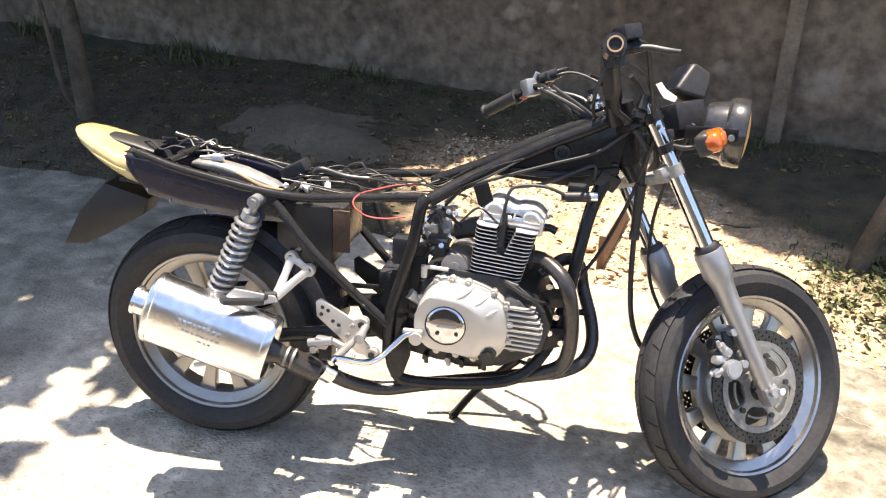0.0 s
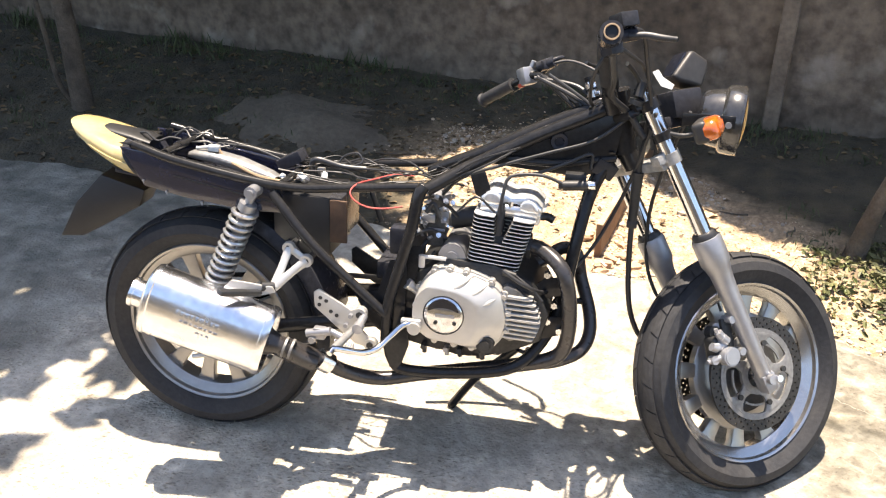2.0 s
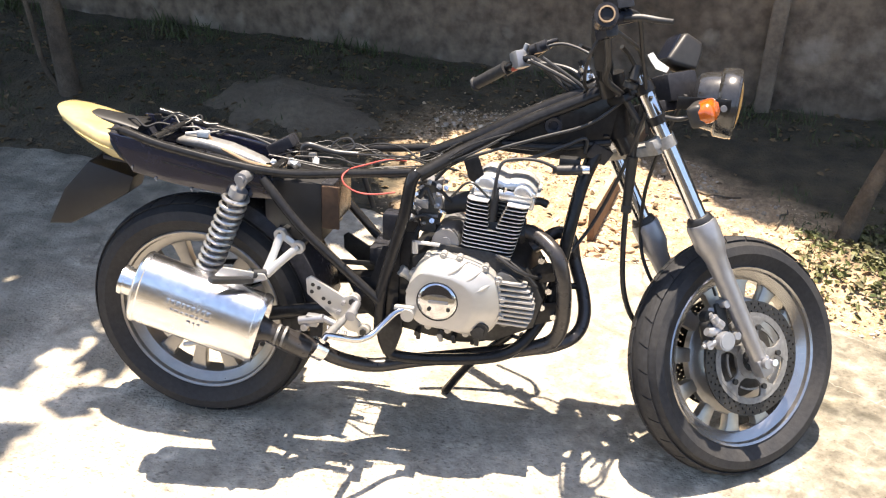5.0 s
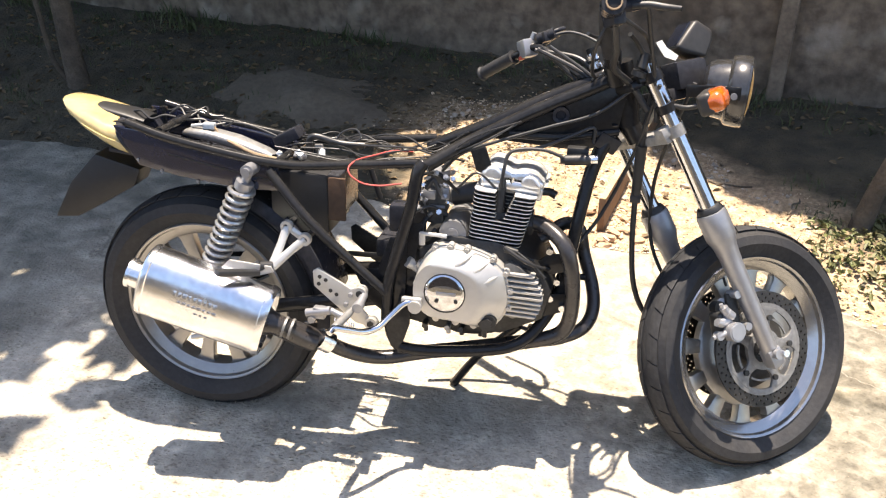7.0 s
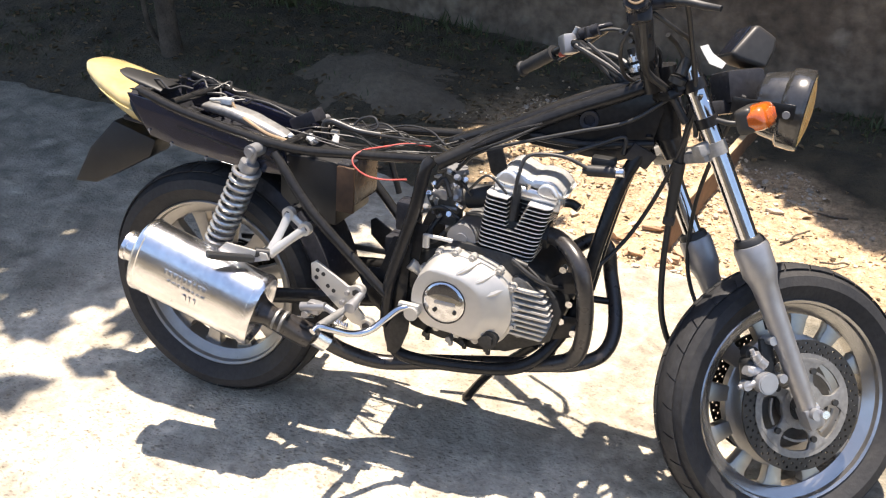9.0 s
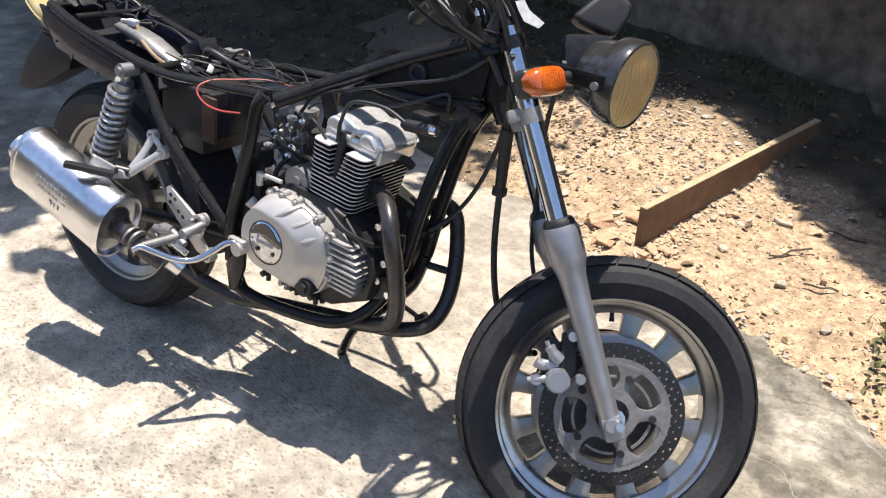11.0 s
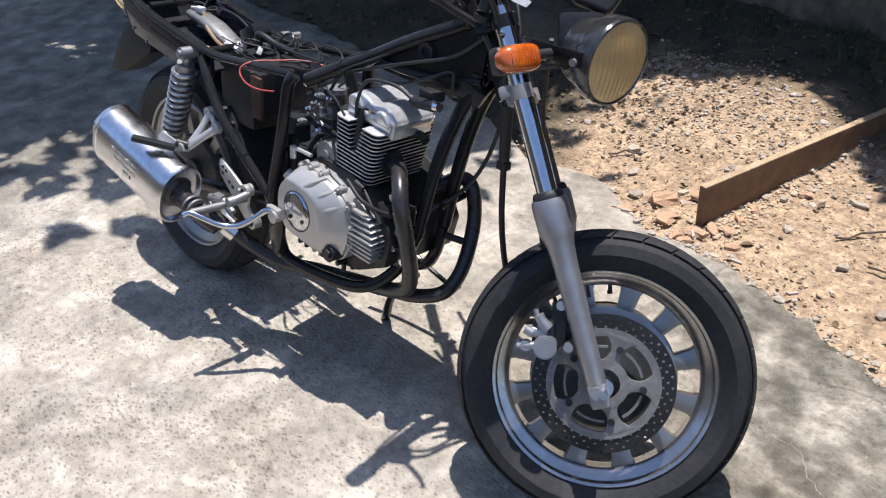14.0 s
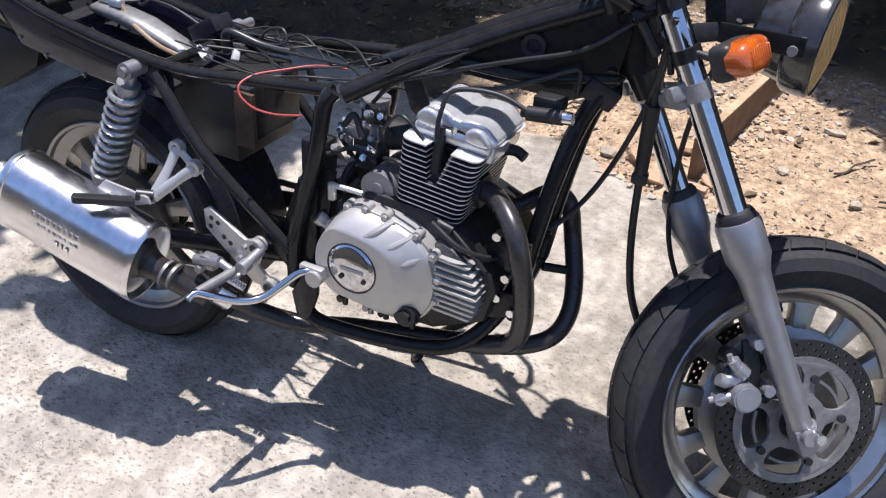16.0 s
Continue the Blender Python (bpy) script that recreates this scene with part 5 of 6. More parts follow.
part("switch_box", join(box((-0.348, 0.212, 0.852), (0.040, 0.042, 0.046), 0.008), rod((-0.338, 0.200, 0.868), (-0.330, 0.190, 0.885), 0.008)), FORKAL, bars, "worn switch housing", F2B.copy())
part("red_switch", box((-0.362, 0.225, 0.832), (0.012, 0.018, 0.012), 0.003), REDPL, bars, "red switch button", F2B.copy())
part("clutch_perch", join(rod((-0.330, 0.180, 0.868), (-0.300, 0.145, 0.872), 0.014), box((-0.315, 0.165, 0.868), (0.03, 0.03, 0.025), 0.006), tube([(-0.305, 0.150, 0.876), (-0.270, 0.150, 0.880), (-0.262, 0.20, 0.872)], 0.006)), BLACKPL, bars, "", F2B.copy())
part("throttle_housing", join(rod((-0.425, -0.290, 0.857), (-0.449, -0.333, 0.860), 0.026, 0.024, 24), box((-0.420, -0.282, 0.838), (0.034, 0.045, 0.04), 0.010)), BLACKPL, bars, "black throttle housing", F2B.copy())
part("throttle_tube", lathe([(0.0135, -0.001), (0.0165, -0.001), (0.0165, 0.012), (0.0135, 0.012)], 24, "z", close=True), TAN, bars, "tan open throttle tube end", F2B @ look((-0.452, -0.339, 0.8605), (-0.385, -0.220, 0.850)) @ Matrix.Rotation(radians(180), 4, "Y"))
part("brake_master", join(box((-0.355, -0.250, 0.892), (0.044, 0.050, 0.032), 0.005), rod((-0.372, -0.235, 0.862), (-0.330, -0.25, 0.862), 0.015)), BLACKPL, bars, "black brake master cylinder", F2B.copy())
part("brake_lever", tube([(-0.352, -0.255, 0.858), (-0.325, -0.275, 0.852), (-0.300, -0.300, 0.838), (-0.285, -0.325, 0.828)], [0.007, 0.0075, 0.007, 0.0055], 10, flat=0.8), DARKMETAL, bars, "short grey brake lever", F2B.copy())
part("choke_body", join(rod((-0.262, -0.125, 0.735), (-0.246, -0.132, 0.765), 0.012), rod((-0.262, -0.12, 0.730), (-0.266, -0.115, 0.72), 0.017), tube([(-0.25, -0.13, 0.76), (-0.27, -0.14, 0.79), (-0.30, -0.16, 0.81)], 0.005)), DARKMETAL, bike, "", F2B.copy())
part("paper_tag", prism([(-0.222, 0.785), (-0.205, 0.788), (-0.196, 0.770), (-0.168, 0.748), (-0.178, 0.738), (-0.205, 0.750), (-0.215, 0.768)], -0.142, -0.140), WHITE, bike, "white paper tag", F2B.copy())
part("stem_post", rod((-0.255, 0.040, 0.700), (-0.276, 0.040, 0.812), 0.012), BLACK, bike, "", F2B.copy())
for k, z in enumerate((0.745, 0.768, 0.790)):
    x = -0.255 - 0.19 * (z - 0.700)
    part("stem_nut", join(rod((x, 0.040, z - 0.006), (x - 0.002, 0.040, z + 0.005), 0.021 - 0.003 * k, seg=24), rod((x - 0.002, 0.040, z + 0.005), (x - 0.003, 0.040, z + 0.010), 0.016 - 0.002 * k, seg=6)), STEEL, bike, "", F2B.copy())
part("riser", join(rod((-0.285, -0.055, 0.712), (-0.300, -0.068, 0.760), 0.019), tube([(-0.300, -0.068, 0.755), (-0.345, -0.150, 0.825)], 0.016, straight=True)), BLACK, bike, "", F2B.copy())
part("riser", rod((-0.285, 0.055, 0.712), (-0.295, 0.064, 0.757), 0.019), BLACK, bike, "", F2B.copy())
part("bar_sleeve", tube([(-0.318, -0.098, 0.780), (-0.352, -0.160, 0.835), (-0.385, -0.220, 0.850), (-0.425, -0.290, 0.857)], [0.018, 0.021, 0.022, 0.023], 14), RUBBER, bars, "black rubber bar sleeve", F2B.copy())
part("switch_lead", tube([(-0.400, -0.255, 0.830), (-0.380, -0.215, 0.780), (-0.335, -0.130, 0.745), (-0.270, -0.090, 0.705), (-0.235, -0.085, 0.640)], 0.008, 8), HOSE, bars, "", F2B.copy())
part("brake_line", tube([(-0.345, -0.250, 0.875), (-0.300, -0.235, 0.860), (-0.262, -0.180, 0.800), (-0.232, -0.130, 0.715), (-0.215, -0.085, 0.610)], 0.0055, 8), HOSE, bars, "", F2B.copy())
part("bar_cable", tube([(-0.40, -0.24, 0.84), (-0.42, -0.20, 0.79), (-0.36, -0.08, 0.75), (-0.29, 0.02, 0.74)], 0.004), HOSE, bike, "", F2B.copy())
part("bar_cable", tube([(-0.36, -0.22, 0.845), (-0.30, -0.20, 0.81), (-0.24, -0.14, 0.79), (-0.20, -0.10, 0.70), (-0.19, -0.06, 0.60)], 0.0045), HOSE, bike, "", F2B.copy())
part("bar_cable", tube([(-0.315, 0.16, 0.868), (-0.26, 0.12, 0.862), (-0.22, 0.05, 0.80), (-0.20, 0.02, 0.70), (-0.21, 0.01, 0.60)], 0.0042), HOSE, bike, "", F2B.copy())
rl = random.Random(29)
for k in range(7):
    a = Vector((-0.36 + rl.uniform(-0.04, 0.02), rl.uniform(-0.22, -0.10) if k % 2 else rl.uniform(0.08, 0.17), 0.825 + rl.uniform(-0.02, 0.02)))
    b = Vector((-0.262 + rl.uniform(-0.012, 0.012), rl.uniform(-0.03, 0.03), 0.66 + rl.uniform(-0.03, 0.03)))
    m = (a + b) / 2 + Vector((rl.uniform(0.0, 0.05), rl.uniform(-0.03, 0.03), rl.uniform(-0.01, 0.05)))
    part("bar_lead", tube([a, m, b], rl.choice((0.0045, 0.006, 0.0085)), 8, 8), HOSE, bike, "", F2B.copy())
part("clutch_lever", tube([(-0.275, 0.150, 0.880), (-0.262, 0.20, 0.874), (-0.290, 0.27, 0.850), (-0.325, 0.34, 0.830)], [0.007, 0.0075, 0.006, 0.006], 10, flat=0.7), BLACKPL, bars, "black clutch lever", F2B.copy())
part("speedometer", prism([(-0.104, 0.774), (-0.088, 0.760), (-0.022, 0.735), (0.004, 0.774), (0.010, 0.798), (-0.032, 0.830), (-0.042, 0.826)], -0.062, 0.004, 0.010, 3), DUSTPL, bike, "dusty black plastic instrument housing", F2B.copy())
part("dial", prism([(-0.100, 0.778), (-0.048, 0.829), (-0.045, 0.826), (-0.097, 0.775)], -0.053, -0.004, 0.002), GLASSY, bike, "dark instrument glass", F2B.copy())
part("instrument_bracket", join(box((-0.075, -0.03, 0.705), (0.09, 0.08, 0.07), 0.012), box((-0.13, -0.02, 0.665), (0.10, 0.06, 0.03), 0.006)), BLACKPL, bike, "", F2B.copy())
part("lamp_stay", tube([(-0.195, -0.125, 0.640), (-0.16, -0.14, 0.628), (-0.115, -0.165, 0.632)], 0.006), DARKMETAL, bike, "", F2B.copy())
part("stanchion_clamp", rod((-0.197, -0.108, 0.628), (-0.203, -0.108, 0.648), 0.0245), BLACK, bike, "", F2B.copy())

# front brake caliper
cal = part("caliper", join(box((-0.124, -0.086, 0.098), (0.046, 0.046, 0.070), 0.012, seg=3), box((-0.094, -0.092, 0.125), (0.030, 0.012, 0.090), 0.004), rod((-0.124, -0.088, 0.140), (-0.124, -0.066, 0.140), 0.016, seg=18)), DARKMETAL, bike, "front brake caliper", F2B.copy())
part("piston_cap", join(rod((-0.119, -0.095, 0.083), (-0.119, -0.132, 0.083), 0.0235, seg=28), rod((-0.119, -0.130, 0.083), (-0.119, -0.134, 0.083), 0.020, seg=28)), FORKAL, cal, "", F2B.copy())
part("pin_boss", join(rod((-0.114, -0.112, 0.118), (-0.128, -0.112, 0.132), 0.0125, seg=16), rod((-0.126, -0.112, 0.130), (-0.134, -0.112, 0.146), 0.0105, seg=16), rod((-0.146, -0.112, 0.108), (-0.160, -0.112, 0.116), 0.010, seg=16), box((-0.134, -0.106, 0.110), (0.040, 0.022, 0.022), 0.008, seg=3)), FORKAL, cal, "", F2B.copy())
part("banjo", join(rod((-0.140, -0.112, 0.083), (-0.166, -0.110, 0.081), 0.0085, seg=12), rod((-0.158, -0.118, 0.082), (-0.158, -0.100, 0.082), 0.011, seg=14), rod((-0.160, -0.108, 0.081), (-0.176, -0.108, 0.080), 0.0055, seg=8)), FORKAL, cal, "", F2B.copy())
for x, z in ((-0.073, 0.083), (-0.090, 0.167)):
    part("caliper_bolt", rod((x, -0.118, z), (x, -0.085, z), 0.010, seg=10), FORKAL, cal, "", F2B.copy())

part("valve_stem", rod((0, 0.0, 0), (0, 0.0, 0.030), 0.0045, 0.0035, 8), HOSE, front, "black valve stem", F2B @ Matrix.Rotation(radians(-12), 4, "Y") @ T((0, -0.012, 0.172)))
part("bleed_nipple", rod((-0.136, -0.112, 0.144), (-0.140, -0.112, 0.156), 0.005, seg=8), FORKAL, cal, "", F2B.copy())
# horn, relays and wiring gathered behind the headstock
horn = part("horn", lathe([(0.0, -0.020), (0.030, -0.018), (0.042, -0.010), (0.044, 0.0), (0.040, 0.012), (0.022, 0.020), (0.012, 0.034), (0.0, 0.036)], 32), BLACKPL, bike, "black round horn", T((1.02, 0.105, 0.835)) @ Matrix.Rotation(radians(55), 4, "X"))
part("horn_bracket", tube([(1.03, 0.03, 0.84), (1.025, 0.06, 0.85), (1.02, 0.10, 0.845)], 0.008, 8, flat=0.3), BLACK, bike)
for c, d, a in (((0.985, 0.085, 0.885), (0.075, 0.050, 0.035), 12), ((1.045, 0.090, 0.905), (0.050, 0.060, 0.045), -20), ((0.94, 0.070, 0.850), (0.050, 0.040, 0.030), 8), ((1.010, 0.055, 0.800), (0.060, 0.050, 0.040), 30), ((1.055, 0.130, 0.875), (0.045, 0.045, 0.050), 40)):
    part("relay", box((0, 0, 0), d, 0.005, T(c) @ Matrix.Rotation(radians(a), 4, "Y") @ Matrix.Rotation(radians(a * 0.7), 4, "Z")), BLACKPL, bike)
rh = random.Random(5)
for k in range(11):
    a = Vector((0.90 + rh.uniform(-0.05, 0.05), rh.uniform(0.075, 0.12), 0.835 + rh.uniform(-0.02, 0.03)))
    b = Vector((1.05 + rh.uniform(-0.02, 0.01), rh.uniform(0.08, 0.13), 0.90 + rh.uniform(-0.03, 0.03)))
    pts = [a + (b - a) * (i / 5) + Vector((0, rh.uniform(-0.005, 0.03), rh.uniform(-0.03, 0.03))) * (0 < i < 5) for i in range(6)]
    part("head_wire", tube(pts, rh.choice((0.003, 0.004, 0.006)), 7, 5), (HOSE, GREYHOSE)[k % 2], bike)
# cables and hoses
part("brake_hose", tube([(1.110, 0.05, 0.96), (1.098, 0.060, 0.80), (1.096, 0.070, 0.66), (1.101, 0.075, 0.53), (1.116, 0.085, 0.42), (1.150, 0.085, 0.345), (1.20, 0.06, 0.325), (1.26, 0.03, 0.36)], 0.0070), HOSE, bike, "black front brake hose")
part("hose_sleeve", join(rod((1.097, 0.062, 0.79), (1.096, 0.070, 0.665), 0.0135, 0.0115), box((1.096, 0.070, 0.655), (0.026, 0.022, 0.020), 0.004)), HOSE, bike, "black rubber hose sleeve")
part("speedometer_cable", tube([(1.20, 0.05, 0.95), (1.16, 0.10, 0.80), (1.14, 0.15, 0.66), (1.15, 0.15, 0.52), (1.20, 0.13, 0.42), (1.27, 0.10, 0.36)], 0.0048), HOSE, bike, "black speedometer cable")
part("clutch_cable", tube([(1.12, 0.0, 0.95), (1.090, 0.06, 0.80), (1.055, 0.08, 0.69), (1.018, 0.075, 0.605), (0.978, 0.050, 0.545), (0.935, 0.0, 0.508), (0.905, -0.062, 0.500), (0.86, -0.114, 0.530), (0.80, -0.115, 0.565)], 0.0048), HOSE, bike, "black clutch cable")
part("throttle_cable", tube([(1.06, 0.03, 0.93), (0.985, 0.012, 0.872), (0.88, -0.002, 0.836), (0.78, -0.018, 0.803), (0.68, -0.035, 0.765), (0.63, -0.03, 0.715)], 0.0040), GREYHOSE, bike, "grey throttle cable")
part("breather_hose", tube([(0.983, 0.015, 0.80), (0.981, 0.013, 0.837), (0.93, 0.004, 0.815), (0.86, -0.005, 0.785), (0.80, -0.020, 0.775)], 0.0042), GREYHOSE, bike)
part("spark_lead", tube([(0.782, -0.078, 0.700), (0.785, -0.075, 0.745), (0.80, -0.060, 0.785), (0.87, -0.045, 0.790), (0.93, -0.04, 0.770)], 0.0042), HOSE, bike, "black spark plug lead")
part("ignition_coil", join(rod((0.922, -0.035, 0.767), (0.982, -0.035, 0.773), 0.0125, seg=18), rod((0.912, -0.035, 0.766), (0.992, -0.035, 0.775), 0.008), box((0.95, -0.012, 0.785), (0.05, 0.03, 0.02), 0.003)), DARKMETAL, bike, "cylindrical ignition coil")
part("coil_cap", rod((0.982, -0.035, 0.773), (0.998, -0.035, 0.775), 0.0105, seg=14), STEEL, bike)
part("red_wire", tube([(0.545, 0.02, 0.742), (0.505, -0.02, 0.752), (0.465, -0.07, 0.750), (0.438, -0.110, 0.748), (0.427, -0.140, 0.738), (0.436, -0.152, 0.722), (0.465, -0.152, 0.706), (0.505, -0.146, 0.702), (0.555, -0.138, 0.709)], 0.0020, 8), RED, bike, "loose red wire")
rw = random.Random(11)
for k in range(9):
    x0, x1 = rw.uniform(0.20, 0.36), rw.uniform(0.50, 0.82)
    y0 = rw.uniform(-0.085, 0.085)
    pts = [(x0 + (x1 - x0) * i / 6, y0 + rw.uniform(-0.03, 0.03), 0.742 + 0.00 * i + max(0, x0 + (x1 - x0) * i / 6 - 0.6) * 0.5 + rw.uniform(-0.010, 0.016)) for i in range(7)]
    part("loom_wire", tube(pts, rw.choice((0.0014, 0.0018, 0.0026)), 7, 5), (HOSE, HOSE, GREYHOSE)[k % 3], bike)
part("wire_loop", tube([(0.34, 0.02, 0.745), (0.36, 0.03, 0.775), (0.395, 0.03, 0.785), (0.41, 0.02, 0.765), (0.38, 0.01, 0.752), (0.45, 0.0, 0.755), (0.56, 0.0, 0.758)], 0.003, 8), GREYHOSE, bike)
part("vent_pipe", tube([(0.285, 0.0, 0.725), (0.283, 0.0, 0.755), (0.300, 0.0, 0.768), (0.36, 0.01, 0.752), (0.42, 0.02, 0.748)], 0.0085, 12), GREYHOSE, bike, "grey bent hose")
part("relay_box", box((0, 0, 0), (0.070, 0.055, 0.030), 0.004, T((0.215, 0.04, 0.752)) @ Matrix.Rotation(radians(-28), 4, "Y")), BLACKPL, bike, "black rubber-cased relay")
part("chrome_sleeve", rod((0.20, -0.035, 0.705), (0.245, -0.035, 0.712), 0.017, seg=20), CHROME, bike)
for k in range(7):
    c = Vector((0.225 + 0.016 * k + rw.uniform(-0.006, 0.006), rw.uniform(-0.06, 0.02), 0.728 + rw.uniform(0, 0.014)))
    part("connector", box((0, 0, 0), (0.020, 0.013, 0.013), 0.002, T(c) @ Euler((rw.uniform(-1, 1), rw.uniform(-1, 1), rw.uniform(-2, 2))).to_matrix().to_4x4()), (WHITE, FORKAL, GREYPL)[k % 3], bike)
part("white_connector", join(box((0.020, -0.008, 0.776), (0.030, 0.018, 0.016), 0.003), rod((0.005, -0.008, 0.778), (-0.03, -0.005, 0.772), 0.004)), WHITE, bike, "white wiring plug")
part("tail_wire", tube([(0.03, -0.008, 0.775), (0.05, -0.01, 0.752), (0.09, -0.03, 0.742), (0.15, -0.04, 0.722), (0.22, -0.05, 0.715)], 0.005, 8), TAN, bike, "taped wiring branch")
part("seat_cable", tube([(0.02, 0.05, 0.775), (0.10, 0.055, 0.768), (0.18, 0.05, 0.745), (0.24, 0.04, 0.728)], 0.0032, 8), GREYHOSE, bike)
for k in range(6):
    a = (-0.165 + 0.025 * k, rw.uniform(-0.07, 0.07), 0.800 - 0.006 * k)
    pts = [(a[0] + 0.028 * i, a[1] + rw.uniform(-0.025, 0.025), a[2] + rw.uniform(-0.006, 0.016)) for i in range(5)]
    part("tail_wire", tube(pts, 0.003, 7, 5), (HOSE, GREYHOSE)[k % 2], bike)
part("tail_bracket", join(box((-0.20, 0, 0.792), (0.11, 0.15, 0.008), 0.002), box((-0.08, 0.0, 0.775), (0.03, 0.20, 0.008), 0.002), rod((-0.093, 0.0, 0.78), (-0.093, 0.0, 0.822), 0.006), rod((-0.093, 0.0, 0.812), (-0.093, 0.0, 0.822), 0.010, seg=6)), BLACK, bike, "black steel tail bracket", TAILM)
part("cross_tube", rod((0.24, -0.12, 0.727), (0.24, 0.12, 0.727), 0.010), BLACK, frame_ob)
part("cross_tube", rod((-0.06, -0.115, 0.782), (-0.06, 0.115, 0.782), 0.009), BLACK, frame_ob)
part("far_rest_plate", prism([(0.340, 0.475), (0.353, 0.484), (0.437, 0.437), (0.470, 0.41), (0.44, 0.36), (0.40, 0.385), (0.342, 0.436)], 0.155, 0.162, 0.002), DARKMETAL, bike, "dark drilled rearset plate")

# chain side and engine extras
part("sprocket", ring_plate(0.05, 0.085, 0.005, [(5, 0.068, 0.009, 0)], 40), DARKMETAL, rear, "dark rear sprocket", rear_c @ T((0, 0.075, 0)))
part("chain", join(tube([(0.0, 0.075, 0.389), (0.30, 0.075, 0.425), (0.56, 0.075, 0.435)], 0.008, 6, flat=0.5), tube([(0.0, 0.075, 0.219), (0.30, 0.075, 0.30), (0.56, 0.075, 0.365)], 0.008, 6, flat=0.5)), DARKMETAL, bike, "greasy drive chain")
part("axle_nut", join(rod((0, -0.12, 0.304), (0, -0.145, 0.304), 0.014, seg=6), rod((0, -0.14, 0.304), (0, 0.14, 0.304), 0.008)), STEEL, rear)
part("brake_arm", tube([(0.05, -0.10, 0.255), (0.02, -0.115, 0.235), (-0.02, -0.12, 0.225)], 0.007, 8), CASE, rear, "silver brake arm")
part("brake_rod", tube([(-0.02, -0.118, 0.228), (0.15, -0.118, 0.27), (0.34, -0.15, 0.33)], 0.0035, 8), STEEL, bike)
part("clutch_arm", join(rod((0.602, -0.12, 0.555), (0.602, -0.12, 0.585), 0.008), tube([(0.602, -0.12, 0.582), (0.63, -0.115, 0.580), (0.66, -0.11, 0.577)], 0.005, 8)), CASE, eng)
part("oil_filler", join(rod((0.598, -0.10, 0.475), (0.572, -0.112, 0.500), 0.011, seg=12), rod((0.575, -0.11, 0.497), (0.566, -0.115, 0.505), 0.014, seg=10)), CASE, eng)
part("badge_band", prism(rounded([(0.630, 0.462), (0.640, 0.484), (0.668, 0.496), (0.696, 0.484), (0.706, 0.464), (0.688, 0.470), (0.668, 0.472), (0.648, 0.469)], 3), -0.1672, -0.1640), GLASSY, eng, "dark enamel band on the badge")
part("badge_bar", box((0.672, -0.1665, 0.451), (0.048, 0.002, 0.008), 0.0006), FORKAL, eng, "raised badge bar")
for x, z in ((0.650, 0.432), (0.697, 0.434)):
    part("badge_screw", rod((x, -0.1685, z), (x, -0.164, z), 0.005, seg=10), DARKMETAL, eng)
part("sump", prism(rounded([(0.64, 0.345), (0.80, 0.345), (0.78, 0.312), (0.70, 0.300), (0.66, 0.312)], 3), -0.07, 0.09, 0.008), DARKMETAL, eng)
part("drain_bolt", join(rod((0.715, -0.02, 0.305), (0.715, -0.02, 0.285), 0.011, seg=6), rod((0.745, -0.05, 0.315), (0.745, -0.05, 0.292), 0.007, seg=6)), DARKMETAL, eng)
part("front_mount", prism([(0.86, 0.50), (0.90, 0.535), (0.965, 0.545), (0.965, 0.50), (0.91, 0.485)], -0.062, -0.054, 0.002), BLACK, bike, "black engine mount plate")
part("front_mount", prism([(0.86, 0.40), (0.90, 0.43), (0.965, 0.44), (0.955, 0.39), (0.90, 0.37)], -0.062, -0.054, 0.002), BLACK, bike)
part("hose_clip", join(rod((0.80, -0.09, 0.552), (0.83, -0.09, 0.545), 0.009), tube([(0.83, -0.09, 0.545), (0.87, -0.10, 0.52), (0.90, -0.10, 0.49)], 0.004)), DARKMETAL, eng)
part("head_bracket", join(box((0.845, 0.02, 0.665), (0.05, 0.03, 0.02), 0.004), tube([(0.86, 0.02, 0.665), (0.885, 0.025, 0.667), (0.905, 0.022, 0.660)], 0.010, 10)), DARKMETAL, eng)
part("carb_top", join(rod((0.618, 0, 0.70), (0.618, 0, 0.712), 0.028), box((0.600, -0.040, 0.655), (0.035, 0.014, 0.022), 0.003), rod((0.585, -0.035, 0.605), (0.585, -0.035, 0.640), 0.006), rod((0.64, -0.038, 0.625), (0.60, -0.038, 0.625), 0.004), box((0.64, -0.036, 0.66), (0.02, 0.012, 0.03), 0.003)), FORKAL, eng)
part("intake_boot", tube([(0.655, 0, 0.650), (0.69, 0, 0.655), (0.725, 0, 0.66)], [0.030, 0.026, 0.028], 16), HOSE, eng)
part("fuel_hose", tube([(0.60, -0.03, 0.60), (0.585, -0.05, 0.57), (0.60, -0.07, 0.55), (0.625, -0.06, 0.575)], 0.006, 8), HOSE, eng)
part("tube_link", rod((0.952, 0.055, 0.435), (1.000, 0.085, 0.425), 0.0085), BLACK, frame_ob)
part("gear_lever", join(tube([(0.56, 0.165, 0.300), (0.66, 0.185, 0.262), (0.76, 0.195, 0.222), (0.852, 0.200, 0.196)], 0.0065, 8), rod((0.852, 0.190, 0.196), (0.852, 0.222, 0.196), 0.011, seg=12)), BLACK, bike, "black gear lever with a rubber end")
rk = random.Random(41)
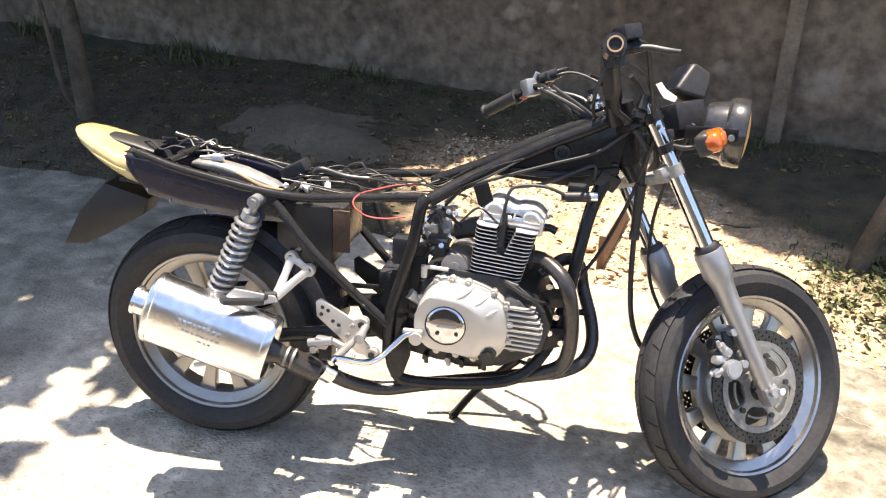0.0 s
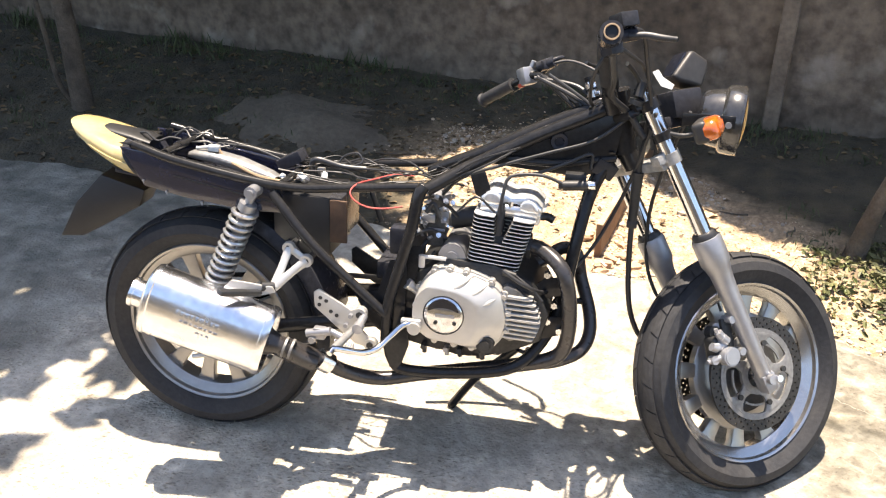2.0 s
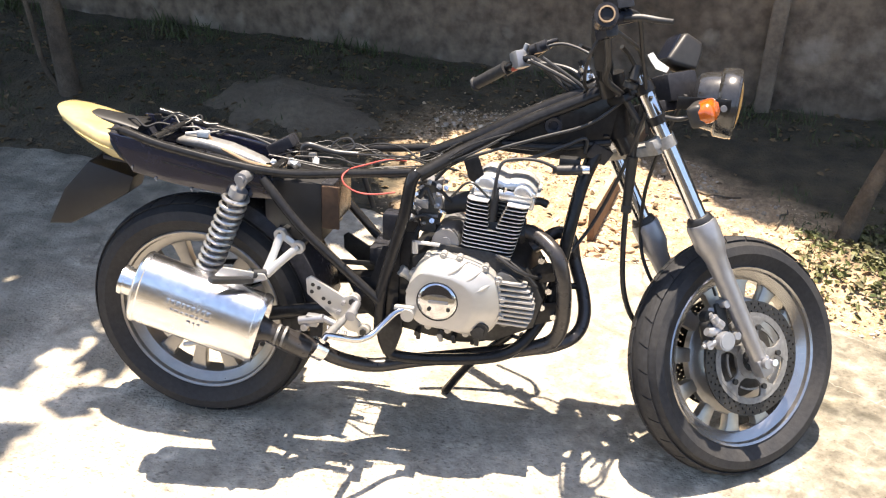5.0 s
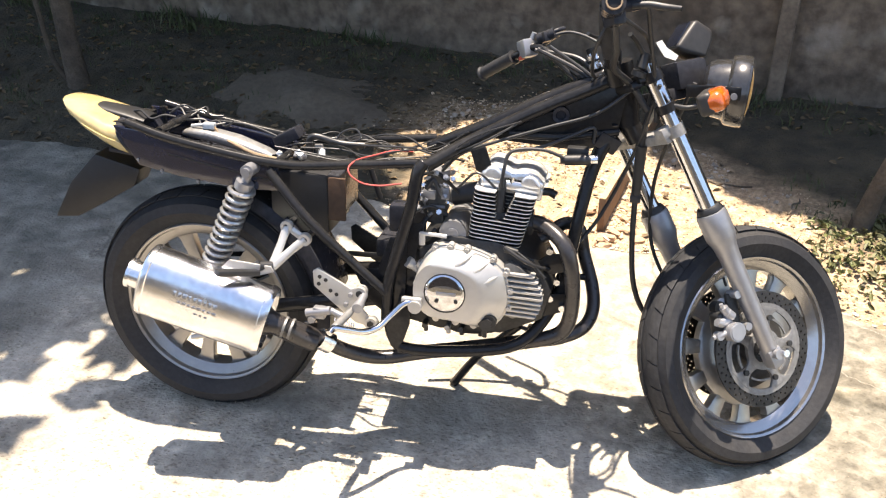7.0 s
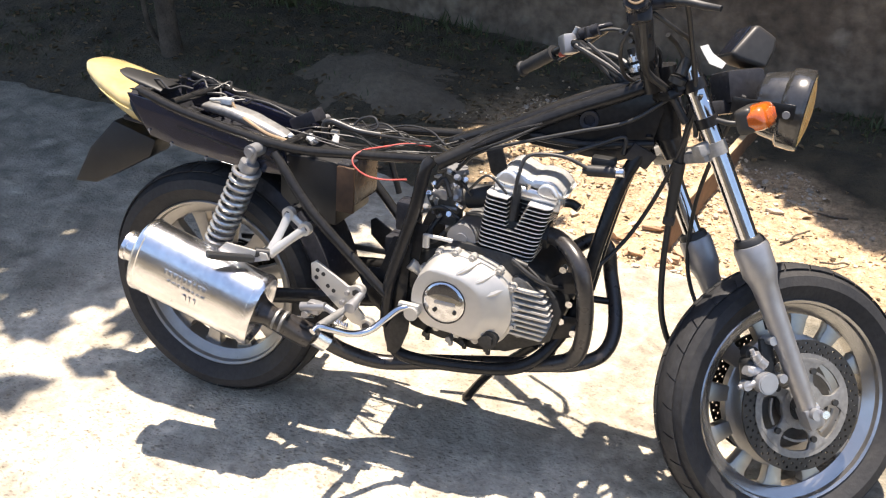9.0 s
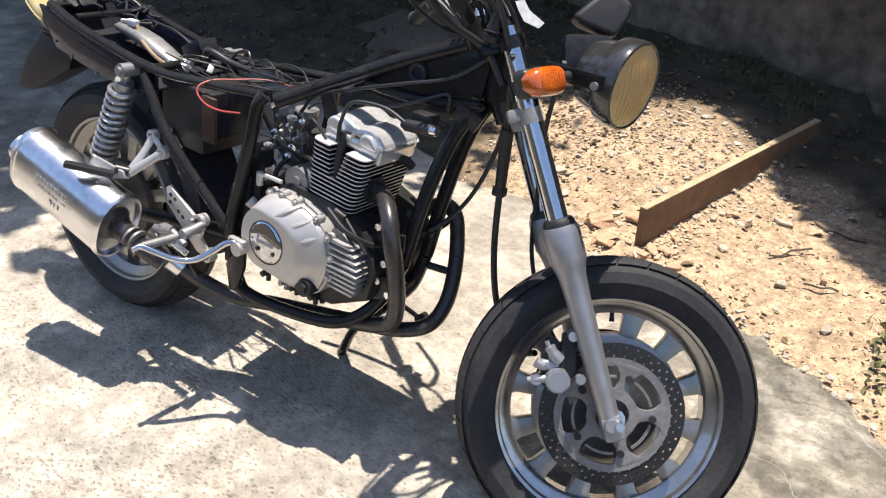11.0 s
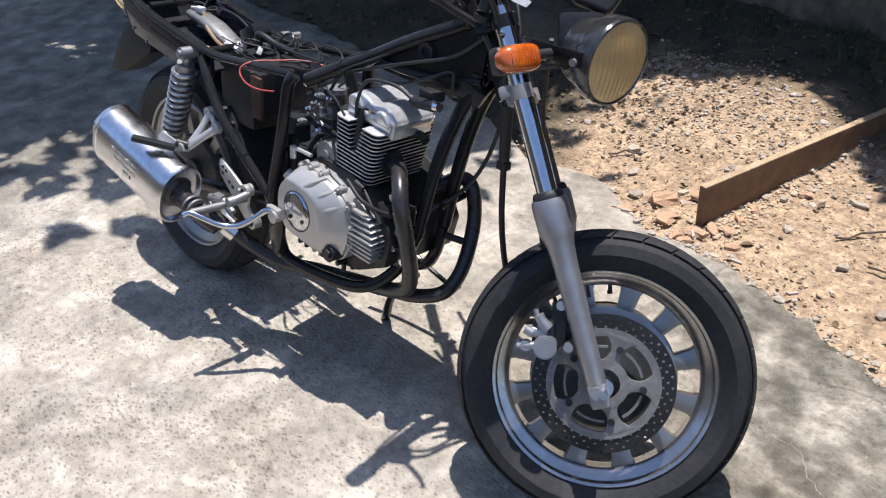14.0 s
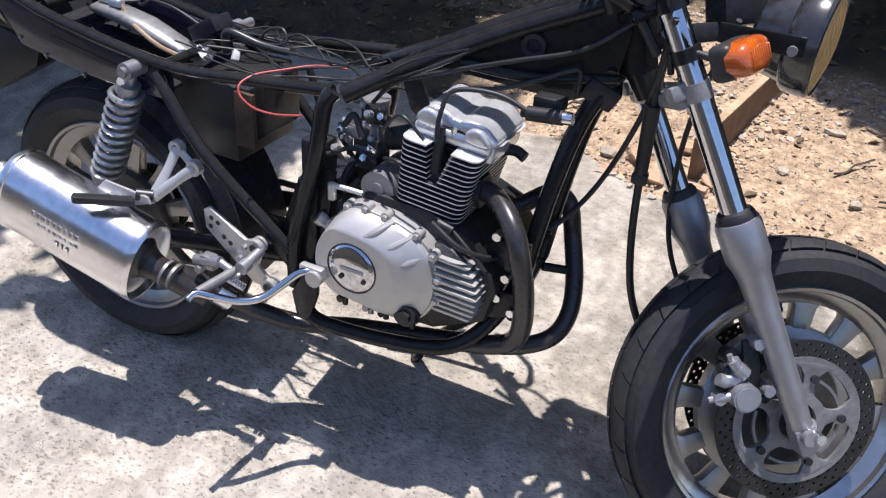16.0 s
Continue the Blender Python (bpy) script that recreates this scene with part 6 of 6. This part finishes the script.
for k in range(13):
    x = rk.choice((rk.uniform(0.565, 0.66), rk.uniform(0.60, 0.74)))
    z = rk.uniform(0.585, 0.72) if x < 0.66 else rk.uniform(0.575, 0.60)
    a = Vector((x, rk.uniform(-0.085, -0.045), z))
    d = Vector((rk.uniform(-0.4, 0.4), -1, rk.uniform(-0.2, 0.6))).normalized()
    part("linkage", join(rod(a, a + d * rk.uniform(0.006, 0.013), rk.uniform(0.002, 0.0045), seg=8), box((0, 0, 0), (rk.uniform(0.008, 0.022), 0.003, rk.uniform(0.006, 0.014)), 0.001, T(a) @ Matrix.Rotation(rk.uniform(-0.8, 0.8), 4, "Y"))), (FORKAL, CASTGREY, STEEL)[k % 3], eng)
for k in range(4):
    x = 0.61 + 0.046 * k + 0.012 * (k % 2)
    part("sump_bolt", join(rod((x, -0.085, 0.335 - 0.004 * (k % 3)), (x, -0.112, 0.333), 0.0075, seg=6), rod((x, -0.090, 0.326), (x, -0.090, 0.310), 0.006, seg=8)), (DARKMETAL, FORKAL, DARKMETAL)[k % 3], eng)
for x, z in ((0.905, 0.548), (0.928, 0.470), (0.915, 0.425), (0.945, 0.402)):
    part("mount_bolt", rod((x, -0.075, z), (x, -0.055, z), 0.0085, seg=6), STEEL, eng)
rc = random.Random(17)
for k in range(8):
    a = Vector((rc.uniform(0.56, 0.68), rc.uniform(-0.09, 0.02), rc.uniform(0.58, 0.72)))
    b = a + Vector((rc.uniform(0.03, 0.10), rc.uniform(-0.03, 0.05), rc.uniform(-0.08, 0.05)))
    c = (a + b) / 2 + Vector((0, rc.uniform(-0.03, 0.01), rc.uniform(0.01, 0.04)))
    part("small_hose", tube([a, c, b], rc.choice((0.003, 0.0045, 0.006)), 8, 6), (HOSE, DARKMETAL, GREYHOSE)[k % 3], eng)
for k in range(7):
    a = Vector((rc.uniform(0.575, 0.665), rc.uniform(-0.075, -0.03), rc.uniform(0.60, 0.71)))
    part("carb_fitting", join(rod(a, a + Vector((0.0, -0.014, 0.006)), 0.007, seg=6), rod(a + Vector((0, -0.012, 0.004)), a + Vector((0.004, -0.024, 0.010)), 0.004, seg=8)), (STEEL, CASE, FORKAL)[k % 3], eng)
part("pivot_bolt", rod((0.47, -0.115, 0.44), (0.47, -0.13, 0.44), 0.016, seg=6), BLACKPL, bike)
part("starter_relay", box((0.535, -0.06, 0.60), (0.05, 0.05, 0.07), 0.008), BLACKPL, bike)
part("pivot_block", box((0.50, 0.02, 0.50), (0.07, 0.12, 0.05), 0.010), BLACKPL, bike)
part("bracket_tab", prism([(0.70, 0.775), (0.735, 0.79), (0.755, 0.735), (0.735, 0.715), (0.715, 0.73)], -0.05, -0.044, 0.002), BLACK, frame_ob)
part("side_gusset", prism([(0.545, 0.60), (0.60, 0.60), (0.58, 0.50), (0.60, 0.42), (0.55, 0.40), (0.52, 0.46)], -0.105, -0.098, 0.002), BLACK, frame_ob)
for row, (n, h, z, at) in enumerate(((9, 0.014, 0.026, 0.105), (8, 0.010, 0.004, 0.112), (3, 0.016, -0.018, 0.150))):
    for k in range(n):
        w = 0.006 + 0.002 * ((k + row) % 3)
        q = math.asin(max(-1, min(1, (z / 0.090)))) 
        part("embossed_bar", box((0, 0, 0), (w, 0.0012, h), 0.0004, T(MA + mdir * (at + 0.0125 * k) + Vector((0.004, -0.0668 * math.cos(q) ** 0.85 - 0.001, z))) @ Matrix.Rotation(radians(17), 4, "Y") @ Matrix.Rotation(-q * 0.7, 4, "X")), STEEL, muf)

# ---- clutter on the ground ----
def stone_shape(rnd, r):
    bm = bmesh.new()
    bmesh.ops.create_icosphere(bm, subdivisions=1, radius=r)
    sx, sy, sz = rnd.uniform(0.7, 1.3), rnd.uniform(0.6, 1.1), rnd.uniform(0.3, 0.6)
    for v in bm.verts:
        k = rnd.uniform(0.75, 1.15)
        v.co = Vector((v.co.x * sx * k, v.co.y * sy * k, v.co.z * sz * k))
    return bm


def scatter_mesh(name, shapes, places, material, label, category, smooth=False):
    """One joined mesh of small pieces: places are (x, y, z, turn, tilt, size, which)."""
    v, f = [], []
    for x, y, z, a, b, s, w in places:
        m = pose(x, y, z, b, b * 0.6, a)
        k = len(v)
        pv, pf = shapes[w]
        v += [m @ (p * s) for p in pv]
        f += [tuple(i + k for i in q) for q in pf]
    me = bpy.data.meshes.new(name)
    me.from_pydata(v, [], f)
    me.materials.append(material)
    return tagged(new(name, me), label, category, kind="stuff")


def shape_of(bm):
    bm.verts.index_update()
    out = ([v.co.copy() for v in bm.verts], [[v.index for v in p.verts] for p in bm.faces])
    bm.free()
    return out


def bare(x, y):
    """True on the pale sunlit sand, false on the earth coloured darker for litter and shade."""
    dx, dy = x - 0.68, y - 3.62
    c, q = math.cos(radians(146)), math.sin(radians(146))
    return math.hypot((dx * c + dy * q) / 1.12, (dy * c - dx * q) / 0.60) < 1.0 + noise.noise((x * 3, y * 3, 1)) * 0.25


rg = random.Random(21)
STONES = [shape_of(stone_shape(rg, 1.0)) for _ in range(6)]


def on_soil(x0, x1, y0, y1, clear=0.02):
    while True:
        x, y = rg.uniform(x0, x1), rg.uniform(y0, y1)
        if y > edge_y(x) + clear:
            return x, y


spots = []
for k in range(12000):
    x, y = on_soil(-0.8, 1.9, 3.0, 4.45)
    if not bare(x, y):
        continue
    s = rg.choice((0.0015, 0.0015, 0.002, 0.002, 0.0025, 0.003, 0.003, 0.0045)) * rg.uniform(0.7, 1.3)
    spots.append((x, y, soil_z(x, y) + s * 0.25, rg.uniform(0, 360), rg.uniform(-20, 20), s, rg.randrange(6)))
for k in range(380):                       # the crumbled edge and the gravel beyond the plank
    x = rg.uniform(-0.3, 1.6)
    y = edge_y(x) + abs(rg.gauss(0, 0.06)) - 0.01
    s = rg.choice((0.002, 0.003, 0.004, 0.007)) * rg.uniform(0.7, 1.2)
    spots.append((x, y, max(soil_z(x, y), -0.02) + s * 0.3, rg.uniform(0, 360), 0, s, rg.randrange(6)))
for k in range(1500):
    x, y = rg.gauss(0.15, 0.24), rg.gauss(4.10, 0.20)
    s = rg.choice((0.003, 0.005, 0.006, 0.009)) * rg.uniform(0.6, 1.2)
    spots.append((x, y, soil_z(x, y) + s * 0.3, rg.uniform(0, 360), rg.uniform(-20, 20), s, rg.randrange(6)))
for k in range(420):                       # crumbled brick and sand along the plank's foot
    u = abs(rg.gauss(0, 0.34))
    x, y = 0.556 + 0.174 * u + rg.gauss(0.05, 0.045), 3.478 + 0.985 * u + rg.gauss(-0.05, 0.05)
    s = rg.choice((0.005, 0.007, 0.009, 0.013)) * rg.uniform(0.6, 1.2)
    spots.append((x, y, soil_z(x, y) + s * 0.3, rg.uniform(0, 360), rg.uniform(-20, 20), s, rg.randrange(6)))
scatter_mesh("gravel", STONES, spots, RUBBLE, "loose gravel and rubble on sandy soil", "gravel")
pebbles = []
for k in range(5200):                      # grey pebbles, thicker towards the shade
    x, y = on_soil(-0.5, 1.3, 3.25, 4.4)
    if not bare(x, y) or rg.random() > 0.03 + 0.52 * min(1.0, max(0.0, (y - 3.70 + 0.5 * noise.noise((x * 5, y * 5, 6))) / 0.40)):
        continue
    s = rg.choice((0.003, 0.004, 0.005, 0.006, 0.008, 0.013)) * rg.uniform(0.7, 1.3)
    pebbles.append((x, y, soil_z(x, y) + s * 0.25, rg.uniform(0, 360), rg.uniform(-25, 25), s, rg.randrange(6)))
scatter_mesh("pebbles", STONES, pebbles, PEBBLE, "grey and tan pebbles strewn on sandy soil", "pebbles")
grit = []
for k in range(1600):                      # grit on the concrete
    x, y = rg.uniform(-1.6, 1.9), rg.uniform(1.0, 3.2)
    s = rg.uniform(0.0008, 0.0024)
    grit.append((x, y, PAVE + s * 0.2, rg.uniform(0, 360), 0, s, rg.randrange(6)))
scatter_mesh("grit", STONES, grit, RUBBLE, "fine grit strewn on the concrete", "grit")

lip = []
for k in range(110):                       # broken flakes along the slab's edge
    x = rg.uniform(0.2, 1.7)
    y = edge_y(x) + rg.gauss(0.004, 0.014)
    s = rg.choice((0.004, 0.006, 0.009, 0.014)) * rg.uniform(0.7, 1.2)
    lip.append((x, y, PAVE - 0.006 + s * 0.15, rg.uniform(0, 360), rg.uniform(-12, 12), s, rg.randrange(6)))
scatter_mesh("edge_flakes", STONES, lip, CHIP, "pale broken flakes along the concrete edge", "flakes")

LEAVES = []
for k in range(5):
    c, w = rg.uniform(0.1, 0.5), rg.uniform(0.25, 0.42)
    LEAVES.append(([Vector(p) for p in ((-0.5, 0, 0.02), (-0.15, w * 0.8, 0.10 + c * 0.3), (0.25, w * 0.7, 0.05 + c * 0.3), (0.55, 0, 0.06), (0.25, -w * 0.7, 0.08 + c * 0.25), (-0.15, -w * 0.8, 0.12 + c * 0.3), (0.05, 0, 0.0))],
                   [(0, 6, 1), (1, 6, 2), (2, 6, 3), (3, 6, 4), (4, 6, 5), (5, 6, 0)]))
fallen = []
for k in range(2600):
    x, y = on_soil(-3.4, 2.4, 3.0, 5.3)
    if x > -0.5 and y < 4.45 and rg.random() < 0.9:
        continue
    s = rg.uniform(0.012, 0.045)
    fallen.append((x, y, soil_z(x, y) + 0.003, rg.uniform(0, 360), rg.uniform(-25, 25), s, rg.randrange(5)))
for k in range(650):
    x, y = rg.gauss(-0.30, 0.35), rg.gauss(4.1, 0.22)
    if y < edge_y(x) + 0.02:
        continue
    s = rg.uniform(0.010, 0.028)
    fallen.append((x, y, soil_z(x, y) + 0.006, rg.uniform(0, 360), rg.uniform(-30, 30), s, rg.randrange(5)))
scatter_mesh("leaf_litter", LEAVES, fallen, LITTER, "dry brown fallen leaves on the soil", "leaves")

chips = []
for k in range(2600):                      # dry chips and straw on the sand
    x, y = on_soil(-0.5, 1.8, 3.1, 4.5)
    if not bare(x, y):
        continue
    s = rg.choice((0.005, 0.007, 0.009, 0.012, 0.020)) * rg.uniform(0.7, 1.2)
    chips.append((x, y, soil_z(x, y) + 0.002, rg.uniform(0, 360), rg.uniform(-18, 18), s, rg.randrange(5)))
scatter_mesh("dry_chips", LEAVES, chips, STRAW, "dry chips and bits of straw on the sand", "litter")

BLADES = []
for k in range(4):
    b = rg.uniform(0.2, 0.6)
    BLADES.append(([Vector((-0.06, 0, 0)), Vector((0.06, 0, 0)), Vector((0.05, b * 0.3, 0.5)), Vector((-0.05, b * 0.3, 0.5)), Vector((0, b, 0.95))], [(0, 1, 2, 3), (3, 2, 4)]))
grass = []
for k in range(330):
    zone = rg.random()
    if zone < 0.12:
        cx, cy = max(1.32, rg.gauss(1.65, 0.28)), max(3.45, rg.gauss(3.68, 0.20))
    elif zone < 0.7:
        cx, cy = rg.uniform(-3.4, -0.9), rg.uniform(3.9, 5.4)
    else:
        cx, cy = rg.uniform(-1.0, 2.4), rg.uniform(4.70, 5.0)
    if cy < edge_y(cx) + 0.05:
        continue
    for j in range(rg.randrange(8, 22)):
        x, y = cx + rg.gauss(0, 0.03), cy + rg.gauss(0, 0.03)
        grass.append((x, y, soil_z(x, y) - 0.004, rg.uniform(0, 360), rg.uniform(-20, 20), rg.uniform(0.012, 0.045), rg.randrange(4)))
for k in range(240):                       # growth along the foot of the wall
    cx = rg.uniform(-3.8, 2.6)
    cy = 4.85 - math.tan(radians(9.5)) * (cx - 1.29) - abs(rg.gauss(0, 0.16)) - 0.02
    big = rg.uniform(0.5, 1.6) * max(0.25, 0.8 + 1.2 * noise.noise((cx * 1.7, 3.1, 0)))
    for j in range(rg.randrange(8, 18)):
        x, y = cx + rg.gauss(0, 0.04), cy + rg.gauss(0, 0.03)
        grass.append((x, y, soil_z(x, y) - 0.006, rg.uniform(0, 360), rg.uniform(-35, 35), rg.uniform(0.02, 0.065) * big, rg.randrange(4)))
scatter_mesh("weeds", BLADES, grass, GRASS, "low green weeds growing in the soil", "weeds")

leafy = []
for k in range(150):                       # low leafy weeds where the sand meets the shade
    cx, cy = rg.gauss(1.62, 0.28), rg.gauss(3.50, 0.20)
    if cx < 1.36 or cy < edge_y(cx) + 0.04:
        continue
    for j in range(rg.randrange(6, 16)):
        x, y = cx + rg.gauss(0, 0.030), cy + rg.gauss(0, 0.030)
        leafy.append((x, y, soil_z(x, y) + rg.uniform(0.002, 0.030), rg.uniform(0, 360), rg.uniform(-55, 55), rg.uniform(0.014, 0.036), rg.randrange(5)))
scatter_mesh("leafy_weeds", LEAVES, leafy, WEED, "low leafy green weeds on sandy soil", "weeds")

# single stones and broken bricks by the plank
BITS = [(0.475, 3.44, 0.045, BRICKBIT), (0.60, 3.43, 0.040, BRICKBIT), (0.405, 3.52, 0.055, BRICKBIT), (0.335, 3.40, 0.050, BRICKBIT), (0.665, 3.50, 0.030, BRICKBIT), (0.545, 3.385, 0.028, BRICKBIT),
        (0.30, 3.50, 0.030, STONE), (0.80, 3.62, 0.022, STONE), (0.90, 3.88, 0.030, STONE), (1.02, 3.55, 0.024, STONE), (0.20, 3.62, 0.028, STONE), (0.10, 3.75, 0.025, STONE), (1.20, 3.42, 0.022, STONE), (0.72, 3.44, 0.026, BRICKBIT),
        (0.505, 3.60, 0.045, BRICKBIT), (0.625, 3.475, 0.032, BRICKBIT), (0.66, 3.575, 0.024, BRICKBIT), (0.655, 3.66, 0.030, BRICKBIT), (0.70, 3.77, 0.020, STONE), (0.735, 3.83, 0.024, BRICKBIT), (0.59, 3.375, 0.034, BRICKBIT), (0.46, 3.55, 0.016, STONE), (0.425, 3.60, 0.020, STONE)]
def shard(rnd, r):
    """A broken, flat-faced lump with uneven corners."""
    bm = box((0, 0, 0), (1.5 * r, 1.0 * r, 0.45 * r))
    bmesh.ops.subdivide_edges(bm, edges=bm.edges, cuts=1)
    for v in bm.verts:
        v.co += Vector((rnd.uniform(-0.28, 0.28), rnd.uniform(-0.25, 0.25), rnd.uniform(-0.14, 0.14))) * r
    return bevel(bm, 0.06 * r, 1, 30)


for x, y, r, m in BITS:
    bm = shard(rg, r) if m is BRICKBIT else stone_shape(rg, r)
    ob = part("broken_brick" if m is BRICKBIT else "stone", bm, m, smooth=False)
    ob.matrix_world = pose(x, y, soil_z(x, y) + r * 0.25, 0, 0, rg.uniform(0, 360))
    tagged(ob, "broken lump of orange brick in the sand" if m is BRICKBIT else "small grey stone lying on sand", "rubble" if m is BRICKBIT else "stone", "rubble by the plank")
CHIPS = [(0.36, 3.37, 30), (0.60, 3.40, -50), (0.78, 3.36, 10), (0.98, 3.33, 60), (0.43, 3.345, 80)]
for x, y, a in CHIPS:
    ob = part("wood_chip", prism([(-0.018, -0.004), (0.013, -0.006), (0.02, 0.002), (-0.013, 0.005)], -0.004, 0.004, 0.001), CHIP, m=Matrix.Rotation(radians(90), 4, "X"), smooth=False)
    ob.matrix_world = pose(x, y, max(soil_z(x, y), -0.012) + 0.006, 5, 8, a)
    tagged(ob, "pale splintered chip lying on the soil", "chip", "chips by the plank")
TWIGS = [(0.98, 3.72, 60, 0.16), (1.12, 3.60, 20, 0.10), (1.05, 3.95, -10, 0.20), (0.1, 3.7, 40, 0.12), (-0.4, 4.1, 10, 0.22), (1.3, 3.8, 70, 0.18)]
for x, y, a, L in TWIGS:
    pts = [(L * (i / 4 - 0.5), rg.uniform(-0.01, 0.01), rg.uniform(0, 0.012)) for i in range(5)]
    ob = part("twig", tube(pts, 0.0035, 6, 3), BARK)
    ob.matrix_world = pose(x, y, soil_z(x, y) + 0.008, 0, 0, a)
    tagged(ob, "thin dark twig lying on the soil", "twig", "twigs on the soil")


def heap():
    """A low mound of brown spoil."""
    v, f = [], []
    n, m = 40, 22
    for j in range(m):
        for i in range(n):
            u, w = i / (n - 1) * 2 - 1, j / (m - 1) * 2 - 1
            x, y = -0.95 + u * 0.62, 4.33 + w * 0.40 - u * 0.10
            d = min(1.0, math.hypot(u, w) * (1.05 + 0.45 * noise.noise((x * 4, y * 4, 8)) + 0.2 * noise.noise((x * 13, y * 13, 8))))
            z = soil_z(x, y) - 0.022 + 0.055 * (1 - d * d) ** 1.3 + noise.noise((x * 6, y * 6, 4)) * 0.030 * (1 - d) + noise.noise((x * 25, y * 25, 4)) * 0.014 * (1 - d)
            v.append((x, y, z))
    for j in range(m - 1):
        for i in range(n - 1):
            f.append((j * n + i, j * n + i + 1, (j + 1) * n + i + 1, (j + 1) * n + i))
    me = bpy.data.meshes.new("heap")
    me.from_pydata(v, [], f)
    me.materials.append(CEMENT)
    me.polygons.foreach_set("use_smooth", [True] * len(me.polygons))
    tagged(new("mound", me), "low brown mound of spoil on the soil", "mound")


heap()
